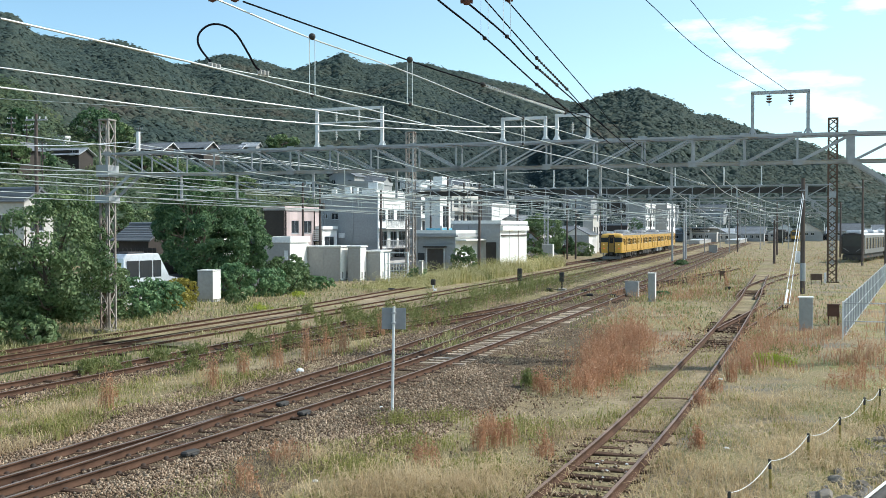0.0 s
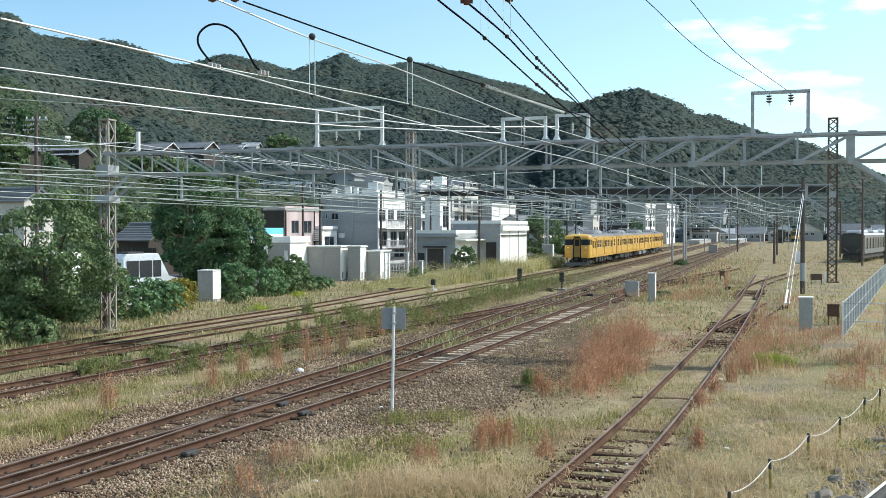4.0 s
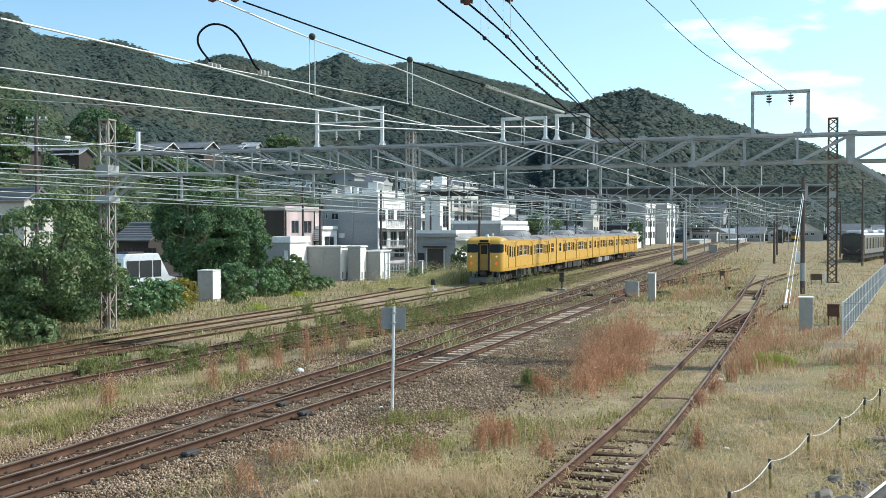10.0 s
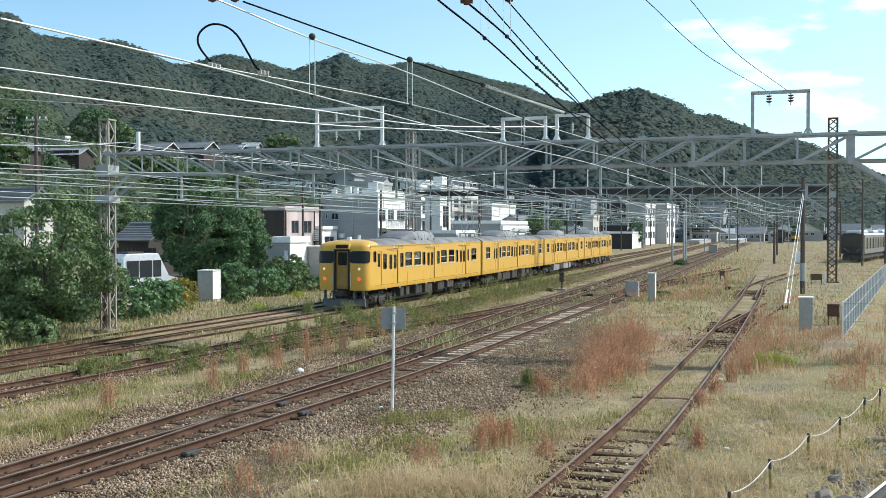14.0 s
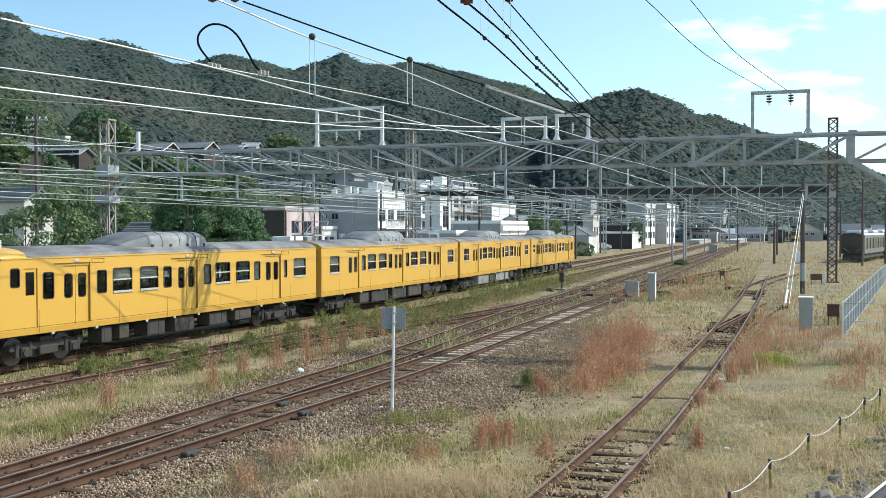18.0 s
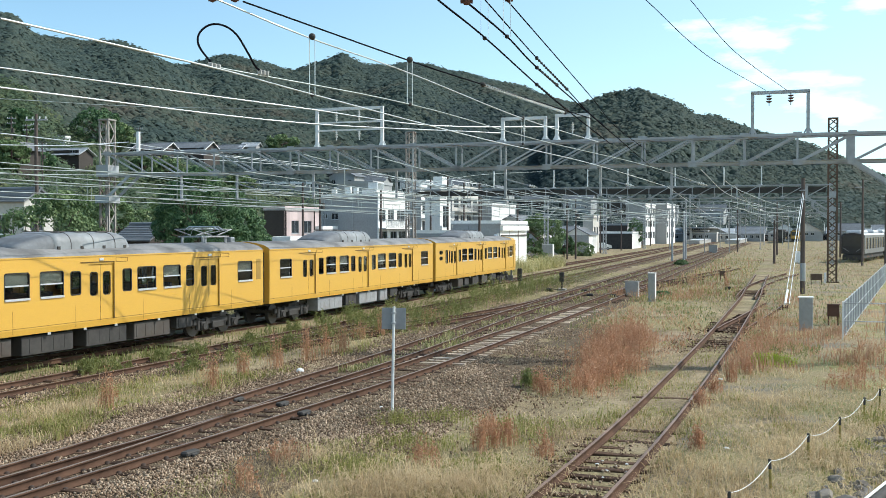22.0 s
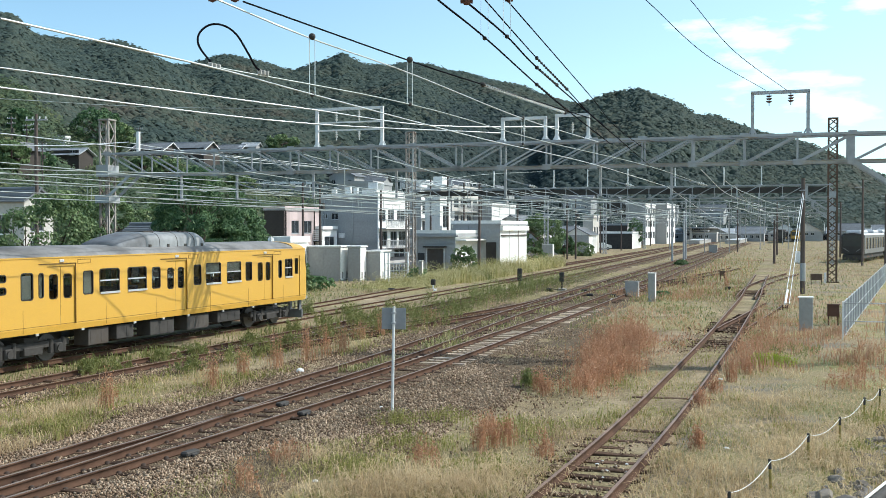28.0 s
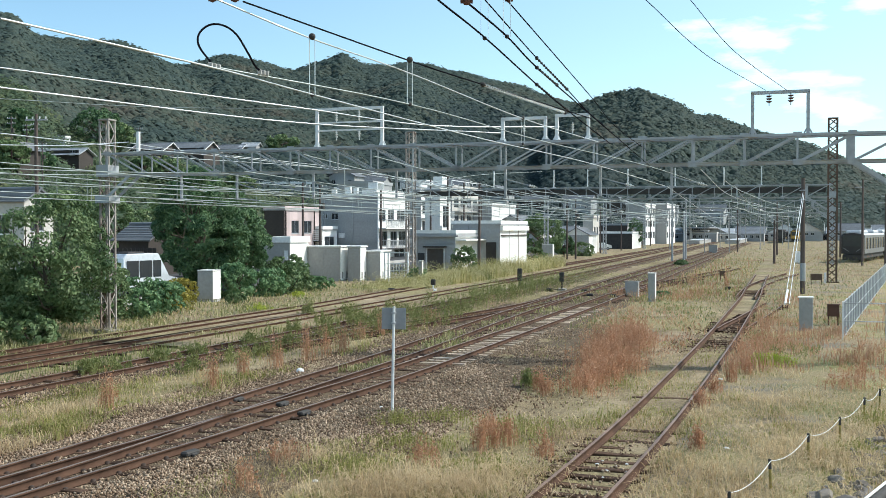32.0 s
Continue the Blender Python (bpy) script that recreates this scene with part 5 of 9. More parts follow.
def bogie_frame():
    if "bogie" in SHARED:
        return SHARED["bogie"]
    bm = bmesh.new()
    for sy in (-1, 1):
        box(bm, -1.6, 1.6, sy * 0.98 - 0.07, sy * 0.98 + 0.07, 0.48, 0.70, 0.02)
        box(bm, -0.4, 0.4, sy * 1.0 - 0.1, sy * 1.0 + 0.1, 0.3, 0.55, 0.02)
        for dx in (-1.05, 1.05):
            box(bm, dx - 0.16, dx + 0.16, sy * 1.03 - 0.13, sy * 1.03 + 0.13, 0.28, 0.6, 0.03)
            bar(bm, (dx, sy * 1.1, 0.43), (dx, sy * 1.2, 0.43), 0.12, 10)
            for k in (-0.27, 0.27):
                bar(bm, (dx + k, sy * 1.03, 0.3), (dx + k, sy * 1.03, 0.75), 0.09, 8)
    box(bm, -0.3, 0.3, -1.0, 1.0, 0.55, 0.85, 0.02)
    for dx in (-1.05, 1.05):
        bar(bm, (dx, -0.6, 0.43), (dx, 0.6, 0.43), 0.07, 8)
    for dx in (-1.5, 1.5):
        box(bm, dx - 0.05, dx + 0.05, -0.95, 0.95, 0.5, 0.62)
    SHARED["bogie"] = finish("bogie", bm, UNDER)
    return SHARED["bogie"]


def pantograph(car, xc, raised):
    bm = bmesh.new()
    z0, zt = 3.86, 5.28 if raised else 4.28
    for y in (-0.55, 0.55):
        box(bm, xc - 0.95, xc + 0.95, y - 0.03, y + 0.03, z0, z0 + 0.06)
        for x in (xc - 0.7, xc + 0.7):
            bar(bm, (x, y, 3.62), (x, y, z0), 0.055, 8)
    for x in (xc - 0.85, xc, xc + 0.85):
        box(bm, x - 0.03, x + 0.03, -0.58, 0.58, z0, z0 + 0.06)
    p = part("pantograph", bm, STEEL, car, "raised diamond pantograph" if raised else "folded pantograph lying on the roof")
    bm = bmesh.new()
    zm, reach = (4.55, 0.95) if raised else (4.18, 1.35)
    for s in (-1, 1):
        for y in (-0.5, 0.5):
            bar(bm, (xc + s * 0.2, y, z0 + 0.08), (xc + s * reach, y * 0.85, zm), 0.022, 6)
            bar(bm, (xc + s * reach, y * 0.85, zm), (xc + s * 0.12, y * 0.6, zt - 0.08), 0.018, 6)
        bar(bm, (xc + s * reach, -0.45, zm), (xc + s * reach, 0.45, zm), 0.02, 6)
        bar(bm, (xc + s * 0.2, -0.5, z0 + 0.08), (xc + s * reach, 0.42, zm), 0.014, 6)
    part("pantograph_arms", bm, STEEL, p)
    bm = bmesh.new()
    for s in (-1, 1):
        rope(bm, [Vector((xc + s * 0.16, -0.85, zt - 0.14)), Vector((xc + s * 0.16, -0.6, zt)), Vector((xc + s * 0.16, 0.6, zt)), Vector((xc + s * 0.16, 0.85, zt - 0.14))], 0.025)
    bar(bm, (xc - 0.2, -0.3, zt - 0.07), (xc + 0.2, -0.3, zt - 0.07), 0.015, 6)
    bar(bm, (xc - 0.2, 0.3, zt - 0.07), (xc + 0.2, 0.3, zt - 0.07), 0.015, 6)
    part("collector_head", bm, SASH, p)


def carriage(cab, openings, boxes, seed, label, pantos=()):
    car = thing("railway_carriage", Matrix(), label, "train carriage", "carriages of the yellow train")
    L = 9.75
    xf = L - (0.42 if cab > 0 else 0)
    xb = -L + (0.42 if cab < 0 else 0)
    rng = random.Random(seed)
    for sy in (-1, 1):
        holes = [(10 - d1, 10 - d0, *WINZ[k]) for k, d0, d1 in openings if k != "cabdoor"] + [(10 - d1, 10 - d0, 1.16, 3.04) for d0, d1 in DOORS]
        holes += [(10 - d1, 10 - d0, 1.16, 3.0) for k, d0, d1 in openings if k == "cabdoor"]
        bm = bmesh.new()
        holed_panel(bm, xb, xf, 1.2, Z_GUT, sy * HW, holes, 0.05, 0.085)
        vs = [bm.verts.new(p) for p in ((xb, sy * HW, 1.2), (xf, sy * HW, 1.2), (xf, sy * (HW - 0.03), Z_BOT), (xb, sy * (HW - 0.03), Z_BOT))]
        bm.faces.new(vs)
        bmesh.ops.recalc_face_normals(bm, faces=bm.faces)
        side = part("body_side", bm, YELLOW, car, "smooth yellow steel body side")
        for k, d0, d1 in openings:
            w, xc = d1 - d0, 10 - (d0 + d1) / 2
            if k == "cabdoor":
                bm = bmesh.new()
                holed_panel(bm, -w / 2 + 0.02, w / 2 - 0.02, 0, 1.82, 0.0001, [(-w / 2 + 0.1, w / 2 - 0.1, 1.02, 1.72)], 0.02)
                dr = part("crew_door", bm, YELLOW, car, "narrow yellow crew door", m=Matrix.Translation((xc, sy * (HW - 0.03), 1.17)) @ Matrix.Rotation(0 if sy > 0 else math.pi, 4, "Z"))
                bm = bmesh.new()
                box(bm, -w / 2 + 0.1, w / 2 - 0.1, -0.02, -0.012, 1.02, 1.72)
                part("glass", bm, GLASS, dr)
                continue
            gl, fr, sa = window_meshes(k, w)
            wm = Matrix.Translation((xc, sy * (HW - 0.035), WINZ[k][0])) @ Matrix.Rotation(0 if sy > 0 else math.pi, 4, "Z")
            win = part("window", fr, None, car, m=wm)
            part("glass", gl, None, win)
            if k in ("narrow", "tall") and rng.random() < 0.3:
                bm = bmesh.new()
                box(bm, -w / 2 + 0.03, w / 2 - 0.03, -0.03, -0.02, 0.03, 0.74)
                part("blind", bm, BLIND, win, "lowered cream blind")
            if sa:
                part("sash", sa, None, win, "bright aluminium sash")
                if rng.random() < 0.7:
                    bm = bmesh.new()
                    box(bm, -w / 2 + 0.03, w / 2 - 0.03, -0.03, -0.02, 0.46, 0.8)
                    part("blind", bm, BLIND, win, "lowered cream blind")
        for d0, d1 in DOORS:
            w, xc = d1 - d0, 10 - (d0 + d1) / 2
            lm, gl, ga = leaf_mesh(w / 2 - 0.015)
            for k in (-1, 1):
                dm = Matrix.Translation((xc + k * w / 4, sy * (HW - 0.04), 1.17)) @ Matrix.Rotation(0 if sy > 0 else math.pi, 4, "Z")
                door = part("door_leaf", lm, None, car, m=dm)
                part("glass", gl, None, door)
                part("gasket", ga, None, door)
            bm = bmesh.new()
            box(bm, xc - w / 2 - 0.02, xc + w / 2 + 0.35, sy * (HW + 0.012) - 0.012, sy * (HW + 0.012) + 0.012, 3.10, 3.125)
            part("drip_rail", bm, SEAM, car)
            bm = bmesh.new()
            box(bm, xc - w / 2 - 0.02, xc - w / 2 + 0.012, sy * (HW + 0.006) - 0.006, sy * (HW + 0.006) + 0.006, 1.2, 3.10)
            part("door_edge", bm, SEAM, car)
            bm = bmesh.new()
            for a in ((0.10, 0.70, 3.09, 3.105), (0.10, 0.70, 3.215, 3.23), (0.10, 0.115, 3.09, 3.23), (0.685, 0.70, 3.09, 3.23)):
                box(bm, xc - w / 2 - a[1], xc - w / 2 - a[0], sy * HW - 0.004, sy * HW + 0.006, a[2], a[3])
            part("indicator_plate", bm, SEAM, car)
            bm = bmesh.new()
            box(bm, xc - 0.1, xc + 0.1, sy * HW - 0.03, sy * HW + 0.03, 3.15, 3.24, 0.01)
            part("door_lamp", bm, SASH, car)
        # panel seams and the step under each door
        bm = bmesh.new()
        for d in (2.2, 5.9, 8.55, 11.9, 14.6, 17.4):
            box(bm, 10 - d - 0.006, 10 - d + 0.006, sy * HW - 0.002, sy * HW + 0.002, 1.05, 1.75)
        box(bm, xb, xf, sy * HW - 0.003, sy * HW + 0.003, 1.21, 1.222)
        part("panel_seams", bm, SEAM, side, kind="stuff")
        bm = bmesh.new()
        box(bm, xb, xf, sy * HW - 0.02, sy * (HW) + 0.02, Z_GUT - 0.01, Z_GUT + 0.03)
        part("rain_gutter", bm, YELLOW, car)
        bm = bmesh.new()
        for d in (2.8, 4.8, 7.4, 9.0, 10.5, 12.8, 15.0, 16.8):
            box(bm, 10 - d - 0.06, 10 - d + 0.06, sy * (HW - 0.03) - 0.02, sy * (HW - 0.03) + 0.02, 0.93, 1.0)
        part("jacking_pads", bm, SASH, side, kind="stuff")
    # roof
    prof = [(1.45, 3.31), (1.38, 3.40), (1.18, 3.50), (0.8, 3.59), (0.4, 3.64), (0, 3.655)]
    prof = prof + [(-y, z) for y, z in prof[::-1][1:]]
    x0 = -L + (1.46 if cab < 0 else 0)
    x1 = L - (1.46 if cab > 0 else 0)
    def roof_strip(a, b, mat, nm):
        bm = bmesh.new()
        rows = [[bm.verts.new((x, y, z)) for y, z in prof] for x in np.linspace(a, b, 12)]
        for r, q in zip(rows, rows[1:]):
            for i in range(len(prof) - 1):
                bm.faces.new([r[i], r[i + 1], q[i + 1], q[i]])
        bmesh.ops.recalc_face_normals(bm, faces=bm.faces)
        return part(nm, bm, mat, car, "" if mat is YELLOW else "sooty grey roof", True)
    roof_strip(x0, x1, ROOFGREY, "roof")
    if cab:
        cab_front(car, cab * L, cab, cab > 0)
        bm = bmesh.new()
        bar(bm, (cab * (L - 0.95), 0, 3.6), (cab * (L - 0.95), 0, 3.78), 0.16, 14, 0.12)
        box(bm, cab * (L - 1.5) - 0.06, cab * (L - 1.5) + 0.06, 0.25, 0.37, 3.6, 3.86)
        part("roof_whistle", bm, SASH, car)
    for end in ((1,) if cab < 0 else (-1,) if cab > 0 else (1, -1)):
        bm = bmesh.new()
        box(bm, end * L - 0.02, end * L + 0.02, -HW + 0.01, HW - 0.01, Z_BOT, 3.32)
        v = [bm.verts.new((end * (L - 0.005), y, z)) for y, z in prof]
        bm.faces.new(v)
        part("end_wall", bm, YELLOW, car)
        bm = bmesh.new()
        for k in range(3):
            x = end * (L + 0.03 + 0.07 * k)
            # folds widened so that black stands in for the gap's shade
            box(bm, x - 0.025, x + 0.025, -1.2, 1.2, 1.05, 3.2, 0.02)
        box(bm, end * L - 0.0, end * (L + 0.245), -0.48, 0.48, 1.14, 3.08) if end > 0 else box(bm, end * (L + 0.245), end * L, -0.48, 0.48, 1.14, 3.08)
        part("gangway_bellows", bm, BLACKRUB, car, "black rubber gangway bellows, widened to stand for the gap's shade")
        bm = bmesh.new()
        box(bm, min(end * (L - .3), end * (L + .25)), max(end * (L - .3), end * (L + .25)), -0.12, 0.12, 0.75, 0.98)
        part("coupler", bm, UNDER, car)
    # air conditioner with rounded shoulders and a long sloping nose
    ax = -0.5 if cab < 0 else 0.0

    def shell(stations):
        bm = bmesh.new()
        rows = []
        for x, zt, hw in stations:
            h = zt - 3.45
            sec = [(hw * math.copysign(abs(math.cos(q)) ** 0.5, math.cos(q)), 3.45 + h * math.sin(q) ** 0.55) for q in np.linspace(0, math.pi, 15)]
            rows.append([bm.verts.new((ax + x, y, z)) for y, z in sec])
        for a, b in zip(rows, rows[1:]):
            for i in range(14):
                bm.faces.new([a[i], a[i + 1], b[i + 1], b[i]])
        bm.faces.new(rows[0])
        bm.faces.new(rows[-1])
        bmesh.ops.recalc_face_normals(bm, faces=bm.faces)
        return bm
    ac = part("air_conditioner", shell([(-1.85, 3.80, 0.9), (-1.7, 3.98, 0.97), (-1.45, 4.09, 1.0), (0.0, 4.11, 1.0), (1.6, 4.10, 1.0), (1.82, 4.05, 0.98)]), AC_GREY, car, "pale grey roof air conditioner", True)
    part("fairing", shell([(1.86, 4.05, 0.96), (2.2, 4.0, 0.94), (2.7, 3.90, 0.91), (3.1, 3.78, 0.87), (3.4, 3.66, 0.8)]), PLOW, ac, "dull dark sloping fairing", True)
    bm = bmesh.new()
    for k in range(4):
        for sy in (-1, 1):
            box(bm, ax - 1.55 + 1.06 * k, ax - 1.43 + 1.06 * k, min(sy * 0.94, sy * 1.02), max(sy * 0.94, sy * 1.02), 3.50, 3.64)
    part("clamps", bm, UNDER, ac, kind="stuff")
    bm = bmesh.new()
    for k in range(3):
        box(bm, ax - 1.15 + 1.06 * k, ax - 0.55 + 1.06 * k, -0.62, 0.62, 4.09, 4.12, 0.01)
    part("grilles", bm, UNDERBOX, ac, kind="stuff")
    for k in (-1.0, 0.06, 1.12):
        part("panel_joint", shell([(k - 0.014, 4.112, 1.006), (k + 0.014, 4.112, 1.006)]), UNDER, ac)
    # floor, seats, end partitions inside
    bm = bmesh.new()
    box(bm, -L + 0.1, L - 0.5, -HW + 0.06, HW - 0.06, 1.02, 1.16)
    part("floor", bm, INTERIOR, car)
    bm = bmesh.new()
    for x in (3.4, 2.4, -2.2, -3.6):
        for y in (-1, 1):
            box(bm, x - 0.06, x + 0.06, min(y * 0.35, y * 1.36), max(y * 0.35, y * 1.36), 1.2, 2.25, 0.02)
            box(bm, x - 0.5, x + 0.5, min(y * 0.35, y * 1.36), max(y * 0.35, y * 1.36), 1.45, 1.62, 0.02)
    part("seats", bm, SEAT, car, kind="stuff")
    bm = bmesh.new()
    for x in ((7.9, -9.3) if cab >= 0 else (9.3, -7.9)):
        for y0, y1 in ((-1.38, -0.4), (0.4, 1.38)):
            box(bm, x - 0.03, x + 0.03, y0, y1, 1.16, 3.3)
    box(bm, -L + 0.3, L - 0.6, -1.3, 1.3, 3.22, 3.28)
    part("partitions", bm, INTERIOR, car)
    # underfloor
    bogie(car, 7.0)
    bogie(car, -7.0)
    bm = bmesh.new()
    for y in (-0.5, 0.5):
        box(bm, -L + 0.2, L - 0.6, y - 0.08, y + 0.08, 0.82, 1.02)
    part("underframe", bm, UNDER, car)
    for x0, x1, z0, grey in boxes:
        for sy in (-1, 1):
            bm = bmesh.new()
            box(bm, 10 - x1, 10 - x0, min(sy * 0.7, sy * 1.3), max(sy * 0.7, sy * 1.3), z0, 0.93, 0.02)
            for k in range(int((x1 - x0) / 0.5)):
                xx = 10 - x1 + 0.25 + 0.5 * k
                box(bm, xx - 0.14, xx + 0.14, min(sy * 1.3, sy * 1.31), max(sy * 1.3, sy * 1.31), z0 + 0.07, 0.85)
            part("equipment_box", bm, LIGHTBOX if grey > 1 else UNDERBOX if grey else UNDER, car)
    for xp in pantos:
        pantograph(car, xp, xp > 0)
    if pantos:
        bm = bmesh.new()
        box(bm, 9.0, 9.35, 0.25, 0.5, 3.6, 3.84, 0.03)
        box(bm, -9.25, -8.95, 0.15, 0.4, 3.6, 3.86, 0.03)
        part("roof_box", bm, AC_GREY, car, "pale roof equipment box")
        for sy in (-1, 1):
            bm = bmesh.new()
            box(bm, -9.55, -9.2, sy * HW - 0.006, sy * HW + 0.006, 2.1, 2.95)
            for k in range(8):
                box(bm, -9.53, -9.22, sy * (HW + 0.006) - 0.006, sy * (HW + 0.006) + 0.006, 2.14 + 0.1 * k, 2.18 + 0.1 * k)
            part("louvre_panel", bm, LOUVRE, car, "dull yellow louvred panel")
    return car


CAB_OPEN = [("cab", 1.04, 1.42), ("cabdoor", 1.58, 2.14), ("tall", 2.36, 2.84), *MIDDLE, ("narrow", 16.82, 17.10), ("wide", 17.68, 18.76)]
MID_OPEN = [("wide", 1.14, 2.18), *MIDDLE, ("wide", 17.84, 18.92)]
TAIL_OPEN = [("small", 0.95, 1.55), ("small_low", 0.95, 1.55), ("tall", 2.12, 2.62), ("narrow", 2.84, 3.06), *MIDDLE, ("narrow", 17.0, 17.28), ("wide", 17.55, 18.2), ("cabdoor", 18.36, 18.88)]
CARS = [
    carriage(1, CAB_OPEN, [(5.2, 5.7, .4, 0), (6.1, 6.6, .45, 1), (7.6, 8.6, .42, 0), (9.2, 10.4, .4, 1), (11.4, 12.6, .45, 0), (13.2, 14.4, .5, 1)], 1, "yellow driving carriage with two lit headlamps"),
    carriage(0, MID_OPEN, [(4.9, 6.0, .4, 1), (6.4, 8.6, .35, 0), (9.2, 11.2, .35, 0), (11.6, 13.6, .35, 1), (14.0, 15.0, .5, 0)], 2, "yellow carriage with two raised pantographs", pantos=(7.9, -7.6)),
    carriage(0, MID_OPEN, [(5.0, 7.6, .34, 2), (8.0, 9.2, .4, 0), (9.6, 11.8, .36, 2), (12.2, 13.2, .36, 2), (13.6, 14.6, .5, 0)], 3, "yellow middle carriage with light equipment boxes"),
    carriage(-1, TAIL_OPEN, [(5.2, 6.2, .38, 1), (6.6, 7.5, .45, 0), (8.4, 9.8, .4, 0), (10.6, 12.0, .4, 1), (12.6, 14.2, .5, 0)], 4, "yellow rear driving carriage"),
]


def train_rows(k):
    """Poses of the k-th carriage: its two bogies follow the main line."""
    rows = []
    for i in range(65):
        t = i * 0.5
        s = 79.578 - 6.23127 * t - 0.01286 * t * t + 0.00047 * t ** 3 + 20 * k + 10
        ax, ay, _ = main_line(s - 7)
        bx, by, _ = main_line(s + 7)
        rows.append((t, pose((ax + bx) / 2, (ay + by) / 2, RAIL, 0, 0, math.degrees(math.atan2(ay - by, ax - bx)))))
    return rows

# ---- the town ----


def wall_panel(base, name, m, length, h, holes, mat, label="", pane=None, frame_mat=None, balcony=False):
    """A wall with real window openings; each window is a part with a pane."""
    bm = bmesh.new()
    holed_panel(bm, 0, length, 0, h, -0.0001, holes, 0.14)
    box(bm, 0, length, 0.16, 0.2, 0, h)
    w = part(name, bm, mat, base, label, m=m)
    for x0, x1, z0, z1 in holes:
        bm = bmesh.new()
        c, t = (x0 + x1) / 2, 0.05
        holed_panel(bm, x0, x1, z0, z1, 0.06, [(x0 + t, c - t / 2, z0 + t, z1 - t), (c + t / 2, x1 - t, z0 + t, z1 - t)], 0.04)
        win = part("window", bm, frame_mat or SASH, base, m=m)
        bm = bmesh.new()
        box(bm, x0 - 0.04, x1 + 0.04, -0.06, 0.1, z0 - 0.05, z0)
        part("sill", bm, frame_mat or SASH, win)
        bm = bmesh.new()
        box(bm, x0, x1, 0.1, 0.13, z0, z1)
        part("pane", bm, pane or WINDARK, win)
    return w


def building(corner, w, d, h, front_mat, side_mat, label, front=(), side=(), roof="flat", roof_mat=None, balconies=(), category="building", extras=(), z=0.0, yaw=None, name="building", over=0.25):
    """A block whose sunny corner stands at corner; local x runs across the tracks, y along them."""
    base = thing(name, pose(corner[0], corner[1], z, 0, 0, YAW if yaw is None else yaw), label, category, "houses of the town")
    # front_mat is often darker, side_mat lighter: shade and sun in the colour
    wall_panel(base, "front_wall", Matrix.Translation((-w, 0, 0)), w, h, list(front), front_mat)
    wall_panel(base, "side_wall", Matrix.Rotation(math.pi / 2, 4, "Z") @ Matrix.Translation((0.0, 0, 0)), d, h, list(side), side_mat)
    bm = bmesh.new()
    box(bm, -w, -w + 0.2, 0.2, d, 0, h)
    box(bm, -w + 0.2, -0.2, d - 0.2, d, 0, h)
    part("back_wall", bm, front_mat, base)
    rm = roof_mat or CONCRETE
    if roof == "flat":
        bm = bmesh.new()
        box(bm, -w - 0.12, 0.12, -0.12, d + 0.12, h, h + 0.18)
        part("roof", bm, rm, base)
        bm = bmesh.new()
        for a in ((-w - 0.1, 0.1, -0.1, 0.08), (-w - 0.1, 0.1, d - 0.08, d + 0.1), (-w - 0.1, -w + 0.08, 0.08, d - 0.08), (-0.08, 0.1, 0.08, d - 0.08)):
            box(bm, *a, h + 0.18, h + 0.5)
        part("parapet", bm, side_mat, base)
    else:
        # gable with its ridge along x or y
        e = over
        rise = 0.28 * (d if roof == "gable_x" else w)
        for sgn in (0, 1):
            bm = bmesh.new()
            if roof == "gable_x":
                y0, y1 = (-e, d / 2) if sgn == 0 else (d + e, d / 2)
                q = [(-w - e, y0, h - 0.05), (e, y0, h - 0.05), (e, y1, h + rise), (-w - e, y1, h + rise)]
            else:
                x0, x1 = (-w - e, -w / 2) if sgn == 0 else (e, -w / 2)
                q = [(x0, -e, h - 0.05), (x0, d + e, h - 0.05), (x1, d + e, h + rise), (x1, -e, h + rise)]
            lo = [bm.verts.new(p) for p in q]
            hi = [bm.verts.new((p[0], p[1], p[2] + 0.12)) for p in q]
            bm.faces.new(lo)
            bm.faces.new(hi)
            for i in range(4):
                bm.faces.new([lo[i], lo[(i + 1) % 4], hi[(i + 1) % 4], hi[i]])
            bmesh.ops.recalc_face_normals(bm, faces=bm.faces)
            # tile courses
            part("roof_slope", bm, rm, base)
            bm = bmesh.new()
            n = 9
            for k in range(1, n):
                a = Vector(q[0]).lerp(Vector(q[3]), k / n) + Vector((0, 0, 0.13))
                b = Vector(q[1]).lerp(Vector(q[2]), k / n) + Vector((0, 0, 0.13))
                beam(bm, a, b, 0.1, 0.05)
            part("tiling", bm, rm, base, kind="stuff")
        bm = bmesh.new()
        if roof == "gable_x":
            bar(bm, (-w - e, d / 2, h + rise + 0.12), (e, d / 2, h + rise + 0.12), 0.14, 8)
            tri = [[(0, 0, h), (0, d, h), (0, d / 2, h + rise)], [(-w, 0, h), (-w, d, h), (-w, d / 2, h + rise)]]
        else:
            bar(bm, (-w / 2, -e, h + rise + 0.12), (-w / 2, d + e, h + rise + 0.12), 0.14, 8)
            tri = [[(-w, 0, h), (0, 0, h), (-w / 2, 0, h + rise)], [(-w, d, h), (0, d, h), (-w / 2, d, h + rise)]]
        part("ridge", bm, rm, base)
        if rm is TILE_W:
            bm = bmesh.new()
            for xx in (-w - e, e):
                for ya in (-e, d + e):
                    beam(bm, (xx, ya, h + 0.05), (xx, d / 2, h + rise + 0.1), 0.08, 0.17)
            part("verge_board", bm, CUBWHITE, base, "white verge board")
        for t in tri:
            bm = bmesh.new()
            bm.faces.new([bm.verts.new(p) for p in t])
            part("gable_wall", bm, side_mat, base)
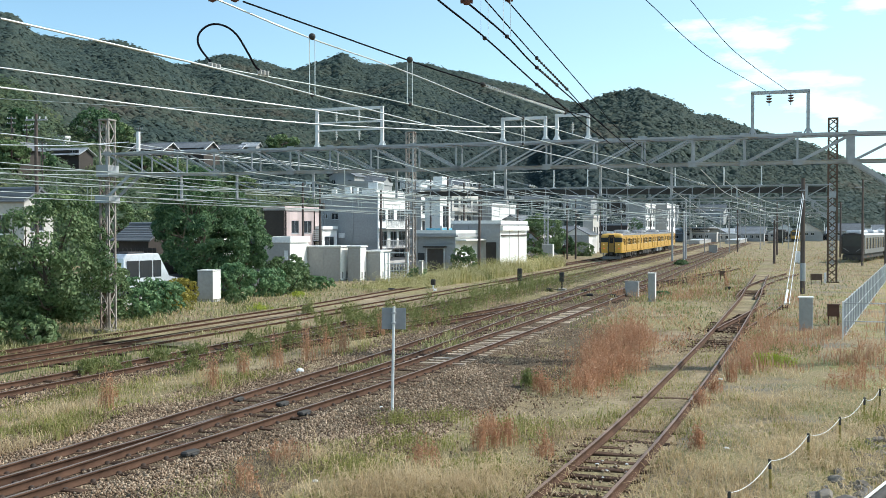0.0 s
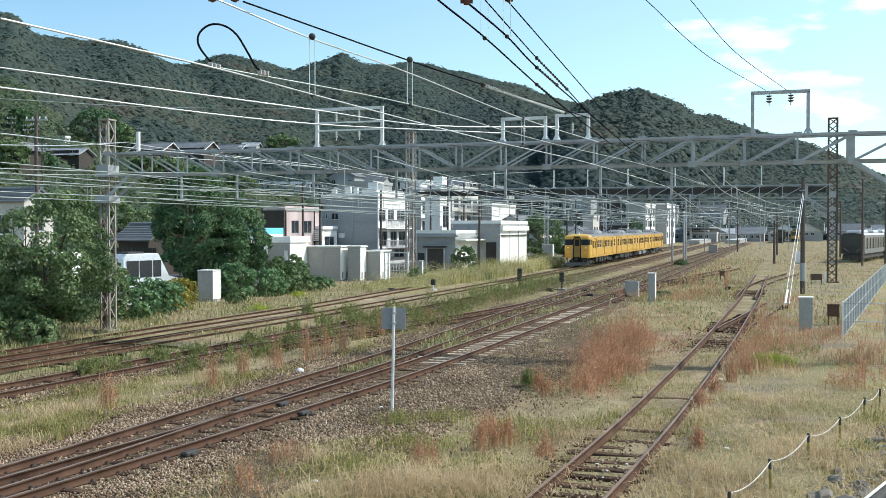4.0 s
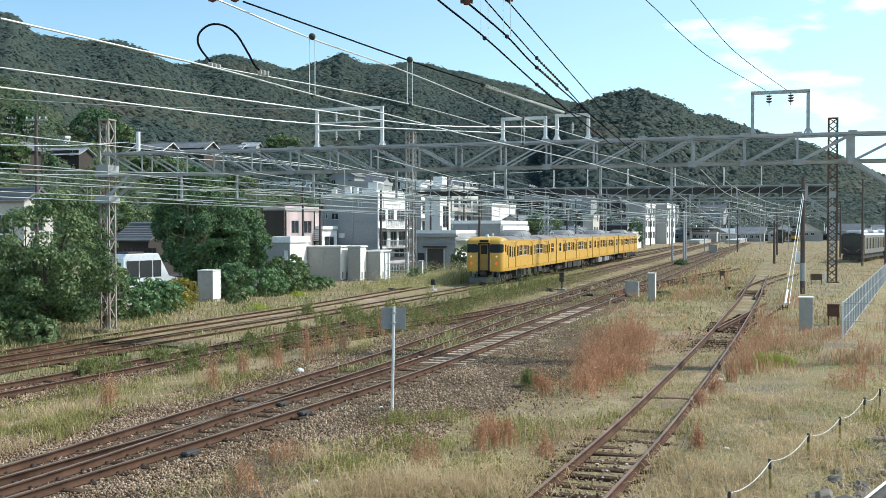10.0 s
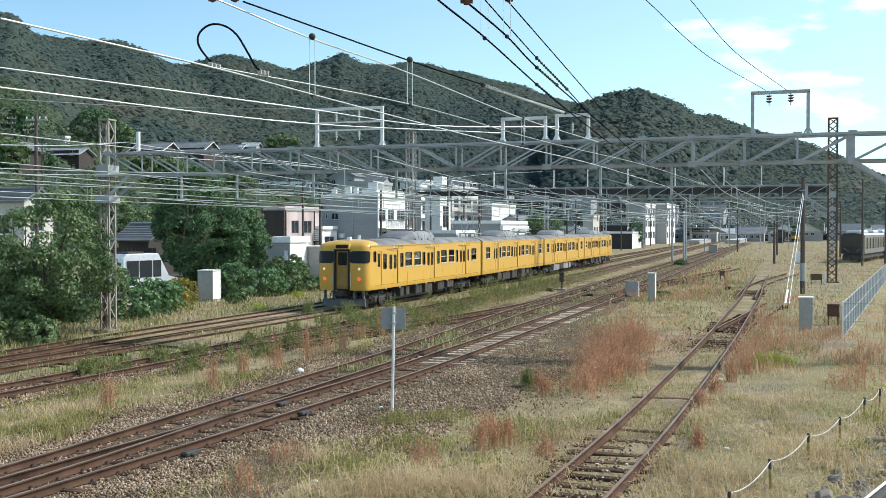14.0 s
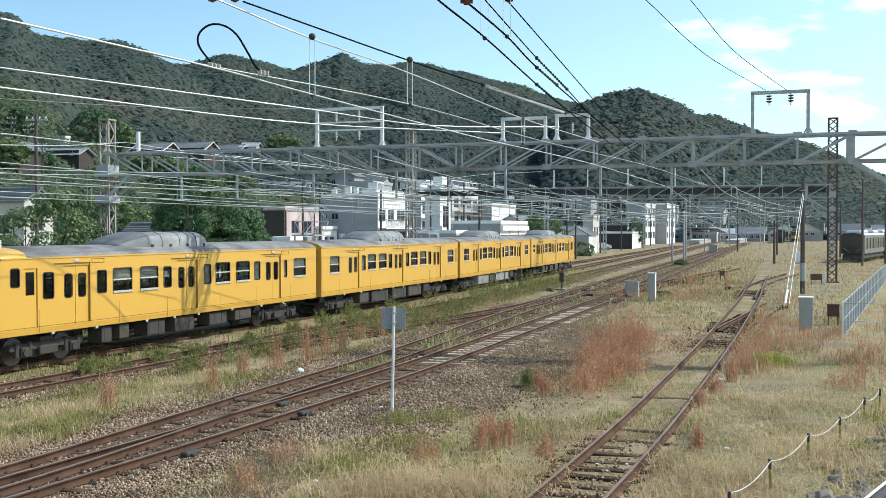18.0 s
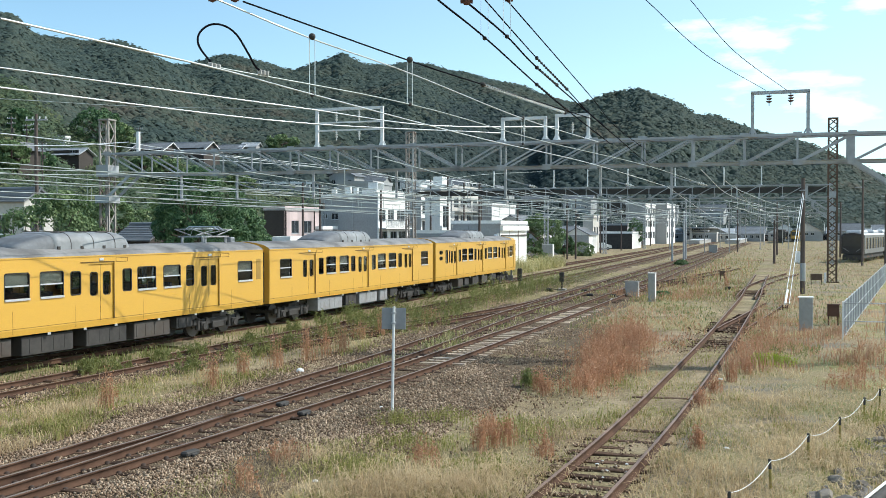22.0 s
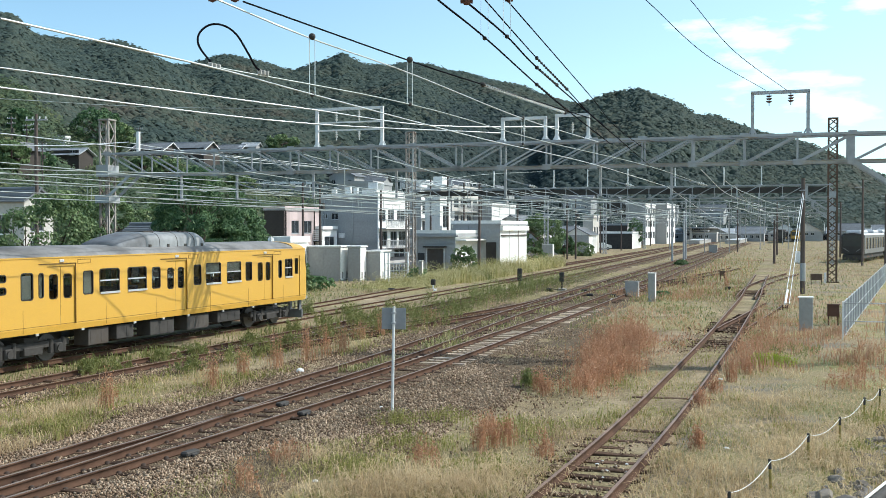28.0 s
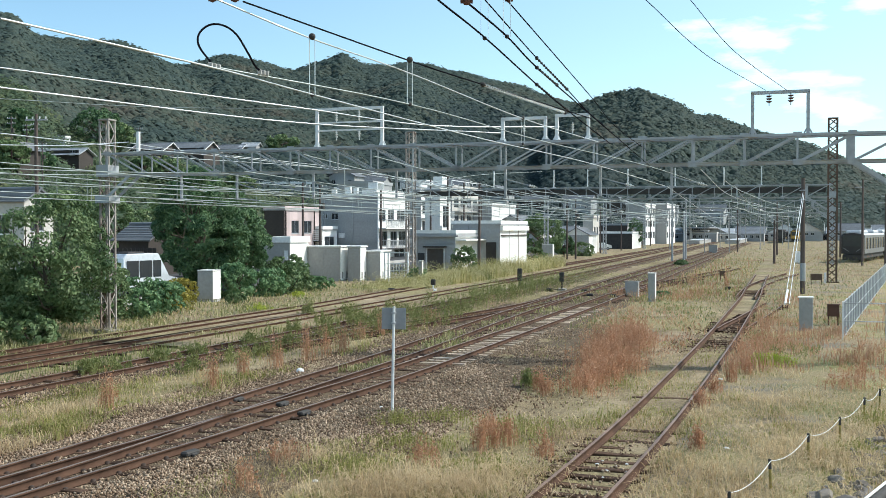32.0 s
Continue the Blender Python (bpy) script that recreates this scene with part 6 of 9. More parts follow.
    for y0, y1, zz in balconies:
        bm = bmesh.new()
        box(bm, 0.0, 1.1, y0, y1, zz - 0.12, zz)
        b = part("balcony", bm, side_mat, base)
        bm = bmesh.new()
        for a in ((1.02, 1.08, y0, y1), (0.0, 1.08, y0, y0 + 0.06), (0.0, 1.08, y1 - 0.06, y1)):
            box(bm, *a, zz + 0.95, zz + 1.02)
        k = 0.15
        while y0 + k < y1:
            box(bm, 1.03, 1.06, y0 + k, y0 + k + 0.03, zz, zz + 0.95)
            k += 0.22
        part("railing", bm, STEEL, b, kind="stuff")
    for nm, mat, args in extras:
        bm = bmesh.new()
        for a in args:
            box(bm, *a)
        part(nm, bm, mat, base)
    return base


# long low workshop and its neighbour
building((1.21, 100.0), 4.1, 9.9, 3.75, PLASTER_G, CUBWHITE, "low workshop, front grey for shade, end wall white for sun", roof_mat=PLASTER_G,
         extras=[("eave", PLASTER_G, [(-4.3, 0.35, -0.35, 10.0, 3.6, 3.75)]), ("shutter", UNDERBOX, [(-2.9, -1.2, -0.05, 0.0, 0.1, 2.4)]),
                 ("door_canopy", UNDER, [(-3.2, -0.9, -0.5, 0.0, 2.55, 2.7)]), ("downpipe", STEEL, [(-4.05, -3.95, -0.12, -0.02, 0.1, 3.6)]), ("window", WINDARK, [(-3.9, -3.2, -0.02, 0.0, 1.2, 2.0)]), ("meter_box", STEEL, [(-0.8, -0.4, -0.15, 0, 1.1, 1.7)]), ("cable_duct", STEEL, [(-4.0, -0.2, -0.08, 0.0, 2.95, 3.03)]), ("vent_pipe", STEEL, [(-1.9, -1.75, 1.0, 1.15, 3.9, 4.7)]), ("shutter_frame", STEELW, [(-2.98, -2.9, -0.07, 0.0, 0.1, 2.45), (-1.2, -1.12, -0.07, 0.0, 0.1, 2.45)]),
                 # white slab stands for the sunlit edge of the eave
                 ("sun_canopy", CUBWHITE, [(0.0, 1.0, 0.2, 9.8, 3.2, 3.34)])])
building((5.90, 106.0), 5.2, 11.2, 4.75, PLASTER_G, CUBWHITE, "concrete shed, front grey for shade, side white for sun", roof_mat=PLASTER_G,
         # shadow_band: a dark strip stands in for shade under the fascia
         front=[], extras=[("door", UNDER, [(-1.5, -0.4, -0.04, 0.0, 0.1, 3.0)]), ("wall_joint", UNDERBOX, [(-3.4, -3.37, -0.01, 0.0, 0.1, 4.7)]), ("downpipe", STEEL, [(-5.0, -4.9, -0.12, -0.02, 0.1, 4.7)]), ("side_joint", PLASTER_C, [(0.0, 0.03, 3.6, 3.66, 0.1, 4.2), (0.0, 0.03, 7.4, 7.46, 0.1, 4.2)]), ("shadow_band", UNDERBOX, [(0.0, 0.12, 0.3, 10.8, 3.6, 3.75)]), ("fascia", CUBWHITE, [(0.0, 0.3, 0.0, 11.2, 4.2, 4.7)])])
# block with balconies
building((-7.80, 122.0), 7.4, 10.2, 8.1, PLASTER_G, PLASTER_W, "three-storey block, front grey for shade, balcony side white for sun",
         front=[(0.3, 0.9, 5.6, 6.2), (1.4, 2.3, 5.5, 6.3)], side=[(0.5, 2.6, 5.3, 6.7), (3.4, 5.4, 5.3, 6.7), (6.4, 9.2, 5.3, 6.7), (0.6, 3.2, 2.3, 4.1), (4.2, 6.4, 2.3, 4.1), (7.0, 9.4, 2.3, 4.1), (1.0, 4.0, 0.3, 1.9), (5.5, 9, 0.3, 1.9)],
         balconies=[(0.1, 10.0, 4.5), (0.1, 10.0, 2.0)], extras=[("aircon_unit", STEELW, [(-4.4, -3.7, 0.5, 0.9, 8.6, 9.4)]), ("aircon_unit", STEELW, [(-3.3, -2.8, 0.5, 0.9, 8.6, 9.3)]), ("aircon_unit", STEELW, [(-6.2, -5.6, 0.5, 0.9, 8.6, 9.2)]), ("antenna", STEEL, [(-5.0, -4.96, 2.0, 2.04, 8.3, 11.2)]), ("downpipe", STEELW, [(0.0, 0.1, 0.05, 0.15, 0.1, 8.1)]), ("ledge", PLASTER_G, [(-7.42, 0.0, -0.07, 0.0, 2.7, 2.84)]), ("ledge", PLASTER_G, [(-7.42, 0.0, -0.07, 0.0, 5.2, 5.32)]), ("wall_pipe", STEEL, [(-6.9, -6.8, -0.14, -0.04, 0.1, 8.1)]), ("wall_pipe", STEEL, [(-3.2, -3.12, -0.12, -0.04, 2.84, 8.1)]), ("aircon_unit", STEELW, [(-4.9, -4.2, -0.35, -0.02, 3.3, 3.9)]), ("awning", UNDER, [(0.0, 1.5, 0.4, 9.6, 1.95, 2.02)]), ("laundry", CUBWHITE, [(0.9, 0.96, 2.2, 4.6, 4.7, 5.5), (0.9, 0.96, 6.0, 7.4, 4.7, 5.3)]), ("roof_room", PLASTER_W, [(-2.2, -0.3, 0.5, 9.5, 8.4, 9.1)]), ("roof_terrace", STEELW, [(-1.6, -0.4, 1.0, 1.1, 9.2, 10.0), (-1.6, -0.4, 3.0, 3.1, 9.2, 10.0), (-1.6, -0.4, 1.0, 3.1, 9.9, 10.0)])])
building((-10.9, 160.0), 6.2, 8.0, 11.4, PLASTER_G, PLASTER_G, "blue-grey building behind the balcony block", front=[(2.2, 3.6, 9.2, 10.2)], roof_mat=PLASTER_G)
# dark brown front colours its shaded face; garage opening is a dark panel
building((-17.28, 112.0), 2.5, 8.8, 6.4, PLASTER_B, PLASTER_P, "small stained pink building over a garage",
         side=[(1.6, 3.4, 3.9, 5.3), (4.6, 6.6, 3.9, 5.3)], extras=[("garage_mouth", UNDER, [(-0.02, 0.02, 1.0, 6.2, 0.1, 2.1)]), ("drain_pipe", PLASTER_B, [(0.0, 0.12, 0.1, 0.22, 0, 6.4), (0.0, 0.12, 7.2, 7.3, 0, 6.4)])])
building((-12.54, 84.0), 2.5, 3.4, 3.25, CUBGREY, CUBWHITE, "small white shed behind the bushes", roof_mat=CUBWHITE, extras=[("vent", STEELW, [(-0.5, -0.2, -0.03, 0, 1.8, 2.6)])])
building((-14.0, 119.0), 4.0, 4.0, 4.2, PLASTER_C, PLASTER_W, "white house annex with a flat roof", side=[(0.6, 3.3, 2.3, 3.5)], extras=[("porch", STEELW, [(0.0, 1.4, 0.0, 4.0, 2.0, 2.15)]), ("balcony_rail", STEELW, [(-4.0, 0.0, -0.6, -0.54, 3.0 + 0.22 * k, 3.1 + 0.22 * k) for k in range(6)]), ("balcony_slab", UNDER, [(-4.0, 0.0, -0.6, 0.0, 2.85, 2.98)]), ("step_ladder", STEEL, [(-3.9, -3.84, -0.5, -0.44, 0.1, 2.85), (-0.2, -0.14, -0.5, -0.44, 0.1, 2.85)])])
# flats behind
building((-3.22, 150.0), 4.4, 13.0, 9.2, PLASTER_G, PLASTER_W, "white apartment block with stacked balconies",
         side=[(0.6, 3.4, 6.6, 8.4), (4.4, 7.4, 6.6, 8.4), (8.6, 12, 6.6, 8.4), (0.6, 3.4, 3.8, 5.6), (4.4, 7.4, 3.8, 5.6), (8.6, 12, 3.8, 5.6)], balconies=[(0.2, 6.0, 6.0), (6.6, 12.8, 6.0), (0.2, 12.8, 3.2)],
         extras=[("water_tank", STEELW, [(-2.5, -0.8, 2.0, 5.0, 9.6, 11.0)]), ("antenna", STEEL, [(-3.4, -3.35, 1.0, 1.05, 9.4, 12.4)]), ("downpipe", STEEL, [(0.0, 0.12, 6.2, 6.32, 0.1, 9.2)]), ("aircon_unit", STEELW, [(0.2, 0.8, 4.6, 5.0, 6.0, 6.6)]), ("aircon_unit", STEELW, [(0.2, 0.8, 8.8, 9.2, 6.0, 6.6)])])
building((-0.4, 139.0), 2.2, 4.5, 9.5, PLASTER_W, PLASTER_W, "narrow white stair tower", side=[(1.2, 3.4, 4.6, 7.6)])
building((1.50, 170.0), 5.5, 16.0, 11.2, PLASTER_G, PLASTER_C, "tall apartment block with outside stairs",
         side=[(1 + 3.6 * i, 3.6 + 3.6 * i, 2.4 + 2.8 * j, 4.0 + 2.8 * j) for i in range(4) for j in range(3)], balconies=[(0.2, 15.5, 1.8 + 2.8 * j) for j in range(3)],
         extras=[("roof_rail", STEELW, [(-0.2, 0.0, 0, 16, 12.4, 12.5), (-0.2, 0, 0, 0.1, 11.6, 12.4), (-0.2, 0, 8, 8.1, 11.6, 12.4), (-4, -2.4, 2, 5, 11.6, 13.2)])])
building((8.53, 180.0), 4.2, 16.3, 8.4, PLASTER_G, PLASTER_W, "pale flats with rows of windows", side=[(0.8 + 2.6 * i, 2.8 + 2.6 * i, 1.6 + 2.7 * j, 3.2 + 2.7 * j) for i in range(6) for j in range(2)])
# right-hand houses
building((25.3, 178.0), 4.3, 8.0, 3.3, PLASTER_G, PLASTER_W, "house with a grey tiled roof", roof="gable_y", roof_mat=TILE, front=[(0.6, 1.8, 1.1, 2.2)])
building((27.8, 190.0), 1.9, 6.4, 6.4, PLASTER_C, PLASTER_C, "tall narrow cream house", side=[(1, 2.6, 3.4, 4.8), (3.6, 5.4, 3.4, 4.8)])
# closed front wall in near-black stands in for shade under the roof
building((41.5, 225.0), 7.4, 14.0, 3.3, UNDER, CUBWHITE, "white garage with a sheet roof, front darkened as its shaded opening", roof_mat=TILE_L)
building((15.2, 165.0), 9.0, 10.0, 4.0, PLASTER_G, PLASTER_C, "grey house under a dark tiled roof", roof="gable_y", roof_mat=TILE)
building((44.6, 248.0), 9.0, 10.0, 5.2, PLASTER_B, PLASTER_G, "wide dark house under a grey roof", roof="flat", roof_mat=TILE, front=[(1.0, 2.6, 1.2, 2.6), (4.0, 6.0, 1.2, 2.6)])
building((55.2, 280.0), 5.3, 22.0, 11.0, PLASTER_G, PLASTER_W, "slim white block of flats", side=[(1 + 5.2 * i, 4.6 + 5.2 * i, 1.8 + 3.2 * j, 3.6 + 3.2 * j) for i in range(4) for j in range(3)])
building((65.4, 300.0), 5.1, 23.0, 11.5, PLASTER_G, PLASTER_W, "slim white block of flats", side=[(1 + 5.2 * i, 4.6 + 5.2 * i, 1.8 + 3.2 * j, 3.6 + 3.2 * j) for i in range(4) for j in range(3)])
# houses by the leafy corner
building((-29.4, 72.0), 6.5, 3.0, 6.3, PLASTER_C, PLASTER_C, "grey-white house with a ribbed roof", roof="gable_x", roof_mat=TILE, front=[(3.9, 5.2, 4.0, 5.4)], side=[(0.6, 2.0, 4.2, 5.6), (0.6, 1.2, 1.6, 3.6)])
building((-22.0, 76.6), 2.6, 4.0, 3.5, PLASTER_B, PLASTER_B, "low wooden shed with a weathered tiled gable", roof="gable_x", roof_mat=TILE, over=0.45)
bm = bmesh.new()
box(bm, -4.5, 0.5, 0, 0.2, 0, 2.1)
box(bm, -4.6, 0.6, -0.05, 0.25, 2.1, 2.2)
single("garden_wall", bm, CONCRETE, pose(-20.9, 73.2, 0, 0, 0, YAW), "grey concrete garden wall by the road", "wall", kind="structure")
bm = bmesh.new()
for i in range(14):
    box(bm, -4.4 + 0.35 * i, -4.1 + 0.35 * i, 0.05, 0.1, 2.2, 3.0)
single("board_fence", bm, PLASTER_B, pose(-20.9, 73.2, 0, 0, 0, YAW), "brown board fence on the garden wall", "fence", kind="structure")

# hillside houses, seated on the slope


rs = random.Random(5)
for az, el, rf, w, d, h, rmat, wall in HILL_HOUSES:
    hx, hy, hz = on_hill(az, el)
    small = w < 4
    building((hx + w / 2, hy), w, d, h + 3, wall, wall, "small hut on the wooded slope" if small else "hillside house under a grey tiled roof" if rmat in (TILE, TILE_W) else "hillside house under a pale sheet roof", roof=rf, roof_mat=rmat,
             front=[] if small else [(0.8, 2.1, 3.9, 5.0), (w - 2.1, w - 0.9, 3.9, 5.0)], z=hz - 3, yaw=YAW + rs.uniform(-8, 8), over=0.6)
# grey retaining wall and its fence below the hillside houses
hx, hy, hz = on_hill(-0.155, 0.035)
rw = thing("retaining_wall", pose(hx, hy - 2, hz - 3, 0, 0, -6), "grey concrete retaining wall with a white fence", "wall", kind="structure")
bm = bmesh.new()
box(bm, -7, 7, 0, 0.4, 0, 4.6)
part("wall", bm, CONCRETE, rw)
for k in range(15):
    bm = bmesh.new()
    box(bm, -7 + k - 0.04, -7 + k + 0.04, 0.1, 0.18, 4.6, 5.7)
    box(bm, -7 + k + 0.04, -6.05 + k, 0.12, 0.16, 4.9, 5.5)
    part("fence_board", bm, STEELW if k % 4 else CONCRETE, rw)

# poles with street wiring


def utility_pole(x, y, z, h, arms=2, lamp=False, mat=POLEWOOD):
    p = thing("utility_pole", pose(x, y, z, 0, 0, YAW + 10), "slim utility pole with cross arms", "pole", "utility poles")
    bm = bmesh.new()
    bar(bm, (0, 0, -0.5), (0, 0, h), 0.15, 10, 0.10)
    part("shaft", bm, mat, p)
    for k in range(arms):
        bm = bmesh.new()
        zz = h - 0.4 - 0.8 * k
        box(bm, -0.8, 0.8, -0.05, 0.05, zz - 0.05, zz + 0.05)
        part("cross_arm", bm, STEEL, p)
        for xx in (-0.7, -0.25, 0.25, 0.7):
            bm = bmesh.new()
            bar(bm, (xx, 0, zz + 0.05), (xx, 0, zz + 0.22), 0.045, 8)
            part("insulator", bm, INSUL, p)
    if arms > 1:
        bm = bmesh.new()
        bar(bm, (0.3, 0, h - 2.8), (0.3, 0, h - 2.1), 0.22, 12)
        part("transformer", bm, UNDERBOX, p)
    return p


for x, y, h, a in ((-14.2, 104.0, 9.0, 1), (-13.0, 108.5, 9.2, 2), (-6.7, 111.0, 8.6, 0), (3.6, 101.5, 9.0, 1), (8.2, 113.0, 7.2, 0), (17.9, 148.0, 8.4, 1), (19.4, 150.0, 8.8, 2), (28.4, 185.0, 8.2, 1), (36.5, 210.0, 8.0, 1), (0.6, 128.0, 11.0, 2), (2.8, 137.0, 10.5, 2), (-1.6, 133.0, 10.8, 1), (5.6, 150.0, 11.0, 2), (46.0, 236.0, 8.5, 1), (53.0, 262.0, 8.5, 1)):
    utility_pole(x, y, 0, h, a)
for az, el, h in ((-0.397, 0.04, 11), (-0.390, 0.03, 9), (-0.42, 0.05, 10), (-0.295, 0.055, 10), (-0.405, 0.06, 8)):
    hx, hy, hz = on_hill(az, el)
    utility_pole(hx, hy, hz, h, 2)
utility_pole(-27.7, 70.0, 0, 12.2, 1)

# ---- road with its kerb behind the yard ----
ROAD = [((-43.5 + 0.322 * y) / 0.947, y) for y in np.arange(-700, 420, 20.0)]
v, f = ribbon(ROAD, 3.2, 0.9, 5.6, -0.04)
single("road", raw_mesh("road", v, f, ASPHALT), None, Matrix(), "narrow asphalt street on a low bank", "road", kind="structure")
for side in (-3.5, 3.5):
    v, f = ribbon(offset_line(ROAD, side), 0.1, 1.02, 0.13, 0.5)
    single("kerb", raw_mesh("kerb", v, f, CONCRETE), None, Matrix(), "grey concrete kerb of the street", "kerb", kind="structure")

# far roofs beyond the yard
rq = random.Random(21)
for i in range(36):
    az = 0.10 + 0.38 * (i + rq.random()) / 36
    y = float(foot_dist(np.float64(az))) - rq.uniform(4, 46)
    w, d, h = rq.uniform(5, 11), rq.uniform(6, 10), rq.uniform(1.8, 3.6)
    building((az * y, y), w, d, h, rq.choice([PLASTER_G, PLASTER_C, PLASTER_B, PLASTER_G]), rq.choice([PLASTER_W, PLASTER_C, PLASTER_G]), "distant town building with plain walls", roof=rq.choice(["flat", "gable_x", "gable_y"]), roof_mat=rq.choice([TILE, TILE_W]) if i % 3 else TILE_L, over=0.5,
             front=[(0.8 + 2.0 * k, 1.9 + 2.0 * k, h - 1.5, h - 0.5) for k in range(int((w - 1) / 2))])

# ---- trees and shrubs ----


def leaf_cloud(centres, spread, count, size, seed, aspect=0.5, droop=0.3):
    """Arrays of small leaf quads scattered round many twig centres."""
    rng = np.random.default_rng(seed)
    c = np.asarray(centres)[rng.integers(0, len(centres), count)]
    s = np.asarray(spread)
    p = c + rng.normal(0, 1, (count, 3)) * s
    a = rng.normal(0, 1, (count, 3))
    a[:, 2] -= droop
    a /= np.linalg.norm(a, axis=1)[:, None]
    b = np.cross(a, rng.normal(0, 1, (count, 3)))
    b /= np.linalg.norm(b, axis=1)[:, None]
    L = (size * rng.uniform(0.6, 1.3, count))[:, None]
    q = np.stack([p - a * L, p + b * L * aspect, p + a * L, p - b * L * aspect], 1)
    f = np.arange(count * 4).reshape(count, 4)
    return q.reshape(-1, 3), f


def crown_points(n, rx, ry, rz, cz, seed, lobes=9):
    """Centres of leafy tufts on the shell and inside of an uneven crown."""
    rng = np.random.default_rng(seed)
    lob = rng.normal(0, 1, (lobes, 3))
    lob /= np.linalg.norm(lob, axis=1)[:, None]
    lob[:, 2] *= 0.9
    d = rng.normal(0, 1, (n, 3))
    d /= np.linalg.norm(d, axis=1)[:, None]
    bump = 0.70 + 0.34 * np.max(np.clip(d @ lob.T, 0, 1) ** 5, axis=1)
    r = bump * rng.uniform(0.45, 1.0, n) ** 0.35
    return d * r[:, None] * np.array([rx, ry, rz]) + np.array([0, 0, cz])


def tufts(centres, middle, radius, count, size, seed, aspect=0.5, flat=0.75):
    """Leaves on the outer side of rounded tufts, facing outwards and up, so that each tuft has a lit and a shaded side."""
    rng = np.random.default_rng(seed)
    c = np.asarray(centres)
    k = rng.integers(0, len(c), count)
    out = c - np.asarray(middle)
    out /= np.linalg.norm(out, axis=1)[:, None] + 1e-6
    tr = radius * rng.uniform(0.6, 1.35, len(c))
    d = rng.normal(0, 1, (count, 3)) + out[k] * 0.9 + np.array([0, 0, 0.35])
    d /= np.linalg.norm(d, axis=1)[:, None]
    p = c[k] + d * (tr[k] * rng.uniform(0.45, 1.08, count) ** 0.6)[:, None] * np.array([1, 1, flat])
    nrm = d + rng.normal(0, 0.55, (count, 3))
    nrm /= np.linalg.norm(nrm, axis=1)[:, None]
    a = np.cross(nrm, rng.normal(0, 1, (count, 3)))
    a[:, 2] -= 0.25
    a /= np.linalg.norm(a, axis=1)[:, None]
    b = np.cross(nrm, a)
    b /= np.linalg.norm(b, axis=1)[:, None]
    L = (size * rng.uniform(0.6, 1.35, count))[:, None]
    q = np.stack([p - a * L, p + b * L * aspect, p + a * L, p - b * L * aspect], 1)
    return q.reshape(-1, 3), np.arange(count * 4).reshape(count, 4)


def tree(x, y, h, rx, ry, cz, rz, leafmat, label, seed, leaves, size, name="tree", category="tree", trunk=0.16, z=0.0, lobes=95, tuft=0.19):
    t = thing(name, pose(x, y, z, 0, 0, seed * 37), label, category, "trees of the yard edge")
    rng = random.Random(seed)
    bm = bmesh.new()
    top = Vector((rng.uniform(-.3, .3), rng.uniform(-.3, .3), cz))
    bar(bm, (0, 0, -0.2), top, trunk, 9, trunk * 0.45)
    for k in range(9):
        a = rng.uniform(0, 6.28)
        s = Vector((0, 0, cz * rng.uniform(0.3, 0.95)))
        e = Vector((math.cos(a) * rx * 0.75, math.sin(a) * ry * 0.75, min(h * 0.95, s.z + rz * rng.uniform(0.1, 0.8))))
        bar(bm, s, e, trunk * 0.4, 6, trunk * 0.1)
        for j in range(3):
            q = s.lerp(e, rng.uniform(0.4, 0.9))
            bar(bm, q, q + Vector((rng.uniform(-1, 1) * rx * 0.3, rng.uniform(-1, 1) * ry * 0.3, rng.uniform(0, 0.4) * rz)), trunk * 0.16, 5, trunk * 0.05)
    part("trunk", bm, BARK, t, "branching trunk")
    pts = crown_points(lobes, rx, ry, rz, cz, seed)
    pts[:, 2] = np.clip(pts[:, 2], 0.25, None)
    v, f = tufts(pts, (0, 0, cz * 0.8), (rx + ry + rz) / 3 * tuft, leaves, size, seed + 1)
    part("crown", raw_mesh("crown", v, f, leafmat), None, t, "loose crown of many leaves", kind="stuff")
    return t


tree(-15.5, 40.6, 6.2, 2.4, 2.0, 3.1, 3.2, LEAF_MID, "leafy green tree beside the mast", 1, 24000, 0.078, lobes=120, tuft=0.22)
tree(-17.6, 41.8, 4.0, 1.7, 1.8, 2.0, 1.9, LEAF_MID, "leafy green tree beside the track", 2, 15000, 0.078, lobes=100, tuft=0.24)
tree(-14.75, 44.6, 3.6, 1.2, 1.2, 1.9, 1.8, LEAF_MID, "slender young tree by the mast", 3, 5000, 0.075)
tree(-16.7, 70.5, 8.6, 4.4, 3.4, 4.6, 4.1, LEAF_DARK, "dense dark green tree", 4, 24000, 0.115, trunk=0.25, lobes=190, tuft=0.15)
tree(-14.6, 73.5, 6.6, 2.4, 2.4, 3.6, 3.0, LEAF_DARK, "dense dark green tree", 5, 12000, 0.12, trunk=0.2, lobes=120, tuft=0.17)
tree(-18.2, 74.0, 6.6, 2.4, 2.4, 3.8, 2.8, LEAF_DARK, "dark green tree behind the van", 6, 8000, 0.12, trunk=0.2)
tree(13.9, 146.0, 7.4, 3.7, 3.2, 3.8, 3.5, LEAF_MID, "broad green tree among the houses", 7, 9000, 0.16, trunk=0.25)
tree(18.8, 160.0, 3.8, 2.0, 2.0, 1.9, 1.8, LEAF_DARK, "round green tree by the grey house", 8, 6000, 0.15, trunk=0.2)
tree(44.2, 235.0, 7.2, 2.2, 2.0, 4.0, 3.4, LEAF_DARK, "narrow dark evergreen tree", 9, 5000, 0.15, trunk=0.2)
tree(-28.6, 88.0, 7.6, 2.6, 2.6, 4.2, 3.6, LEAF_MID, "light green tree behind the mast", 41, 8000, 0.15, trunk=0.2)
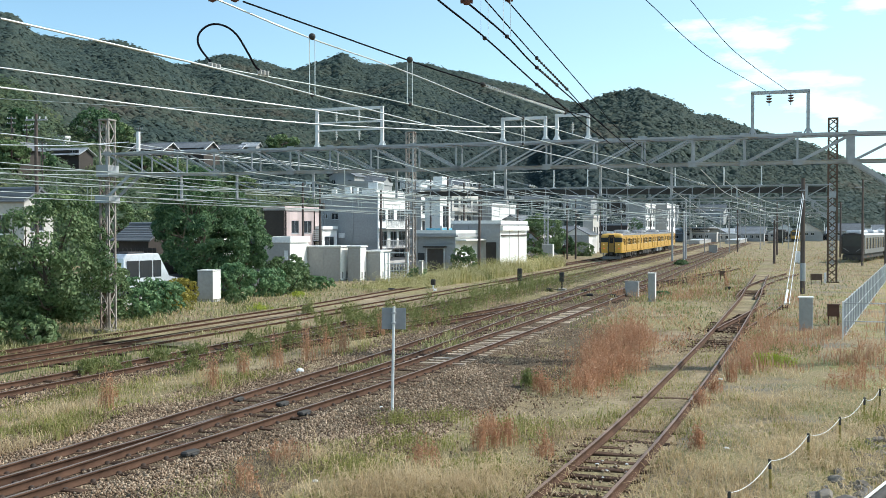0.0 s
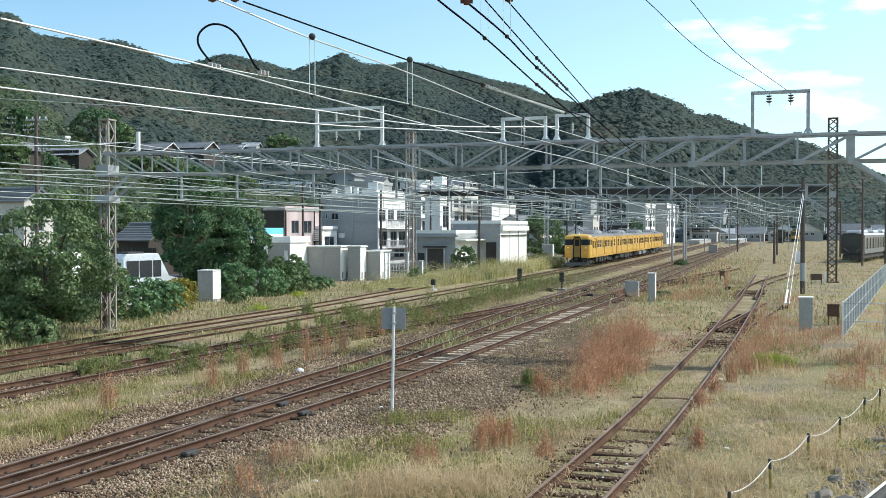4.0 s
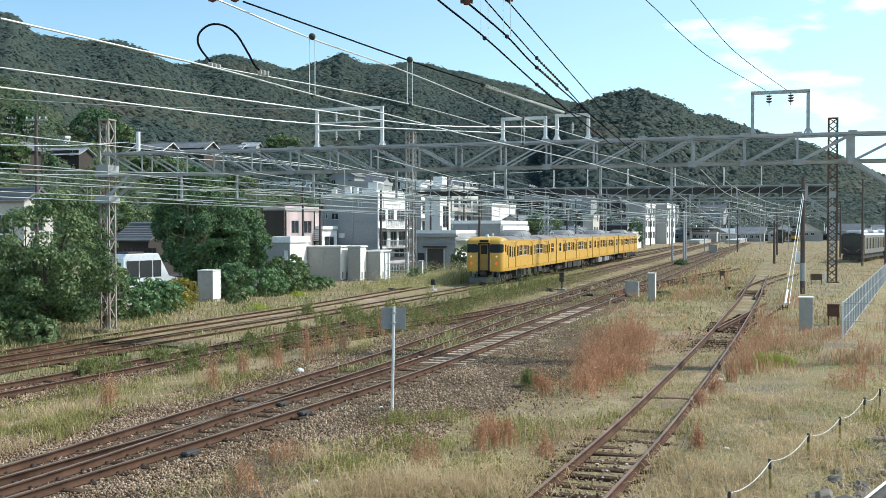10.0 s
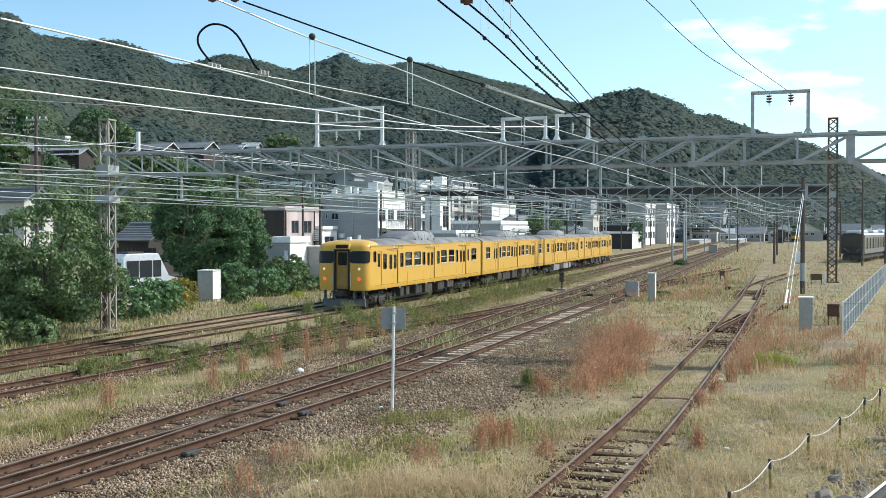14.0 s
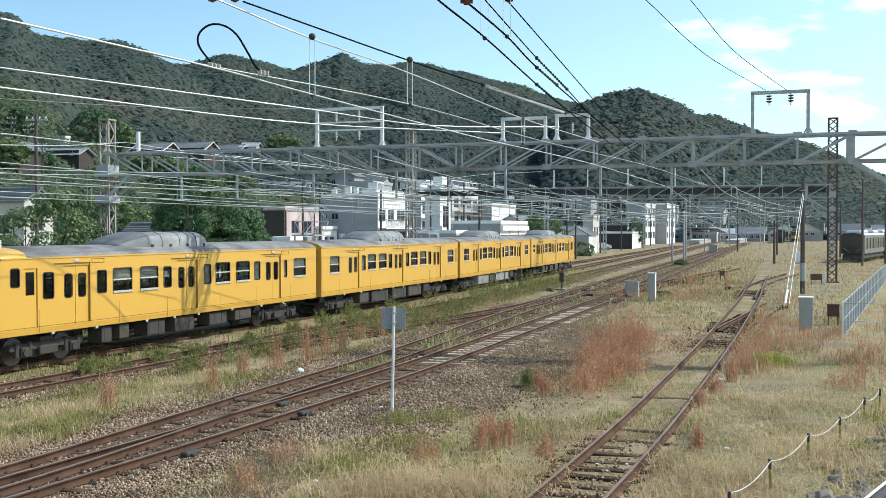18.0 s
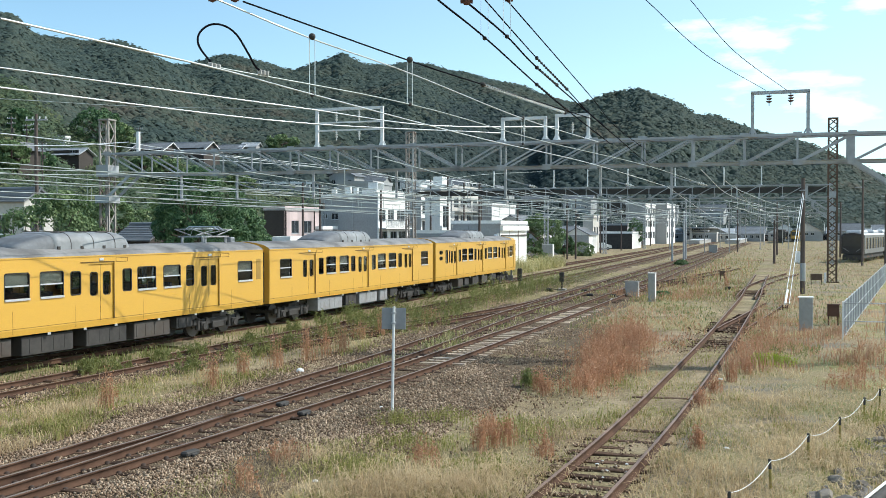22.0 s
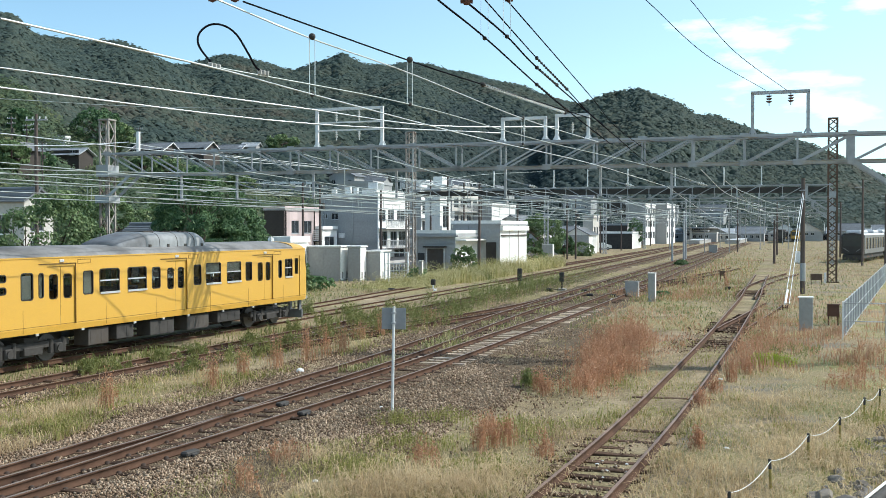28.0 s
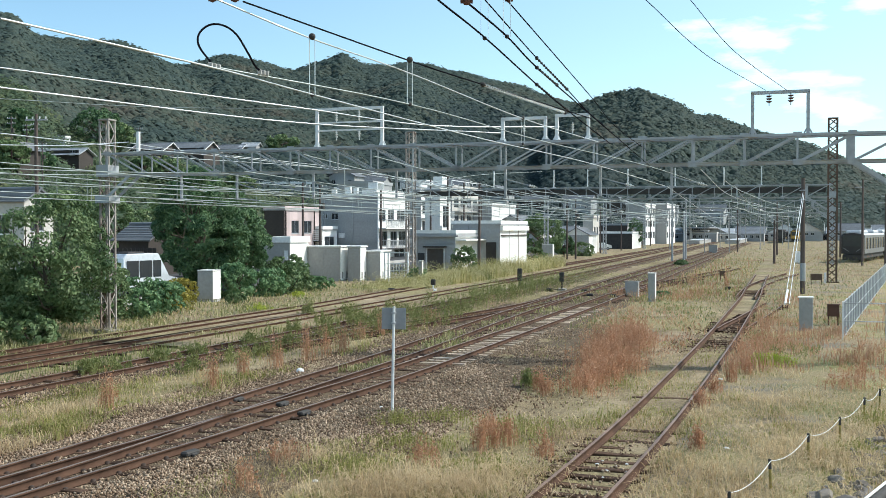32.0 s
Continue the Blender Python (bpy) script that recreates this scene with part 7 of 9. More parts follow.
tree(-26.4, 92.0, 6.6, 2.2, 2.2, 3.6, 3.2, LEAF_MID, "green tree behind the mast", 42, 6000, 0.14, trunk=0.2)
tree(-22.4, 94.0, 7.0, 2.4, 2.4, 3.8, 3.4, LEAF_DARK, "dark green tree behind the houses", 43, 6000, 0.15, trunk=0.2)
tree(-25.2, 96.0, 8.5, 2.2, 2.2, 5.6, 2.8, LEAF_MID, "tall light green tree behind the houses", 10, 6000, 0.16, trunk=0.2)

for u, el, h, rx, mat, sd in ((-0.335, 0.074, 11.0, 6.2, LEAF_DARK, 11), (-0.315, 0.072, 8.0, 4.2, LEAF_MID, 12), (-0.409, 0.078, 8.0, 2.6, LEAF_DARK, 13), (-0.157, 0.074, 5.0, 6.0, LEAF_MID, 14), (-0.42, 0.052, 6.0, 3.0, LEAF_MID, 15), (-0.29, 0.046, 6.0, 3.0, LEAF_MID, 16), (-0.395, 0.05, 5.0, 3.0, LEAF_DARK, 17), (-0.268, 0.038, 7.0, 3.4, LEAF_MID, 18), (-0.243, 0.028, 7.0, 3.6, LEAF_DARK, 19), (-0.20, 0.03, 6.0, 3.6, LEAF_MID, 20)):
    hx, hy, hz = on_hill(u, el)
    tree(hx, hy, h, rx, rx, h * 0.55, h * 0.5, mat, "broad tree on the slope among the houses", sd, 6000, 0.32, trunk=0.3, z=hz)


def shrub(x, y, rx, ry, h, leafmat, label, seed, leaves, size, name="shrub"):
    t = thing(name, pose(x, y, 0, 0, 0, 0), label, "shrub", "shrubs of the yard edge")
    bm = bmesh.new()
    rng = random.Random(seed)
    for k in range(7):
        a = rng.uniform(0, 6.28)
        bar(bm, (0, 0, -0.05), (math.cos(a) * rx * 0.6, math.sin(a) * ry * 0.6, h * rng.uniform(0.4, 0.8)), 0.03, 5, 0.01)
    part("stem", bm, BARK, t, kind="stuff")
    pts = crown_points(110, rx, ry, h * 0.62, h * 0.42, seed, 7)
    pts[:, 2] = np.clip(pts[:, 2], 0.08, None)
    v, f = tufts(pts, (0, 0, h * 0.2), (rx + ry + h) / 3 * 0.15, leaves, size, seed + 50, 0.55)
    part("foliage", raw_mesh("foliage", v, f, leafmat), None, t, kind="stuff")
    return t


shrub(-15.3, 50.3, 1.4, 1.3, 2.2, LEAF_VINE, "green broad-leaved shrub beside the track", 21, 6000, 0.085)
shrub(-14.5, 52.4, 1.3, 1.2, 1.9, LEAF_VINE, "green broad-leaved shrub beside the track", 22, 5000, 0.085)
shrub(-14.9, 57.6, 1.1, 1.1, 1.8, LEAF_YEL, "yellowing goldenrod shrub by the hedge", 23, 4500, 0.06)
shrub(-14.2, 54.0, 1.2, 1.0, 1.7, LEAF_YEL, "yellowing low shrub by the track", 24, 3500, 0.06)
shrub(-13.4, 64.8, 1.6, 1.4, 2.3, LEAF_VINE, "blue-green shrub below the dark tree", 25, 6000, 0.10)
shrub(-11.8, 67.4, 1.6, 1.5, 1.9, LEAF_VINE, "rambling green vine over shrubs", 26, 5500, 0.09)
shrub(-10.6, 70.6, 1.9, 1.6, 2.2, LEAF_MID, "tangled green shrub by the fence", 27, 6000, 0.09)
shrub(-9.4, 73.5, 1.6, 1.2, 1.0, LEAF_VINE, "low bright green vine", 28, 4000, 0.09)
shrub(-11.9, 76.5, 1.9, 1.6, 2.6, LEAF_MID, "green shrub before the white shed", 29, 5000, 0.10)
shrub(-12.4, 61.0, 0.7, 0.7, 0.5, LEAF_MID, "low shrub by the cabinet", 30, 2500, 0.07)
shrub(-19.0, 45.5, 1.6, 1.6, 2.3, LEAF_DARK, "dark shrub under the trees", 31, 5000, 0.09)
shrub(-17.6, 38.4, 1.4, 1.2, 1.5, LEAF_MID, "leafy shrub at the foot of the trees", 32, 4500, 0.08)
shrub(-15.6, 39.0, 1.2, 1.0, 1.1, LEAF_MID, "leafy shrub at the foot of the trees", 33, 3500, 0.08)
shrub(2.0, 97.0, 1.4, 1.0, 2.9, LEAF_MID, "leafy shrub against the workshop", 34, 3500, 0.12)
shrub(10.4, 119.0, 1.7, 1.5, 2.4, LEAF_MID, "shrub beside the white shed", 35, 4000, 0.12)
shrub(22.6, 166.0, 2.4, 1.8, 2.4, LEAF_MID, "shrubs before the grey house", 36, 3000, 0.13)
shrub(-2.0, 84.0, 0.9, 0.8, 1.3, LEAF_VINE, "small shrub at the mast foot", 37, 2000, 0.09)
shrub(28.7, 123.5, 0.8, 0.8, 0.6, LEAF_MID, "green shrub between the poles", 38, 2500, 0.13)
shrub(14.2, 66.5, 0.8, 0.5, 0.35, LEAF_VINE, "low green creeper on gravel", 39, 1500, 0.06)

# ---- grass, weeds and stones ----


def blades(p, h, w, lean, seed, tip=0.15):
    """Bent tapering blades, three triangles each, at plan points p with heights h."""
    rng = np.random.default_rng(seed)
    n = len(p)
    a = rng.uniform(0, 2 * np.pi, n)
    d = np.stack([np.cos(a), np.sin(a), np.zeros(n)], 1)
    side = np.stack([-np.sin(a), np.cos(a), np.zeros(n)], 1)
    le = (lean * rng.uniform(0.1, 1.2, n) * h)[:, None]
    up = np.array([0, 0, 1.0])
    H = h[:, None]
    W = (w * rng.uniform(0.6, 1.4, n))[:, None]
    base = np.concatenate([p, np.full((n, 1), -0.02)], 1)
    m = base + up * H * 0.55 + d * le * 0.3
    t = base + up * H * (1 - 0.25 * lean) + d * le
    v = np.stack([base - side * W, base + side * W, m - side * W * 0.8, m + side * W * 0.8, t], 1).reshape(-1, 3)
    k = (np.arange(n) * 5)[:, None]
    f = np.concatenate([k + np.array([0, 1, 3]), k + np.array([0, 3, 2]), k + np.array([2, 3, 4])], 0)
    return v, f


def line_signed(p, line):
    """Signed distance of plan points from a track line: + on its sunny side."""
    pts = np.array(line)
    x = np.interp(p[:, 1], pts[:, 1], pts[:, 0])
    return (p[:, 0] - x) * 0.945


def clumpy(p, scale, seed):
    """Cheap smooth patchiness between 0 and 1."""
    rng = np.random.default_rng(seed)
    s = np.zeros(len(p))
    for k in range(5):
        a = rng.uniform(0, 6.28)
        fr = scale * rng.uniform(0.6, 2.2)
        s += np.sin((p[:, 0] * np.cos(a) + p[:, 1] * np.sin(a)) * fr + rng.uniform(0, 6.28))
    return 1 / (1 + np.exp(-1.1 * s))


def scatter(n, y0, y1, seed, x_pad=1.5):
    """Plan points over the visible wedge, denser near the viewpoint."""
    rng = np.random.default_rng(seed)
    u = rng.uniform(0, 1, n)
    y = 1 / (1 / y0 + u * (1 / y1 - 1 / y0))
    x = rng.uniform(-0.45, 0.45, n) * y
    return np.stack([x, y], 1)


def stuff(name, v, f, mat, label, category):
    single(name, raw_mesh(name, v, f, mat), None, Matrix(), label, category, kind="stuff")


LINES = (LINE_T, LINE_V, LINE_W, LINE_X, LINE_S)


def build_grass():
    P = scatter(330000, 15.5, 150, 71)
    dT, dV, dW, dX, dS = (line_signed(P, l) for l in LINES)
    dU = line_signed(P, LINE_U)
    c1, c2, c3 = clumpy(P, 0.9, 1), clumpy(P, 0.35, 2), clumpy(P, 2.2, 3)
    Y = P[:, 1]
    rng = np.random.default_rng(5)
    rnd = rng.uniform(0, 1, len(P))
    clear = (np.abs(dT) > 0.72) & (np.abs(dV) > 0.95) & (np.abs(dW) > 0.9) & (np.abs(dX) > 0.9) & (np.abs(dS) > 0.72) & (np.abs(dU) > 0.7)
    # green grass between the main line and the ballasted tracks
    zone_a = (dV > 1.0) & (dW < -1.9 + 0.7 * (c1 - .5)) & clear
    ka = zone_a & (rnd < np.where(Y < 30, 0.95, 0.55) * (0.35 + 0.65 * c1))
    # strips beside the main line
    zone_b = (dT > 1.1) & (dV < -1.0) & clear
    kb = zone_b & (rnd < 0.45 * c1)
    # open ground between the through track and the siding
    bare = 2.2 + 3.2 * np.clip((38 - Y) / 12, 0, 1) * (Y > 21) + 1.2 * (c2 - 0.5)
    zone_c = (dX > bare + 2.6 * (rng.uniform(0, 1, len(P)) - 0.5) * np.where(Y > 21, 1, 0.3)) & (dS < -0.72) & clear
    kc = zone_c & (rnd < 0.16 + 0.84 * c1 * c2)
    # low green between the siding's rails, and far along it
    zone_d = (np.abs(dS) < 0.5) & (Y > 20.5) & (Y < 38)
    kd = zone_d & (rnd < 0.8)
    # dry tall grass on the sunny side
    zone_e = (dS > 0.75)
    ke = zone_e & (rnd < 0.95)
    # weeds that have crept between the rails and between the ballasted tracks
    zone_h = ((np.abs(dW) < 0.42) & (Y > 31)) | ((dW > 0.72) & (dX < -0.72) & (Y > 36)) | ((np.abs(dT) < 0.42) & (Y < 75)) | ((np.abs(dU) < 0.42) & (Y < 60)) | ((np.abs(dX) < 0.42) & (Y > 60))
    kh = zone_h & (rnd < 0.8 * c1 + 0.2)
    # behind the main line
    zone_f = (dU < -0.8) & clear & (Y < 120)
    kf = zone_f & (rnd < 0.35 + 0.4 * c1)
    # the far yard
    zone_g = (Y > 62) & (dX > 1.2) & (dS < -0.8)
    kg = zone_g & (rnd < 0.9)

    def put(name, mask, frac, h0, h1, w, lean, mat, label, seed, by=None):
        q = mask & (np.random.default_rng(seed).uniform(0, 1, len(P)) < (frac if by is None else by))
        p = P[q]
        if len(p) == 0:
            return
        r = np.random.default_rng(seed + 1).uniform(0, 1, len(p))
        hgt = (h0 + (h1 - h0) * r) * (0.55 + 0.9 * c3[q] * c1[q] + 0.1)
        ww = w * (0.8 + p[:, 1] / 45.0)
        v, f = blades(p, hgt, ww, lean, seed + 2)
        stuff(name, v, f, mat, label, "grass")

    cp = clumpy(P, 1.7, 9)
    green = np.clip((cp - 0.16) * 2.0, 0, 1)
    put("green_grass", ka, 1, 0.09, 0.32, 0.006, 1.3, GRASS_G, "green grass between the tracks", 100, by=0.9 * green)
    put("dry_grass", ka, 1, 0.10, 0.36, 0.005, 1.3, GRASS_D, "straw-coloured dry grass between the tracks", 110, by=0.12 + 0.5 * (1 - green))
    put("low_weeds", kb, 1, 0.12, 0.4, 0.008, 0.6, WEED, "low weeds between the main lines", 120)
    put("green_grass", kc, 1, 0.05, 0.22, 0.006, 1.4, GRASS_G, "patchy green grass on the gravel", 130, by=0.75 * green)
    put("dry_grass", kc, 1, 0.05, 0.24, 0.005, 1.7, GRASS_D, "flattened straw on the gravel", 140, by=0.22 + 0.5 * (1 - green))
    put("straw_stalks", kc | ka, 1, 0.3, 0.6, 0.004, 1.1, GRASS_D, "long bent straw stalks", 145, by=0.035 * (1.3 - green))
    put("dry_grass", kd, 1, 0.05, 0.16, 0.005, 1.4, GRASS_D, "straw between the siding's rails", 155, by=0.45 * (1 - green))
    put("low_grass", kd, 1, 0.04, 0.12, 0.006, 1.0, GRASS_G, "short grass between the siding's rails", 150, by=0.15 + 0.5 * green)
    put("dry_grass", ke, 1, 0.08, 0.30, 0.006, 1.7, GRASS_D, "tall straw-coloured grass beside the siding", 160, by=0.12 + 0.45 * c1 * (0.4 + 0.6 * c2))
    put("straw_stalks", ke, 1, 0.3, 0.62, 0.004, 1.2, GRASS_D, "long bent straw stalks beside the siding", 165, by=0.06 * c1)
    put("green_grass", ke, 1, 0.06, 0.24, 0.006, 1.2, GRASS_G, "olive grass among the straw", 170, by=0.42 * green * (0.3 + c2))
    put("russet_grass", ke & (Y > 31) & (Y < 60), 1, 0.3, 0.6, 0.006, 0.4, GRASS_R, "rust-red seeding grass", 180, by=0.34 * np.clip(c1 * 2 - 0.9, 0, 1))
    put("low_weeds", kh, 1, 0.10, 0.34, 0.008, 0.9, WEED, "low weeds between the rails", 240, by=0.55)
    put("dry_grass", kh, 1, 0.12, 0.34, 0.006, 1.3, GRASS_P, "dry grass between the rails", 250, by=0.5)
    put("low_weeds", kf, 1, 0.12, 0.4, 0.008, 0.6, WEED, "weeds along the yard edge", 190, by=0.5)
    put("dry_grass", kf, 1, 0.12, 0.4, 0.006, 0.9, GRASS_P, "dry grass along the yard edge", 200, by=0.6)
    put("dry_grass", kg, 1, 0.15, 0.45, 0.008, 0.6, GRASS_D, "dry grass of the far yard", 210, by=0.4)
    put("green_grass", kg, 1, 0.15, 0.4, 0.008, 0.6, GRASS_G, "olive grass of the far yard", 220, by=0.55)
    put("russet_grass", kg, 1, 0.4, 0.8, 0.009, 0.3, GRASS_R, "rust-red grass of the far yard", 230, by=0.16 * c1)

    # heaps of cut straw near the siding
    for k, (hx, hy, rad, cnt) in enumerate(((-0.45, 17.4, 0.75, 900), (0.5, 16.9, 0.6, 600), (-1.4, 16.6, 0.6, 500), (1.3, 18.2, 0.4, 260), (9.5, 21.5, 0.9, 800), (7.4, 19.0, 0.8, 700), (10.6, 24.0, 0.9, 600))):
        r = np.random.default_rng(700 + k)
        p = np.stack([hx + r.normal(0, rad, cnt), hy + r.normal(0, rad * 0.8, cnt)], 1)
        v, f = blades(p, r.uniform(0.2, 0.55, cnt), np.full(cnt, 0.0055), 2.4, 720 + k)
        stuff("straw_heap", v, f, GRASS_D, "heap of flattened pale straw", "straw")

    # tall pale grass bank in front of the workshops
    n = 42000
    r = np.random.default_rng(9)
    s = r.uniform(12, 62, n)
    o = r.uniform(-9.0, -2.6, n)
    p = np.array([main_line(a, b)[:2] for a, b in zip(s, o)])
    hh = r.uniform(0.5, 2.0, n) * (0.5 + 0.7 * clumpy(p, 0.4, 8)) * np.clip((o + 10.5) / 6.0, 0.4, 1) * np.clip((s - 8) / 16, 0.3, 1)
    k = int(n * 0.68)
    v, f = blades(p[:k], hh[:k], np.full(k, 0.014), 0.7, 12)
    stuff("tall_pale_grass", v, f, GRASS_P, "tall pale yellow grass bank", "grass")
    v, f = blades(p[k:], hh[k:] * 0.95, np.full(n - k, 0.015), 0.7, 13)
    stuff("tall_green_grass", v, f, GRASS_G, "tall green grass bank", "grass")


def build_leafy_strips():
    """Small leaves of the weeds on the bank and between the main line and the turnout."""
    for name, s0, s1, o0, o1, hmin, hmax, n, mat, size, seed, label in (
            ("bank_weeds", 10, 62, -9.0, -2.5, 0.5, 1.7, 26000, GRASS_G, 0.05, 31, "leafy yellow-green weeds on the bank"),
            ("bank_straw", 10, 62, -9.0, -2.5, 0.5, 1.8, 20000, GRASS_P, 0.05, 32, "pale seed heads on the bank"),
            ("strip_weeds", -26, 36, 4.7, 7.0, 0.30, 1.35, 30000, WEED, 0.032, 33, "leafy weeds beside the main line"),
            ("strip_straw", -26, 30, 4.7, 6.8, 0.2, 0.8, 6000, GRASS_D, 0.03, 34, "dry stalks beside the main line"),
            ("strip_russet", -26, 10, 4.9, 6.2, 0.25, 0.8, 2600, GRASS_R, 0.028, 35, "rust-red stalks beside the main line")):
        r = np.random.default_rng(seed)
        ss, oo = r.uniform(s0, s1, n), r.uniform(o0, o1, n)
        p = np.array([main_line(a, b)[:2] for a, b in zip(ss, oo)])
        cl = clumpy(p, 1.1, seed + 4)
        grow = np.clip((ss + 40) / 50, 0.4, 1) if s0 < 0 else np.clip((ss - 6) / 12, 0.35, 1)
        keep = (r.uniform(0, 1, n) < cl) & (line_signed(p, LINE_W) < -1.2)
        top = (hmin + (hmax - hmin) * cl ** 1.5) * grow
        q = np.concatenate([p, (r.uniform(0.05, 1, n) ** 0.8 * top)[:, None]], 1)[keep]
        v, f = leaf_cloud(q, (0.05, 0.05, 0.05), len(q), size, seed + 9, 0.35, -0.4)
        stuff(name, v, f, mat, label, "weeds")


def build_far_tufts():
    """Leafy tufts over the open yard beyond the turnouts."""
    for name, n, mat, size, hmax, cut, seed, label in (("yard_weeds", 46000, WEED, 0.034, 0.55, 0.45, 61, "olive weed tufts of the open yard"), ("yard_straw", 46000, GRASS_D, 0.034, 0.5, 0.40, 62, "pale straw tufts of the open yard"),
                                                       ("yard_russet", 26000, GRASS_R, 0.034, 0.7, 0.62, 63, "rust-red tufts of the open yard"), ("yard_green", 20000, LEAF_MID, 0.03, 0.4, 0.66, 64, "green tufts of the open yard")):
        P = np.concatenate([scatter(n, 34, 120, seed), scatter(n // 2, 120, 330, seed + 40)])
        dX, dS, dU, dT = line_signed(P, LINE_X), line_signed(P, LINE_S), line_signed(P, LINE_U), line_signed(P, LINE_T)
        cl = clumpy(P, 0.55, seed)
        fence = P[:, 0] < 15.2 + (P[:, 1] - 40.0) * 0.47
        keep = (cl > cut) & (((dX > 1.6) & (np.abs(dS) > 0.8) & fence) | ((seed != 63) & (dU < -1.2) & (dU > -5) & (P[:, 1] < 90)))
        if seed != 63:
            keep &= (P[:, 1] > 44) | (dS > 0.9)
        P, cl = P[keep], cl[keep]
        r = np.random.default_rng(seed + 1)
        top = 1.25 * hmax * (0.25 + 0.75 * (cl - cut) / (1 - cut)) * np.clip(P[:, 1] / 55, 0.5, 1.3)
        q = np.concatenate([P, (r.uniform(0.05, 1, len(P)) * top)[:, None]], 1)
        for part_q, grow in ((q[q[:, 1] < 120], 3.0), (q[q[:, 1] >= 120], 4.2)):
            v, f = leaf_cloud(part_q, (0.05, 0.05, 0.03), len(part_q), size * grow, seed + 2, 0.13, -2.2)
            stuff(name, v, f, mat, label, "weeds")


def weed_plant(x, y, h, mat, label, seed, n, rx, name, leaf=0.05, leafy=6):
    """An upright weed: thin bent stems with many small leaves or seed heads along them."""
    r = np.random.default_rng(seed)
    p = np.stack([r.normal(0, rx * 0.5, n), r.normal(0, rx * 0.5, n)], 1)
    edge = np.clip(1.15 - 0.5 * np.hypot(p[:, 0], p[:, 1]) / rx, 0.45, 1.1)
    hh = r.uniform(0.35, 1.0, n) ** 0.8 * h * edge
    a = r.uniform(0, 6.28, n)
    lean = r.uniform(0.02, 0.22, n) * hh
    tip = np.stack([np.cos(a) * lean, np.sin(a) * lean], 1)
    w = 0.0035 + y * 0.00010
    side = np.stack([-np.sin(a + 0.6), np.cos(a + 0.6), np.zeros(n)], 1) * w
    base = np.concatenate([p, np.full((n, 1), -0.02)], 1)
    mid = np.concatenate([p + tip * 0.35, (hh * 0.55)[:, None]], 1)
    top = np.concatenate([p + tip, hh[:, None]], 1)
    v = np.stack([base - side, base + side, mid - side * 0.8, mid + side * 0.8, top], 1).reshape(-1, 3)
    k = (np.arange(n) * 5)[:, None]
    f = np.concatenate([k + np.array([0, 1, 3]), k + np.array([0, 3, 2]), k + np.array([2, 3, 4])], 0)
    t = thing(name, pose(x, y, 0), label, "weed", name.replace("_", " ") + "s of the yard")
    part("stalk", raw_mesh("stalk", v, f, mat), None, t, kind="stuff")
    m = n * leafy
    i = np.repeat(np.arange(n), leafy)
    q = r.uniform(0.2, 1.05, m) ** 0.8
    c = np.stack([p[i, 0] + tip[i, 0] * q ** 1.6, p[i, 1] + tip[i, 1] * q ** 1.6, hh[i] * q], 1)
    r2 = np.random.default_rng(seed + 3)
    c += r2.normal(0, leaf * 0.9, (m, 3))
    c[:, 2] = np.clip(c[:, 2], 0.02, None)
    d = r2.normal(0, 1, (m, 3))
    d[:, 2] = np.abs(d[:, 2]) * 1.8
    d /= np.linalg.norm(d, axis=1)[:, None]
    e = np.cross(d, r2.normal(0, 1, (m, 3)))
    e /= np.linalg.norm(e, axis=1)[:, None]
    L = (leaf * r2.uniform(0.5, 1.4, m))[:, None]
    v = np.stack([c - d * L, c + e * L * 0.4, c + d * L, c - e * L * 0.4], 1).reshape(-1, 3)
    part("foliage", raw_mesh("foliage", v, np.arange(m * 4).reshape(m, 4), mat), None, t, kind="stuff")
    return t


RUSSET = [(-2.5, 42.2, .9, .35), (-5.2, 32.2, 1.0, .3), (-4.0, 34.9, 1.1, .3), (-0.6, 48.0, .8, .4), (15.6, 40.5, .7, .9), (12.9, 41.5, .8, .8), (14.6, 45.5, .8, .9), (10.4, 34.6, .7, .5), (13.6, 33.0, .7, .8), (14.6, 35.2, .7, .8), (11.6, 66.5, .7, 1.2), (14.5, 63.0, .7, 1.0), (16.4, 66.0, .8, 1.0), (20.5, 60.5, .8, .8), (1.9, 19.3, .5, .35), (-0.3, 18.9, .5, .35), (-6.28, 27.78, 1.0, .28), (-8.12, 24.73, .9, .3), (-5.96, 30.47, .76, .25), (-4.45, 33.73, 1.25, .3), (-3.56, 36.04, 1.0, .3), (-3.23, 40.69, .78, .4), (0.71, 20.01, .83, .16), (0.95, 20.5, .62, .2), (1.26, 20.63, .6, .2),
          (2.62, 27.78, .6, .2), (2.68, 26.84, .55, .2), (4.99, 20.01, .5, .15), (1.04, 21.97, .36, .3), (19.4, 79.7, 1.1, .4), (20.95, 75.85, 1.0, .3), (11.3, 36.9, .7, .9), (12.3, 36.9, .7, .9), (13.6, 38.7, .8, 1.0),
          (11.1, 27.8, .6, .6), (12.3, 29.9, .6, .7), (-3.0, 19.3, .5, .4), (-3.3, 17.0, .6, .4), (6.3, 25.0, .5, .3), (8.2, 29.0, .7, .25), (7.2, 27.0, .5, .25), (9.0, 30.5, .8, .25)]
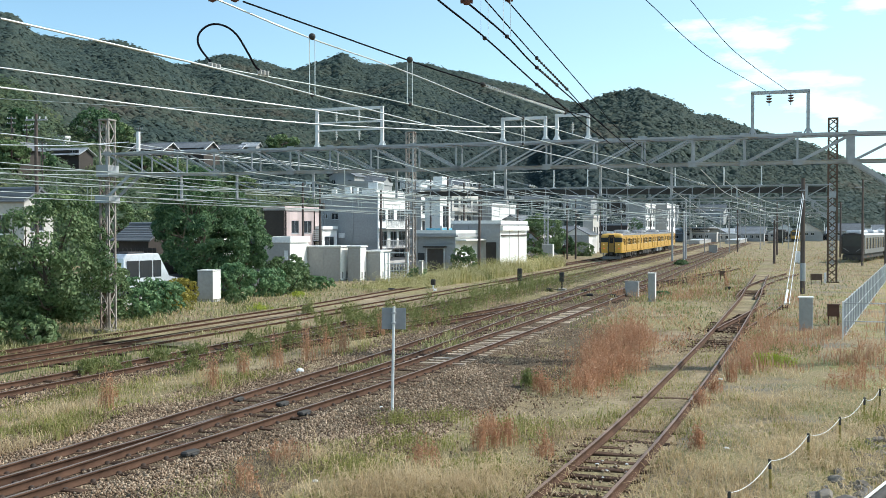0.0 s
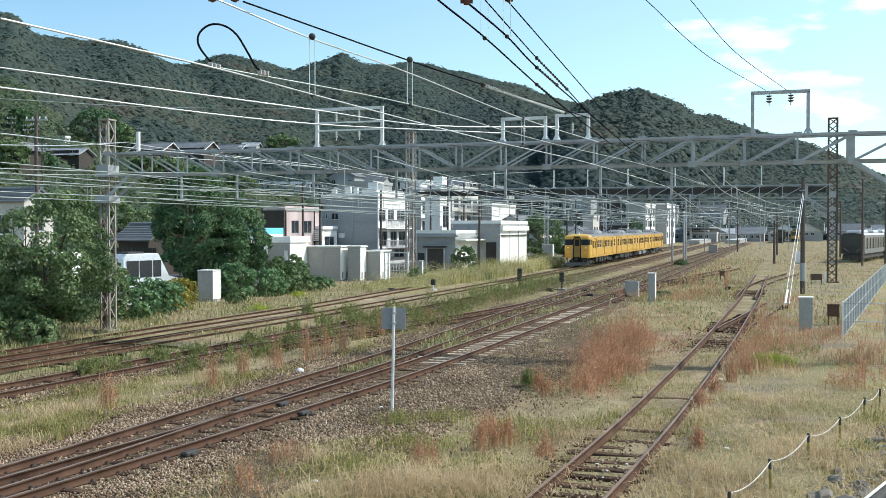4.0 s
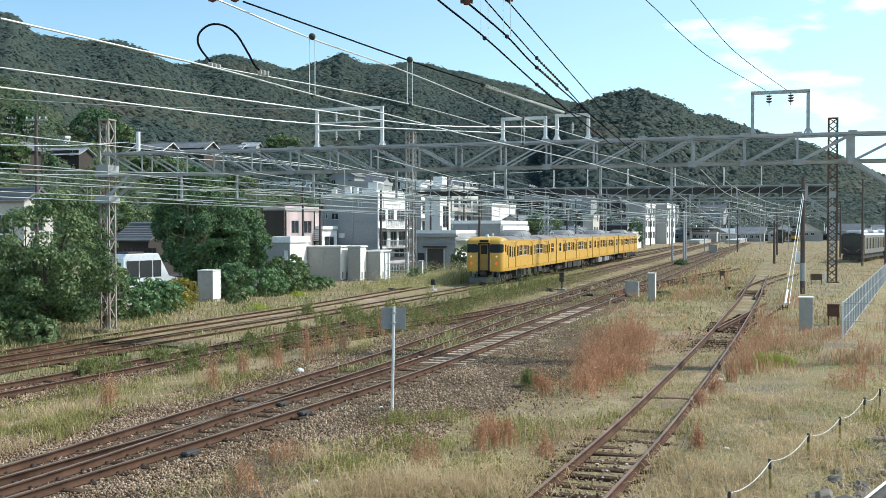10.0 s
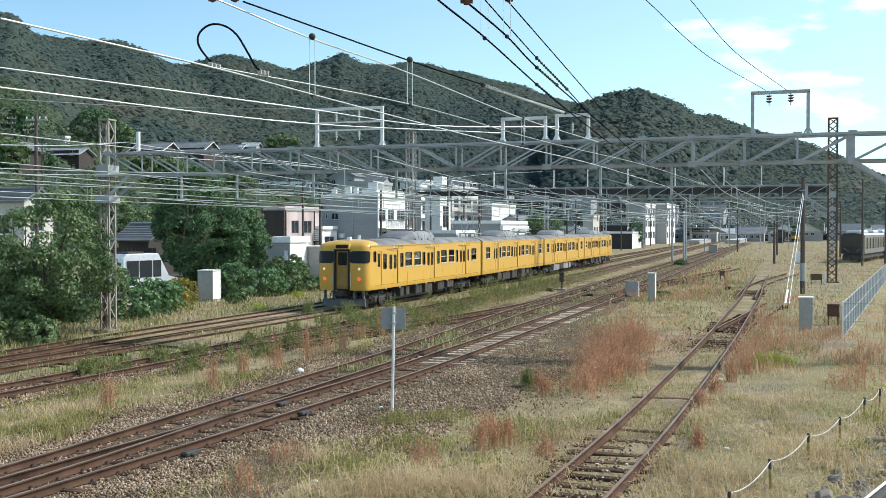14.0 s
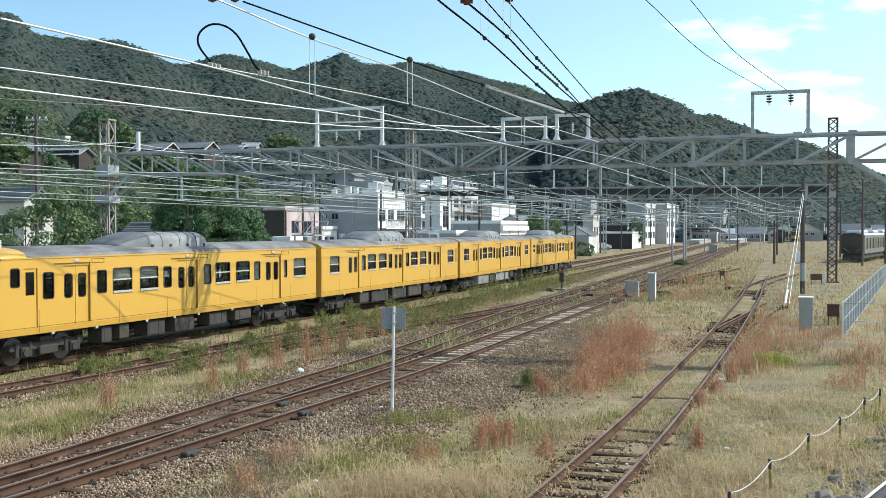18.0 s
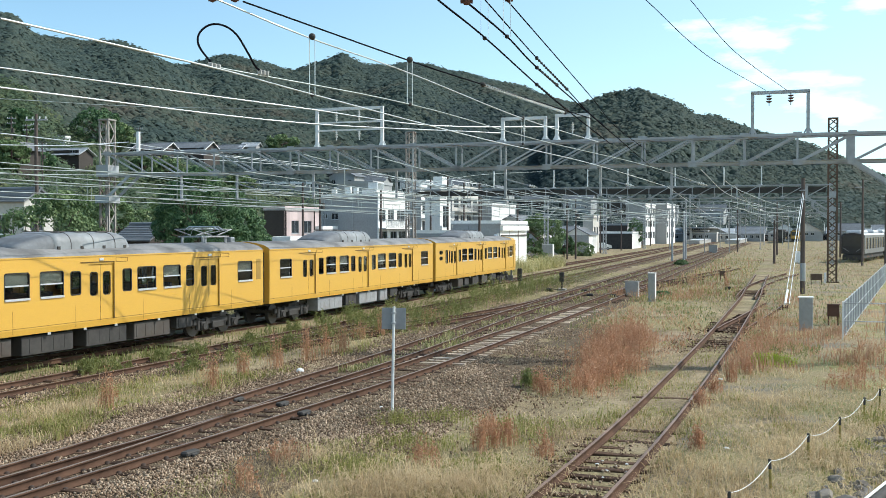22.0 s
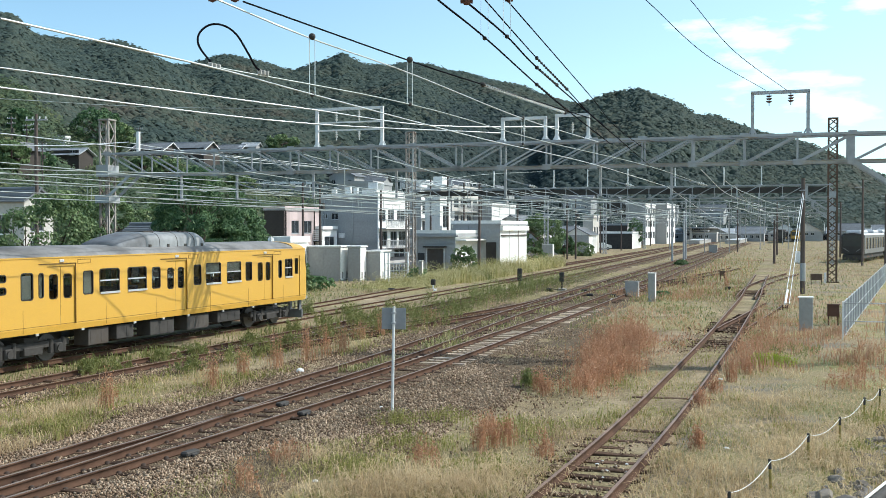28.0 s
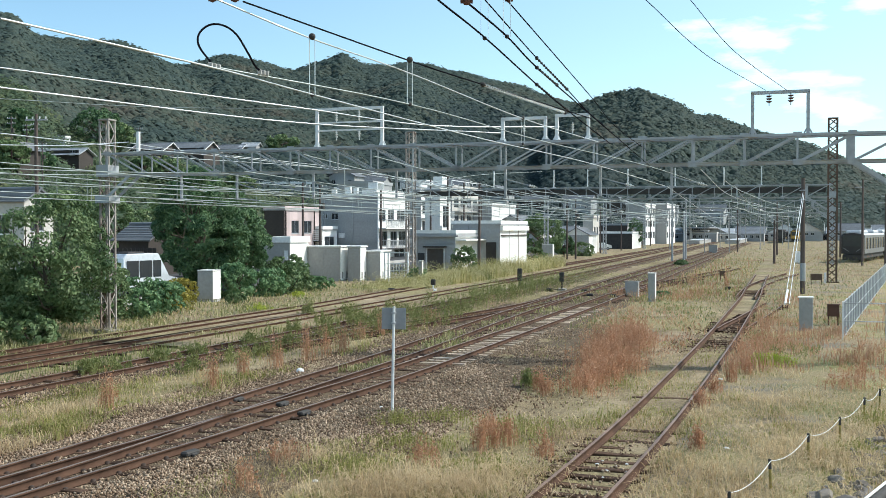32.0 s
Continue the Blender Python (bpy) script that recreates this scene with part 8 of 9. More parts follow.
PATCH = [(4.0, 28.2, .9), (4.3, 30.0, 1.0), (4.7, 31.2, 1.1), (5.2, 32.0, 1.1), (5.0, 33.8, 1.2), (5.7, 34.6, 1.2), (6.1, 33.4, 1.1), (6.0, 36.0, 1.2), (6.6, 36.6, 1.1), (7.2, 36.9, 1.0), (4.6, 29.0, .9), (6.9, 38.4, 1.0), (7.5, 39.8, 1.0), (3.6, 27.0, .7), (5.6, 30.8, .7)]
WEEDS = [(9.6, 22.6, .35, .5), (8.0, 19.6, .3, .4), (1.9, 64.0, 1.1, .8), (3.9, 68.5, 1.2, .8), (6.2, 73.6, 1.4, .9), (7.6, 77.0, 1.4, .9), (8.8, 80.5, 1.3, .9), (-4.0, 46.6, .8, .6), (-1.2, 48.6, .8, .6), (1.0, 52.6, .9, .7), (-6.2, 42.6, .7, .5), (-9.2, 33.6, .5, .5), (-5.6, 37.8, .7, .5), (0.2, 23.2, .28, .6), (-0.8, 20.6, .26, .6), (-1.6, 18.2, .3, .6), (1.6, 22.4, .24, .6), (-1.0, 23.0, .25, .5), (0.6, 18.4, .26, .6), (-10.5, 30.5, .6, .5), (-10.0, 31.2, .45, .5), (-7.7, 31.1, .6, .5), (-6.9, 33.6, .6, .7), (-6.2, 35.5, .7, .6), (-6.76, 51.3, .95, .35), (-4.9, 51.3, .85, .6), (-4.3, 49.7, .8, .5), (-3.3, 48.1, .8, .6), (-1.8, 51.3, .85, .7), (-0.75, 56.8, 1.0, .7), (0.5, 54.8, 1.2, .6), (1.75, 56.8, 1.2, .7),
         (4.25, 63.6, 1.3, .7), (5.8, 69.2, 1.4, .8), (7.0, 72.5, 1.5, .7), (-2.0, 42.9, .7, .8), (-4.6, 40.7, .9, .6), (-0.6, 46.0, .8, .8), (-3.2, 44.8, .8, .8), (2.6, 60.5, 1.1, .8), (-5.4, 45.5, .8, .5), (-2.6, 54.0, .9, .6), (0.3, 50.0, .8, .7), (3.0, 66.0, 1.3, .7), (-7.2, 38.5, .6, .5), (-8.6, 35.5, .5, .4), (2.4, 28.3, .5, .3), (3.4, 62.0, 1.2, .6), (5.0, 66.6, 1.4, .6)]


def build_weeds():
    for i, (x, y, h, r) in enumerate(RUSSET):
        weed_plant(x, y, h * (1.25 if r < 0.36 else 1.0), GRASS_R, "rust-red dried dock plant", 300 + i, 36 if r < 0.5 else 70, r * (0.8 if r < 0.36 else 1.2), "russet_weed", 0.026, 16)
    for i, (x, y, h) in enumerate(PATCH):
        weed_plant(x, y, h * (1.0 + 0.45 * ((i * 7) % 5) / 4), GRASS_R, "rust-red seeding grass clump", 400 + i, 85, 0.48 + 0.07 * ((i * 3) % 5), "russet_clump", 0.03, 16)
    for i, (x, y, h, r) in enumerate(WEEDS):
        if y < 26:
            weed_plant(x, y, h * 1.3, GRASS_G, "tuft of tall green grass on the gravel", 500 + i, 150, r * 1.3, "grass_tuft", 0.03, 3)
        else:
            weed_plant(x, y, h, WEED, "tall green trackside weed", 500 + i, 34, r * 1.1, "green_weed", 0.042, 22)
    for i, (x, y) in enumerate(((10.2, 32.6), (10.7, 32.9), (-9.3, 66.0), (-9.9, 55.0))):
        weed_plant(x, y, 0.42, LEAF_LIME, "bright yellow-green weed in dry grass", 600 + i, 60, 0.6, "yellow_weed", 0.04, 16)


def build_stones():
    """Loose ballast stones on the bed of the two near tracks and beside it."""
    rng = np.random.default_rng(41)
    P = scatter(230000, 14.5, 46, 42)
    dW, dX, dV, dT = line_signed(P, LINE_W), line_signed(P, LINE_X), line_signed(P, LINE_V), line_signed(P, LINE_T)
    dS = line_signed(P, LINE_S)
    c = clumpy(P, 0.8, 4)
    edge = 2.4 + 2.8 * np.clip((34 - P[:, 1]) / 14, 0, 1) * (P[:, 1] > 20) + 1.4 * (c - .5)
    keep = (dW > -2.4 - c) & (dX < edge) & (rng.uniform(0, 1, len(P)) < np.where(dX > 1.2, 0.25 + 0.45 * clumpy(P, 0.7, 14), 0.75))
    keep |= (np.abs(dV) < 1.7) & (rng.uniform(0, 1, len(P)) < 0.6)
    keep |= (np.abs(dS) < 1.8) & (P[:, 1] > 36) & (rng.uniform(0, 1, len(P)) < 0.4)
    keep |= (np.abs(dS) < 1.3) & (P[:, 1] < 21.5) & (rng.uniform(0, 1, len(P)) < 0.07)
    for line in (LINE_W, LINE_X, LINE_V):
        pts = np.array(line)
        for off in (-0.5665, 0.5665):
            o = offset_line(line, off)
            keep &= np.abs(line_signed(P, o)) > 0.09
    inner = (np.abs(dW) < 0.95) | (np.abs(dX) < 0.95)
    keep &= ~inner | (rng.uniform(0, 1, len(P)) < np.where(P[:, 1] > 33, 0.10, 0.24))
    P = P[keep]
    # coarse rubble on the open gravel beside the through track
    Q = np.stack([rng.uniform(-3, 7, 40000), rng.uniform(19.5, 38, 40000)], 1)
    dQ = line_signed(Q, LINE_X)
    Q = Q[(dQ > 1.1) & (dQ < 5.2 + rng.normal(0, 1.1, len(Q))) & (line_signed(Q, LINE_S) < -1.4) & (rng.uniform(0, 1, len(Q)) < 0.12 + 0.55 * clumpy(Q, 1.3, 15))]
    coarse = np.concatenate([np.ones(len(P)), rng.uniform(0.45, 1.2, len(Q))])
    P = np.concatenate([P, Q])
    n = len(P)
    base = np.array([[1, 0, 0], [-1, 0, 0], [0, 1, 0], [0, -1, 0], [0, 0, 1], [0, 0, -1]], dtype=float)
    fa = np.array([[0, 2, 4], [2, 1, 4], [1, 3, 4], [3, 0, 4], [2, 0, 5], [1, 2, 5], [3, 1, 5], [0, 3, 5]])
    r = rng.uniform(0.010, 0.046, n) * (0.8 + P[:, 1] / 80) * coarse
    q = rng.normal(0, 1, (n, 3, 3))
    a = q[:, 0] / np.linalg.norm(q[:, 0], axis=1)[:, None]
    b = np.cross(a, q[:, 1])
    b /= np.linalg.norm(b, axis=1)[:, None]
    d = np.cross(a, b)
    R = np.stack([a, b * 0.8, d * 0.65], 1)
    v = (base[None] * rng.uniform(0.7, 1.25, (n, 6, 1))) @ R * r[:, None, None]
    v += np.concatenate([P, (0.012 + rng.uniform(-0.01, 0.02, n))[:, None]], 1)[:, None, :]
    f = fa[None] + (np.arange(n) * 6)[:, None, None]
    stuff("ballast_stones", v.reshape(-1, 3), f.reshape(-1, 3), STONES, "loose grey-brown ballast stones", "stones")


build_grass()
build_leafy_strips()
build_far_tufts()
build_weeds()
build_stones()
# dry turf on the sunny side of the siding
v, f = ribbon(offset_line([q for q in LINE_S if 9 < q[1] < 90], 8.2), 7.3, 0.028, 7.5, -0.08)
single("dry_turf", raw_mesh("dry_turf", v, f, TURF), None, Matrix(), "flattened straw and bare soil beside the siding", "turf", kind="structure")
# blown sand and soil that half bury the two far tracks
for line in (LINE_T, LINE_U):
    v, f = ribbon([q for q in line if 38 < q[1] < 82], 1.45, 0.075, 2.3, -0.09)
    single("sandy_fill", raw_mesh("sandy_fill", v, f, GROUND, True), None, Matrix(), "sandy soil that half buries the rails", "soil", kind="structure")
# wide stone bed beside the through track
BED = [(x + 1.0, y) for x, y in LINE_X if 8 < y < 48]
v, f = ribbon(BED, 2.9, 0.004, 3.8, -0.09)
single("gravel_bed", raw_mesh("gravel_bed", v, f, BALLAST), None, Matrix(), "wide bed of grey ballast gravel", "gravel", kind="structure")
BED = [(x - 0.5, y) for x, y in LINE_W if 8 < y < 60]
v, f = ribbon(BED, 1.7, 0.002, 2.6, -0.09)
single("gravel_bed", raw_mesh("gravel_bed", v, f, BALLAST), None, Matrix(), "grey ballast gravel by the turnout", "gravel", kind="structure")

# ---- trackside equipment ----


def cubicle(corner, w, d, h, yaw=YAW, label="switchgear cubicle, front grey for shade, side white for sun"):
    c = thing("switchgear_cubicle", pose(corner[0], corner[1], 0, 0, 0, yaw), label, "cubicle", "cubicles by the fence")
    bm = bmesh.new()
    box(bm, -w, 0, 0, d, 0.1, h - 0.08, 0.01)
    part("body", bm, CUBGREY, c)
    # white skin puts the sunlight on this side into the colour
    bm = bmesh.new()
    box(bm, 0.0, 0.03, 0.02, d - 0.02, 0.1, h - 0.1)
    part("side_panel", bm, CUBWHITE, c, "side skin in white for its sunlight")
    bm = bmesh.new()
    box(bm, -w - 0.1, 0.12, -0.1, d + 0.1, h - 0.08, h + 0.06, 0.02)
    part("roof", bm, CUBWHITE, c)
    bm = bmesh.new()
    n = max(1, int(w / 1.2))
    for i in range(n):
        a = -w + w * i / n + 0.06
        b = -w + w * (i + 1) / n - 0.06
        box(bm, a, b, -0.03, 0.0, 0.25, h - 0.3, 0.008)
    part("door", bm, CUBGREY, c)
    bm = bmesh.new()
    for y in (0.25, 0.75):
        box(bm, 0.03, 0.06, d * y - 0.06, d * y + 0.06, 0.2, 0.75)
    part("vent", bm, UNDER, c)
    bm = bmesh.new()
    box(bm, -w - 0.05, 0.05, -0.05, d + 0.05, -0.15, 0.1)
    part("plinth", bm, CONCRETE, c)
    return c


cubicle((-8.62, 86.0), 3.0, 1.7, 2.9)
cubicle((-6.96, 86.0), 1.1, 1.3, 2.9)
cubicle((-5.35, 87.0), 1.3, 2.3, 2.5)
bm = bmesh.new()
for x in (-2.1, -1.75, 0.0):
    box(bm, x - 0.05, x + 0.05, -0.05, 0.05, 0, 2.45)
box(bm, -2.1, 0.0, -0.04, 0.04, 2.35, 2.45)
for z in (0.3, 0.9, 1.5):
    box(bm, -2.0, -0.1, -0.02, 0.02, z - 0.02, z + 0.02)
for i in range(14):
    box(bm, -2.0 + 0.14 * i - 0.008, -2.0 + 0.14 * i + 0.008, -0.01, 0.01, 0.3, 1.5)
single("steel_gate", bm, STEELW, pose(-2.9, 85.0, 0, 0, 0, YAW), "white steel gate frame by the cubicles", "gate")


def relay_box(x, y, w, d, h, mat, mat2, label, yaw=YAW, plinth=0.25, name="relay_cabinet"):
    c = thing(name, pose(x, y, 0, 0, 0, yaw), label, "cabinet", "trackside cabinets")
    bm = bmesh.new()
    box(bm, -w / 2, w / 2, -d / 2, d / 2, plinth, h, 0.015)
    part("body", bm, mat, c)
    # lighter mat2 on this side stands for its sunlight
    bm = bmesh.new()
    box(bm, w / 2, w / 2 + 0.012, -d / 2 + 0.02, d / 2 - 0.02, plinth + 0.03, h - 0.04)
    part("side_panel", bm, mat2, c)
    bm = bmesh.new()
    box(bm, -w / 2 - 0.03, w / 2 + 0.03, -d / 2 - 0.03, d / 2 + 0.03, h, h + 0.05, 0.01)
    part("lid", bm, mat2, c)
    bm = bmesh.new()
    box(bm, -w / 2 + 0.05, w / 2 - 0.05, -d / 2 - 0.015, -d / 2, plinth + 0.08, h - 0.08)
    box(bm, w / 2 - 0.14, w / 2 - 0.1, -d / 2 - 0.04, -d / 2 - 0.015, (h + plinth) / 2, (h + plinth) / 2 + 0.14)
    part("door", bm, mat, c)
    bm = bmesh.new()
    box(bm, -w / 2 + 0.02, w / 2 - 0.02, -d / 2 + 0.02, d / 2 - 0.02, -0.1, plinth)
    part("plinth", bm, CONCRETE, c)
    return c


relay_box(-14.15, 62.0, 1.05, 0.9, 1.85, CUBGREY, CUBWHITE, "large pale cabinet at the edge of the bushes", plinth=0.12)
relay_box(12.75, 62.5, 0.42, 0.5, 1.65, CUBGREY, CUBWHITE, "slim cabinet, front grey for shade, side white for sun", plinth=0.1)
relay_box(15.55, 43.9, 0.56, 0.5, 1.42, CUBGREY, CUBWHITE, "grey steel cabinet with a pale lid", plinth=0.1)
relay_box(12.25, 66.4, 0.85, 0.4, 0.95, CONCRETE, CONCRETE, "weathered grey box beside the turnout", plinth=0.1)
relay_box(13.4, 131.0, 1.4, 0.8, 2.4, CUBGREY, CUBWHITE, "grey switch box in the weeds", plinth=0.1)
relay_box(-1.8, 83.5, 0.3, 0.3, 1.75, CUBGREY, CUBWHITE, "narrow grey box post", plinth=0.1)
relay_box(45.0, 130.0, 0.7, 0.4, 1.5, CUBWHITE, CUBWHITE, "white box by the far tracks", plinth=0.1)
relay_box(49.5, 188.0, 1.5, 0.8, 1.4, CUBGREY, CUBGREY, "grey cabinet between the main lines", plinth=0.1)
for x, y, w, h, mt in ((17.6, 46.2, 0.5, 0.95, TANNISH), (18.3, 54.8, 0.32, 0.28, TANNISH), (24.2, 88.8, 0.45, 0.7, RUSTSTEEL), (29.1, 79.9, 0.85, 0.85, RUSTSTEEL)):
    b = thing("rusty_box", pose(x, y, 0, 0, 0, YAW), "small rusty iron box on legs", "box", "rusty boxes")
    bm = bmesh.new()
    box(bm, -w / 2, w / 2, -0.15, 0.15, h * 0.45, h, 0.01)
    part("body", bm, mt, b)
    for sx in (-1, 1):
        bm = bmesh.new()
        box(bm, sx * (w / 2 - 0.05) - 0.03, sx * (w / 2 - 0.05) + 0.03, -0.05, 0.05, -0.1, h * 0.45)
        part("leg", bm, mt, b)
    bm = bmesh.new()
    box(bm, -w / 2 - 0.02, w / 2 + 0.02, -0.17, 0.17, h, h + 0.03)
    part("lid", bm, mt, b)
bm = bmesh.new()
box(bm, -0.08, 0.08, -0.06, 0.06, 0, 0.95)
single("white_marker_post", bm, STEELW, pose(29.9, 80.2, 0), "short white marker post", "post")

# sign seen from behind
sg = thing("track_sign", pose(-1.22, 24.6, 0, 0, 1.0, 4), "square grey sign back on a white pole", "sign")
bm = bmesh.new()
bar(bm, (0, 0, -0.2), (0, 0, 2.5), 0.035, 10)
part("pole", bm, STEELW, sg, "white painted pole")
bm = bmesh.new()
box(bm, -0.29, 0.29, 0.04, 0.055, 1.95, 2.47, 0.006)
part("plate", bm, SIGNGREY, sg, "plain grey plate")
bm = bmesh.new()
for z in (2.1, 2.35):
    box(bm, -0.06, 0.06, -0.045, 0.05, z - 0.02, z + 0.02)
part("clamp", bm, STEEL, sg)

# small white bits on the ballast
for x, y, r in ((-4.35, 31.2, 0.13), (-1.5, 24.9, 0.05), (8.0, 29.5, 0.07), (10.3, 62.5, 0.12), (-0.55, 72.0, 0.14), (-8.2, 32.8, 0.06), (5.6, 20.2, 0.06), (-2.2, 17.6, 0.05), (2.95, 18.4, 0.03), (3.2, 18.75, 0.025), (2.85, 18.9, 0.035), (3.3, 18.3, 0.03), (3.0, 19.2, 0.025), (3.4, 18.9, 0.03), (2.8, 17.9, 0.025)):
    bm = bmesh.new()
    ball(bm, (0, 0, 0), r, 2, 0.6)
    for v in bm.verts:
        v.co += Vector((noise.noise(v.co * 9), noise.noise(v.co * 8 + Vector((3, 1, 2))), 0)) * r * 0.3
    single("white_litter", bm, STEELW, pose(x, y, r * 0.4), "small scrap of white litter on the ground", "litter", "bits of litter", smooth=True)


def dwarf_signal(x, y, h=0.85, white=False):
    s = thing("dwarf_signal", pose(x, y, 0, 0, 0, 160), "low shunting signal beside the track", "signal", "dwarf signals")
    bm = bmesh.new()
    bar(bm, (0, 0, -0.1), (0, 0, h * 0.55), 0.06, 8)
    part("post", bm, STEELW if white else UNDER, s)
    bm = bmesh.new()
    box(bm, -0.17, 0.17, -0.1, 0.12, h * 0.45, h, 0.05)
    part("head", bm, UNDER, s)
    for xx, zz in ((-0.07, 0.62), (0.07, 0.62), (-0.07, 0.82)):
        bm = bmesh.new()
        bar(bm, (xx, -0.12, h * zz), (xx, -0.09, h * zz), 0.045, 10)
        part("lens", bm, INSUL if white else SASH, s)
    bm = bmesh.new()
    box(bm, -0.3, 0.3, -0.2, 0.2, -0.1, 0.08)
    part("base", bm, CONCRETE, s)
    return s


dwarf_signal(-0.7, 73.7, 0.75, True)
dwarf_signal(8.55, 73.7, 1.25)
dwarf_signal(5.4, 72.0, 1.6)


# point machines and switch rods
def point_machine(x, y, yaw=YAW):
    p = thing("point_machine", pose(x, y, 0, 0, 0, yaw), "dark oily switch machine beside the rails", "point machine", "point machines")
    bm = bmesh.new()
    box(bm, -0.28, 0.16, -0.12, 0.12, 0.02, 0.18, 0.04)
    part("housing", bm, UNDER, p)
    bm = bmesh.new()
    bar(bm, (0.2, 0, 0.1), (1.0, 0, 0.1), 0.02, 6)
    part("throw_rod", bm, UNDER, p)
    bm = bmesh.new()
    box(bm, -0.4, 0.24, -0.16, 0.16, -0.1, 0.015)
    part("bearer", bm, SLEEPER, p)


for x, y in ((9.9, 71.5), (9.6, 66.5), (11.0, 66.0), (20.8, 74.5), (7.6, 72.5), (-3.6, 72.6)):
    point_machine(x, y)
# black slide blocks by the turnout rails near the viewpoint
for x, y in ((-4.85, 19.6), (-3.95, 25.15), (-3.25, 23.9), (-5.2, 25.8)):
    bm = bmesh.new()
    box(bm, -0.2, 0.2, -0.09, 0.09, 0.02, 0.12, 0.03)
    box(bm, -0.09, 0.09, -0.14, 0.14, 0.02, 0.08, 0.02)
    single("switch_lock_block", bm, UNDER, pose(x, y, 0, 0, 0, 65), "black greasy block beside the rail", "block", "switch blocks")

# wooden pole with its guy wire
wp = thing("wooden_pole", pose(24.0, 68.4, 0), "dark weathered pole with a grey lower sleeve", "pole")
bm = bmesh.new()
bar(bm, (0, 0, -0.3), (0, 0, 7.75), 0.17, 12, 0.13)
part("shaft", bm, POLEWOOD, wp)
bm = bmesh.new()
bar(bm, (0, 0, 0.9), (0, 0, 2.1), 0.185, 12)
part("sleeve", bm, STEEL, wp)
bm = bmesh.new()
for z in (6.9, 6.3):
    box(bm, -0.15, 0.15, -0.3, 0.3, z, z + 0.08)
part("bracket", bm, STEEL, wp)
bm = bmesh.new()
bar(bm, (-5.6, -13.2, 0.35), (0, 0, 6.9), 0.02, 6)
bar(bm, (-5.35, -13.2, 0.35), (0.05, 0, 6.7), 0.02, 6)
part("guy_wire", bm, WIREW, wp)
bm = bmesh.new()
bar(bm, (-5.5, -13.0, 0.32), (-4.95, -11.75, 0.98), 0.06, 8)
part("guy_guard", bm, STEELW, wp, "white guy wire guard")
for x, y, h in ((50.1, 122.5, 10.3), (49.0, 113.5, 8.2), (31.4, 140.5, 8.0), (33.0, 140.5, 6.8), (42.0, 130.0, 5.5), (57.0, 175.0, 9.0), (56, 195, 8), (35.5, 150.0, 9.0), (62, 160, 8.5)):
    p = thing("line_pole", pose(x, y, 0), "slender dark line pole between the tracks", "pole", "line poles")
    bm = bmesh.new()
    bar(bm, (0, 0, -0.3), (0, 0, h), 0.16, 10, 0.12)
    part("shaft", bm, POLEWOOD if x > 40 else STEEL, p)
    bm = bmesh.new()
    box(bm, -0.9, 0.2, -0.05, 0.05, h - 1.0, h - 0.9)
    part("arm", bm, STEEL, p)
    bm = bmesh.new()
    box(bm, -0.5, 0.5, -0.04, 0.04, h - 0.25, h - 0.17)
    part("top_arm", bm, STEEL, p)

# mesh fence
FENCE = smooth_line([(15.7, 40.2), (22.65, 55.0), (36.6, 84.7), (50.2, 113.6)], 2.0)
fe = thing("steel_fence", Matrix(), "pale green steel mesh fence along the yard", "fence", kind="structure")
for i, (x, y) in enumerate(FENCE):
    bm = bmesh.new()
    box(bm, -0.03, 0.03, -0.03, 0.03, -0.2, 1.52)
    part("post", bm, STEELW, fe, m=pose(x, y, 0, 0, 0, YAW))
for (x0, y0), (x1, y1) in zip(FENCE, FENCE[1:]):
    bm = bmesh.new()
    a, b = Vector((x0, y0, 0)), Vector((x1, y1, 0))
    for z in (1.48, 0.8, 0.1):
        bar(bm, a + Vector((0, 0, z)), b + Vector((0, 0, z)), 0.022, 5)
    n = max(6, int((b - a).length / 0.12))
    for k in range(n):
        p = a.lerp(b, k / n)
        box(bm, p.x - 0.006, p.x + 0.006, p.y - 0.006, p.y + 0.006, 0.1, 1.48)
    part("mesh_panel", bm, STEEL, fe)
bm = bmesh.new()
for k in range(9):
    a = Vector((15.7 + k * 1.5, 40.2 - 0.45 * k, 0))
    bar(bm, a + Vector((0, 0, -0.2)), a + Vector((0, 0, 1.5)), 0.028, 6)
for z in (1.46, 0.75):
    bar(bm, (15.7, 40.2, z), (27.7, 36.6, z), 0.022, 5)
part("side_fence", bm, STEEL, fe)

# rope on short striped posts
ROPE = [(4.17, 14.95), (5.47, 17.04), (6.87, 19.2), (8.12, 20.9), (9.6, 23.3), (10.5, 24.6), (11.8, 26.8), (13.6, 30.0), (15.6, 34.0)]
rf = thing("rope_fence", Matrix(), "slack white rope on short yellow and black posts", "fence")
tops = []
for i, (x, y) in enumerate(ROPE):
    bm = bmesh.new()
    bar(bm, (0, 0, -0.15), (0, 0, 0.30), 0.024, 8)
    bar(bm, (0, 0, 0.30), (0, 0, 0.52), 0.024, 8)
    ps = part("post", bm, YELLOWPOST, rf, m=pose(x, y, 0, random.uniform(-4, 4), random.uniform(-4, 4)))
    bm = bmesh.new()
    bar(bm, (0, 0, 0.36), (0, 0, 0.525), 0.027, 8)
    part("black_band", bm, UNDER, ps)
    tops.append(Vector((x, y, 0.5)))
for a, b in zip(tops, tops[1:]):
    bm = bmesh.new()
    rope(bm, [a.lerp(b, k / 10) - Vector((0, 0, 0.5 * (k / 10) * (1 - k / 10))) for k in range(11)], 0.006)
    part("rope", bm, STEELW, rf)

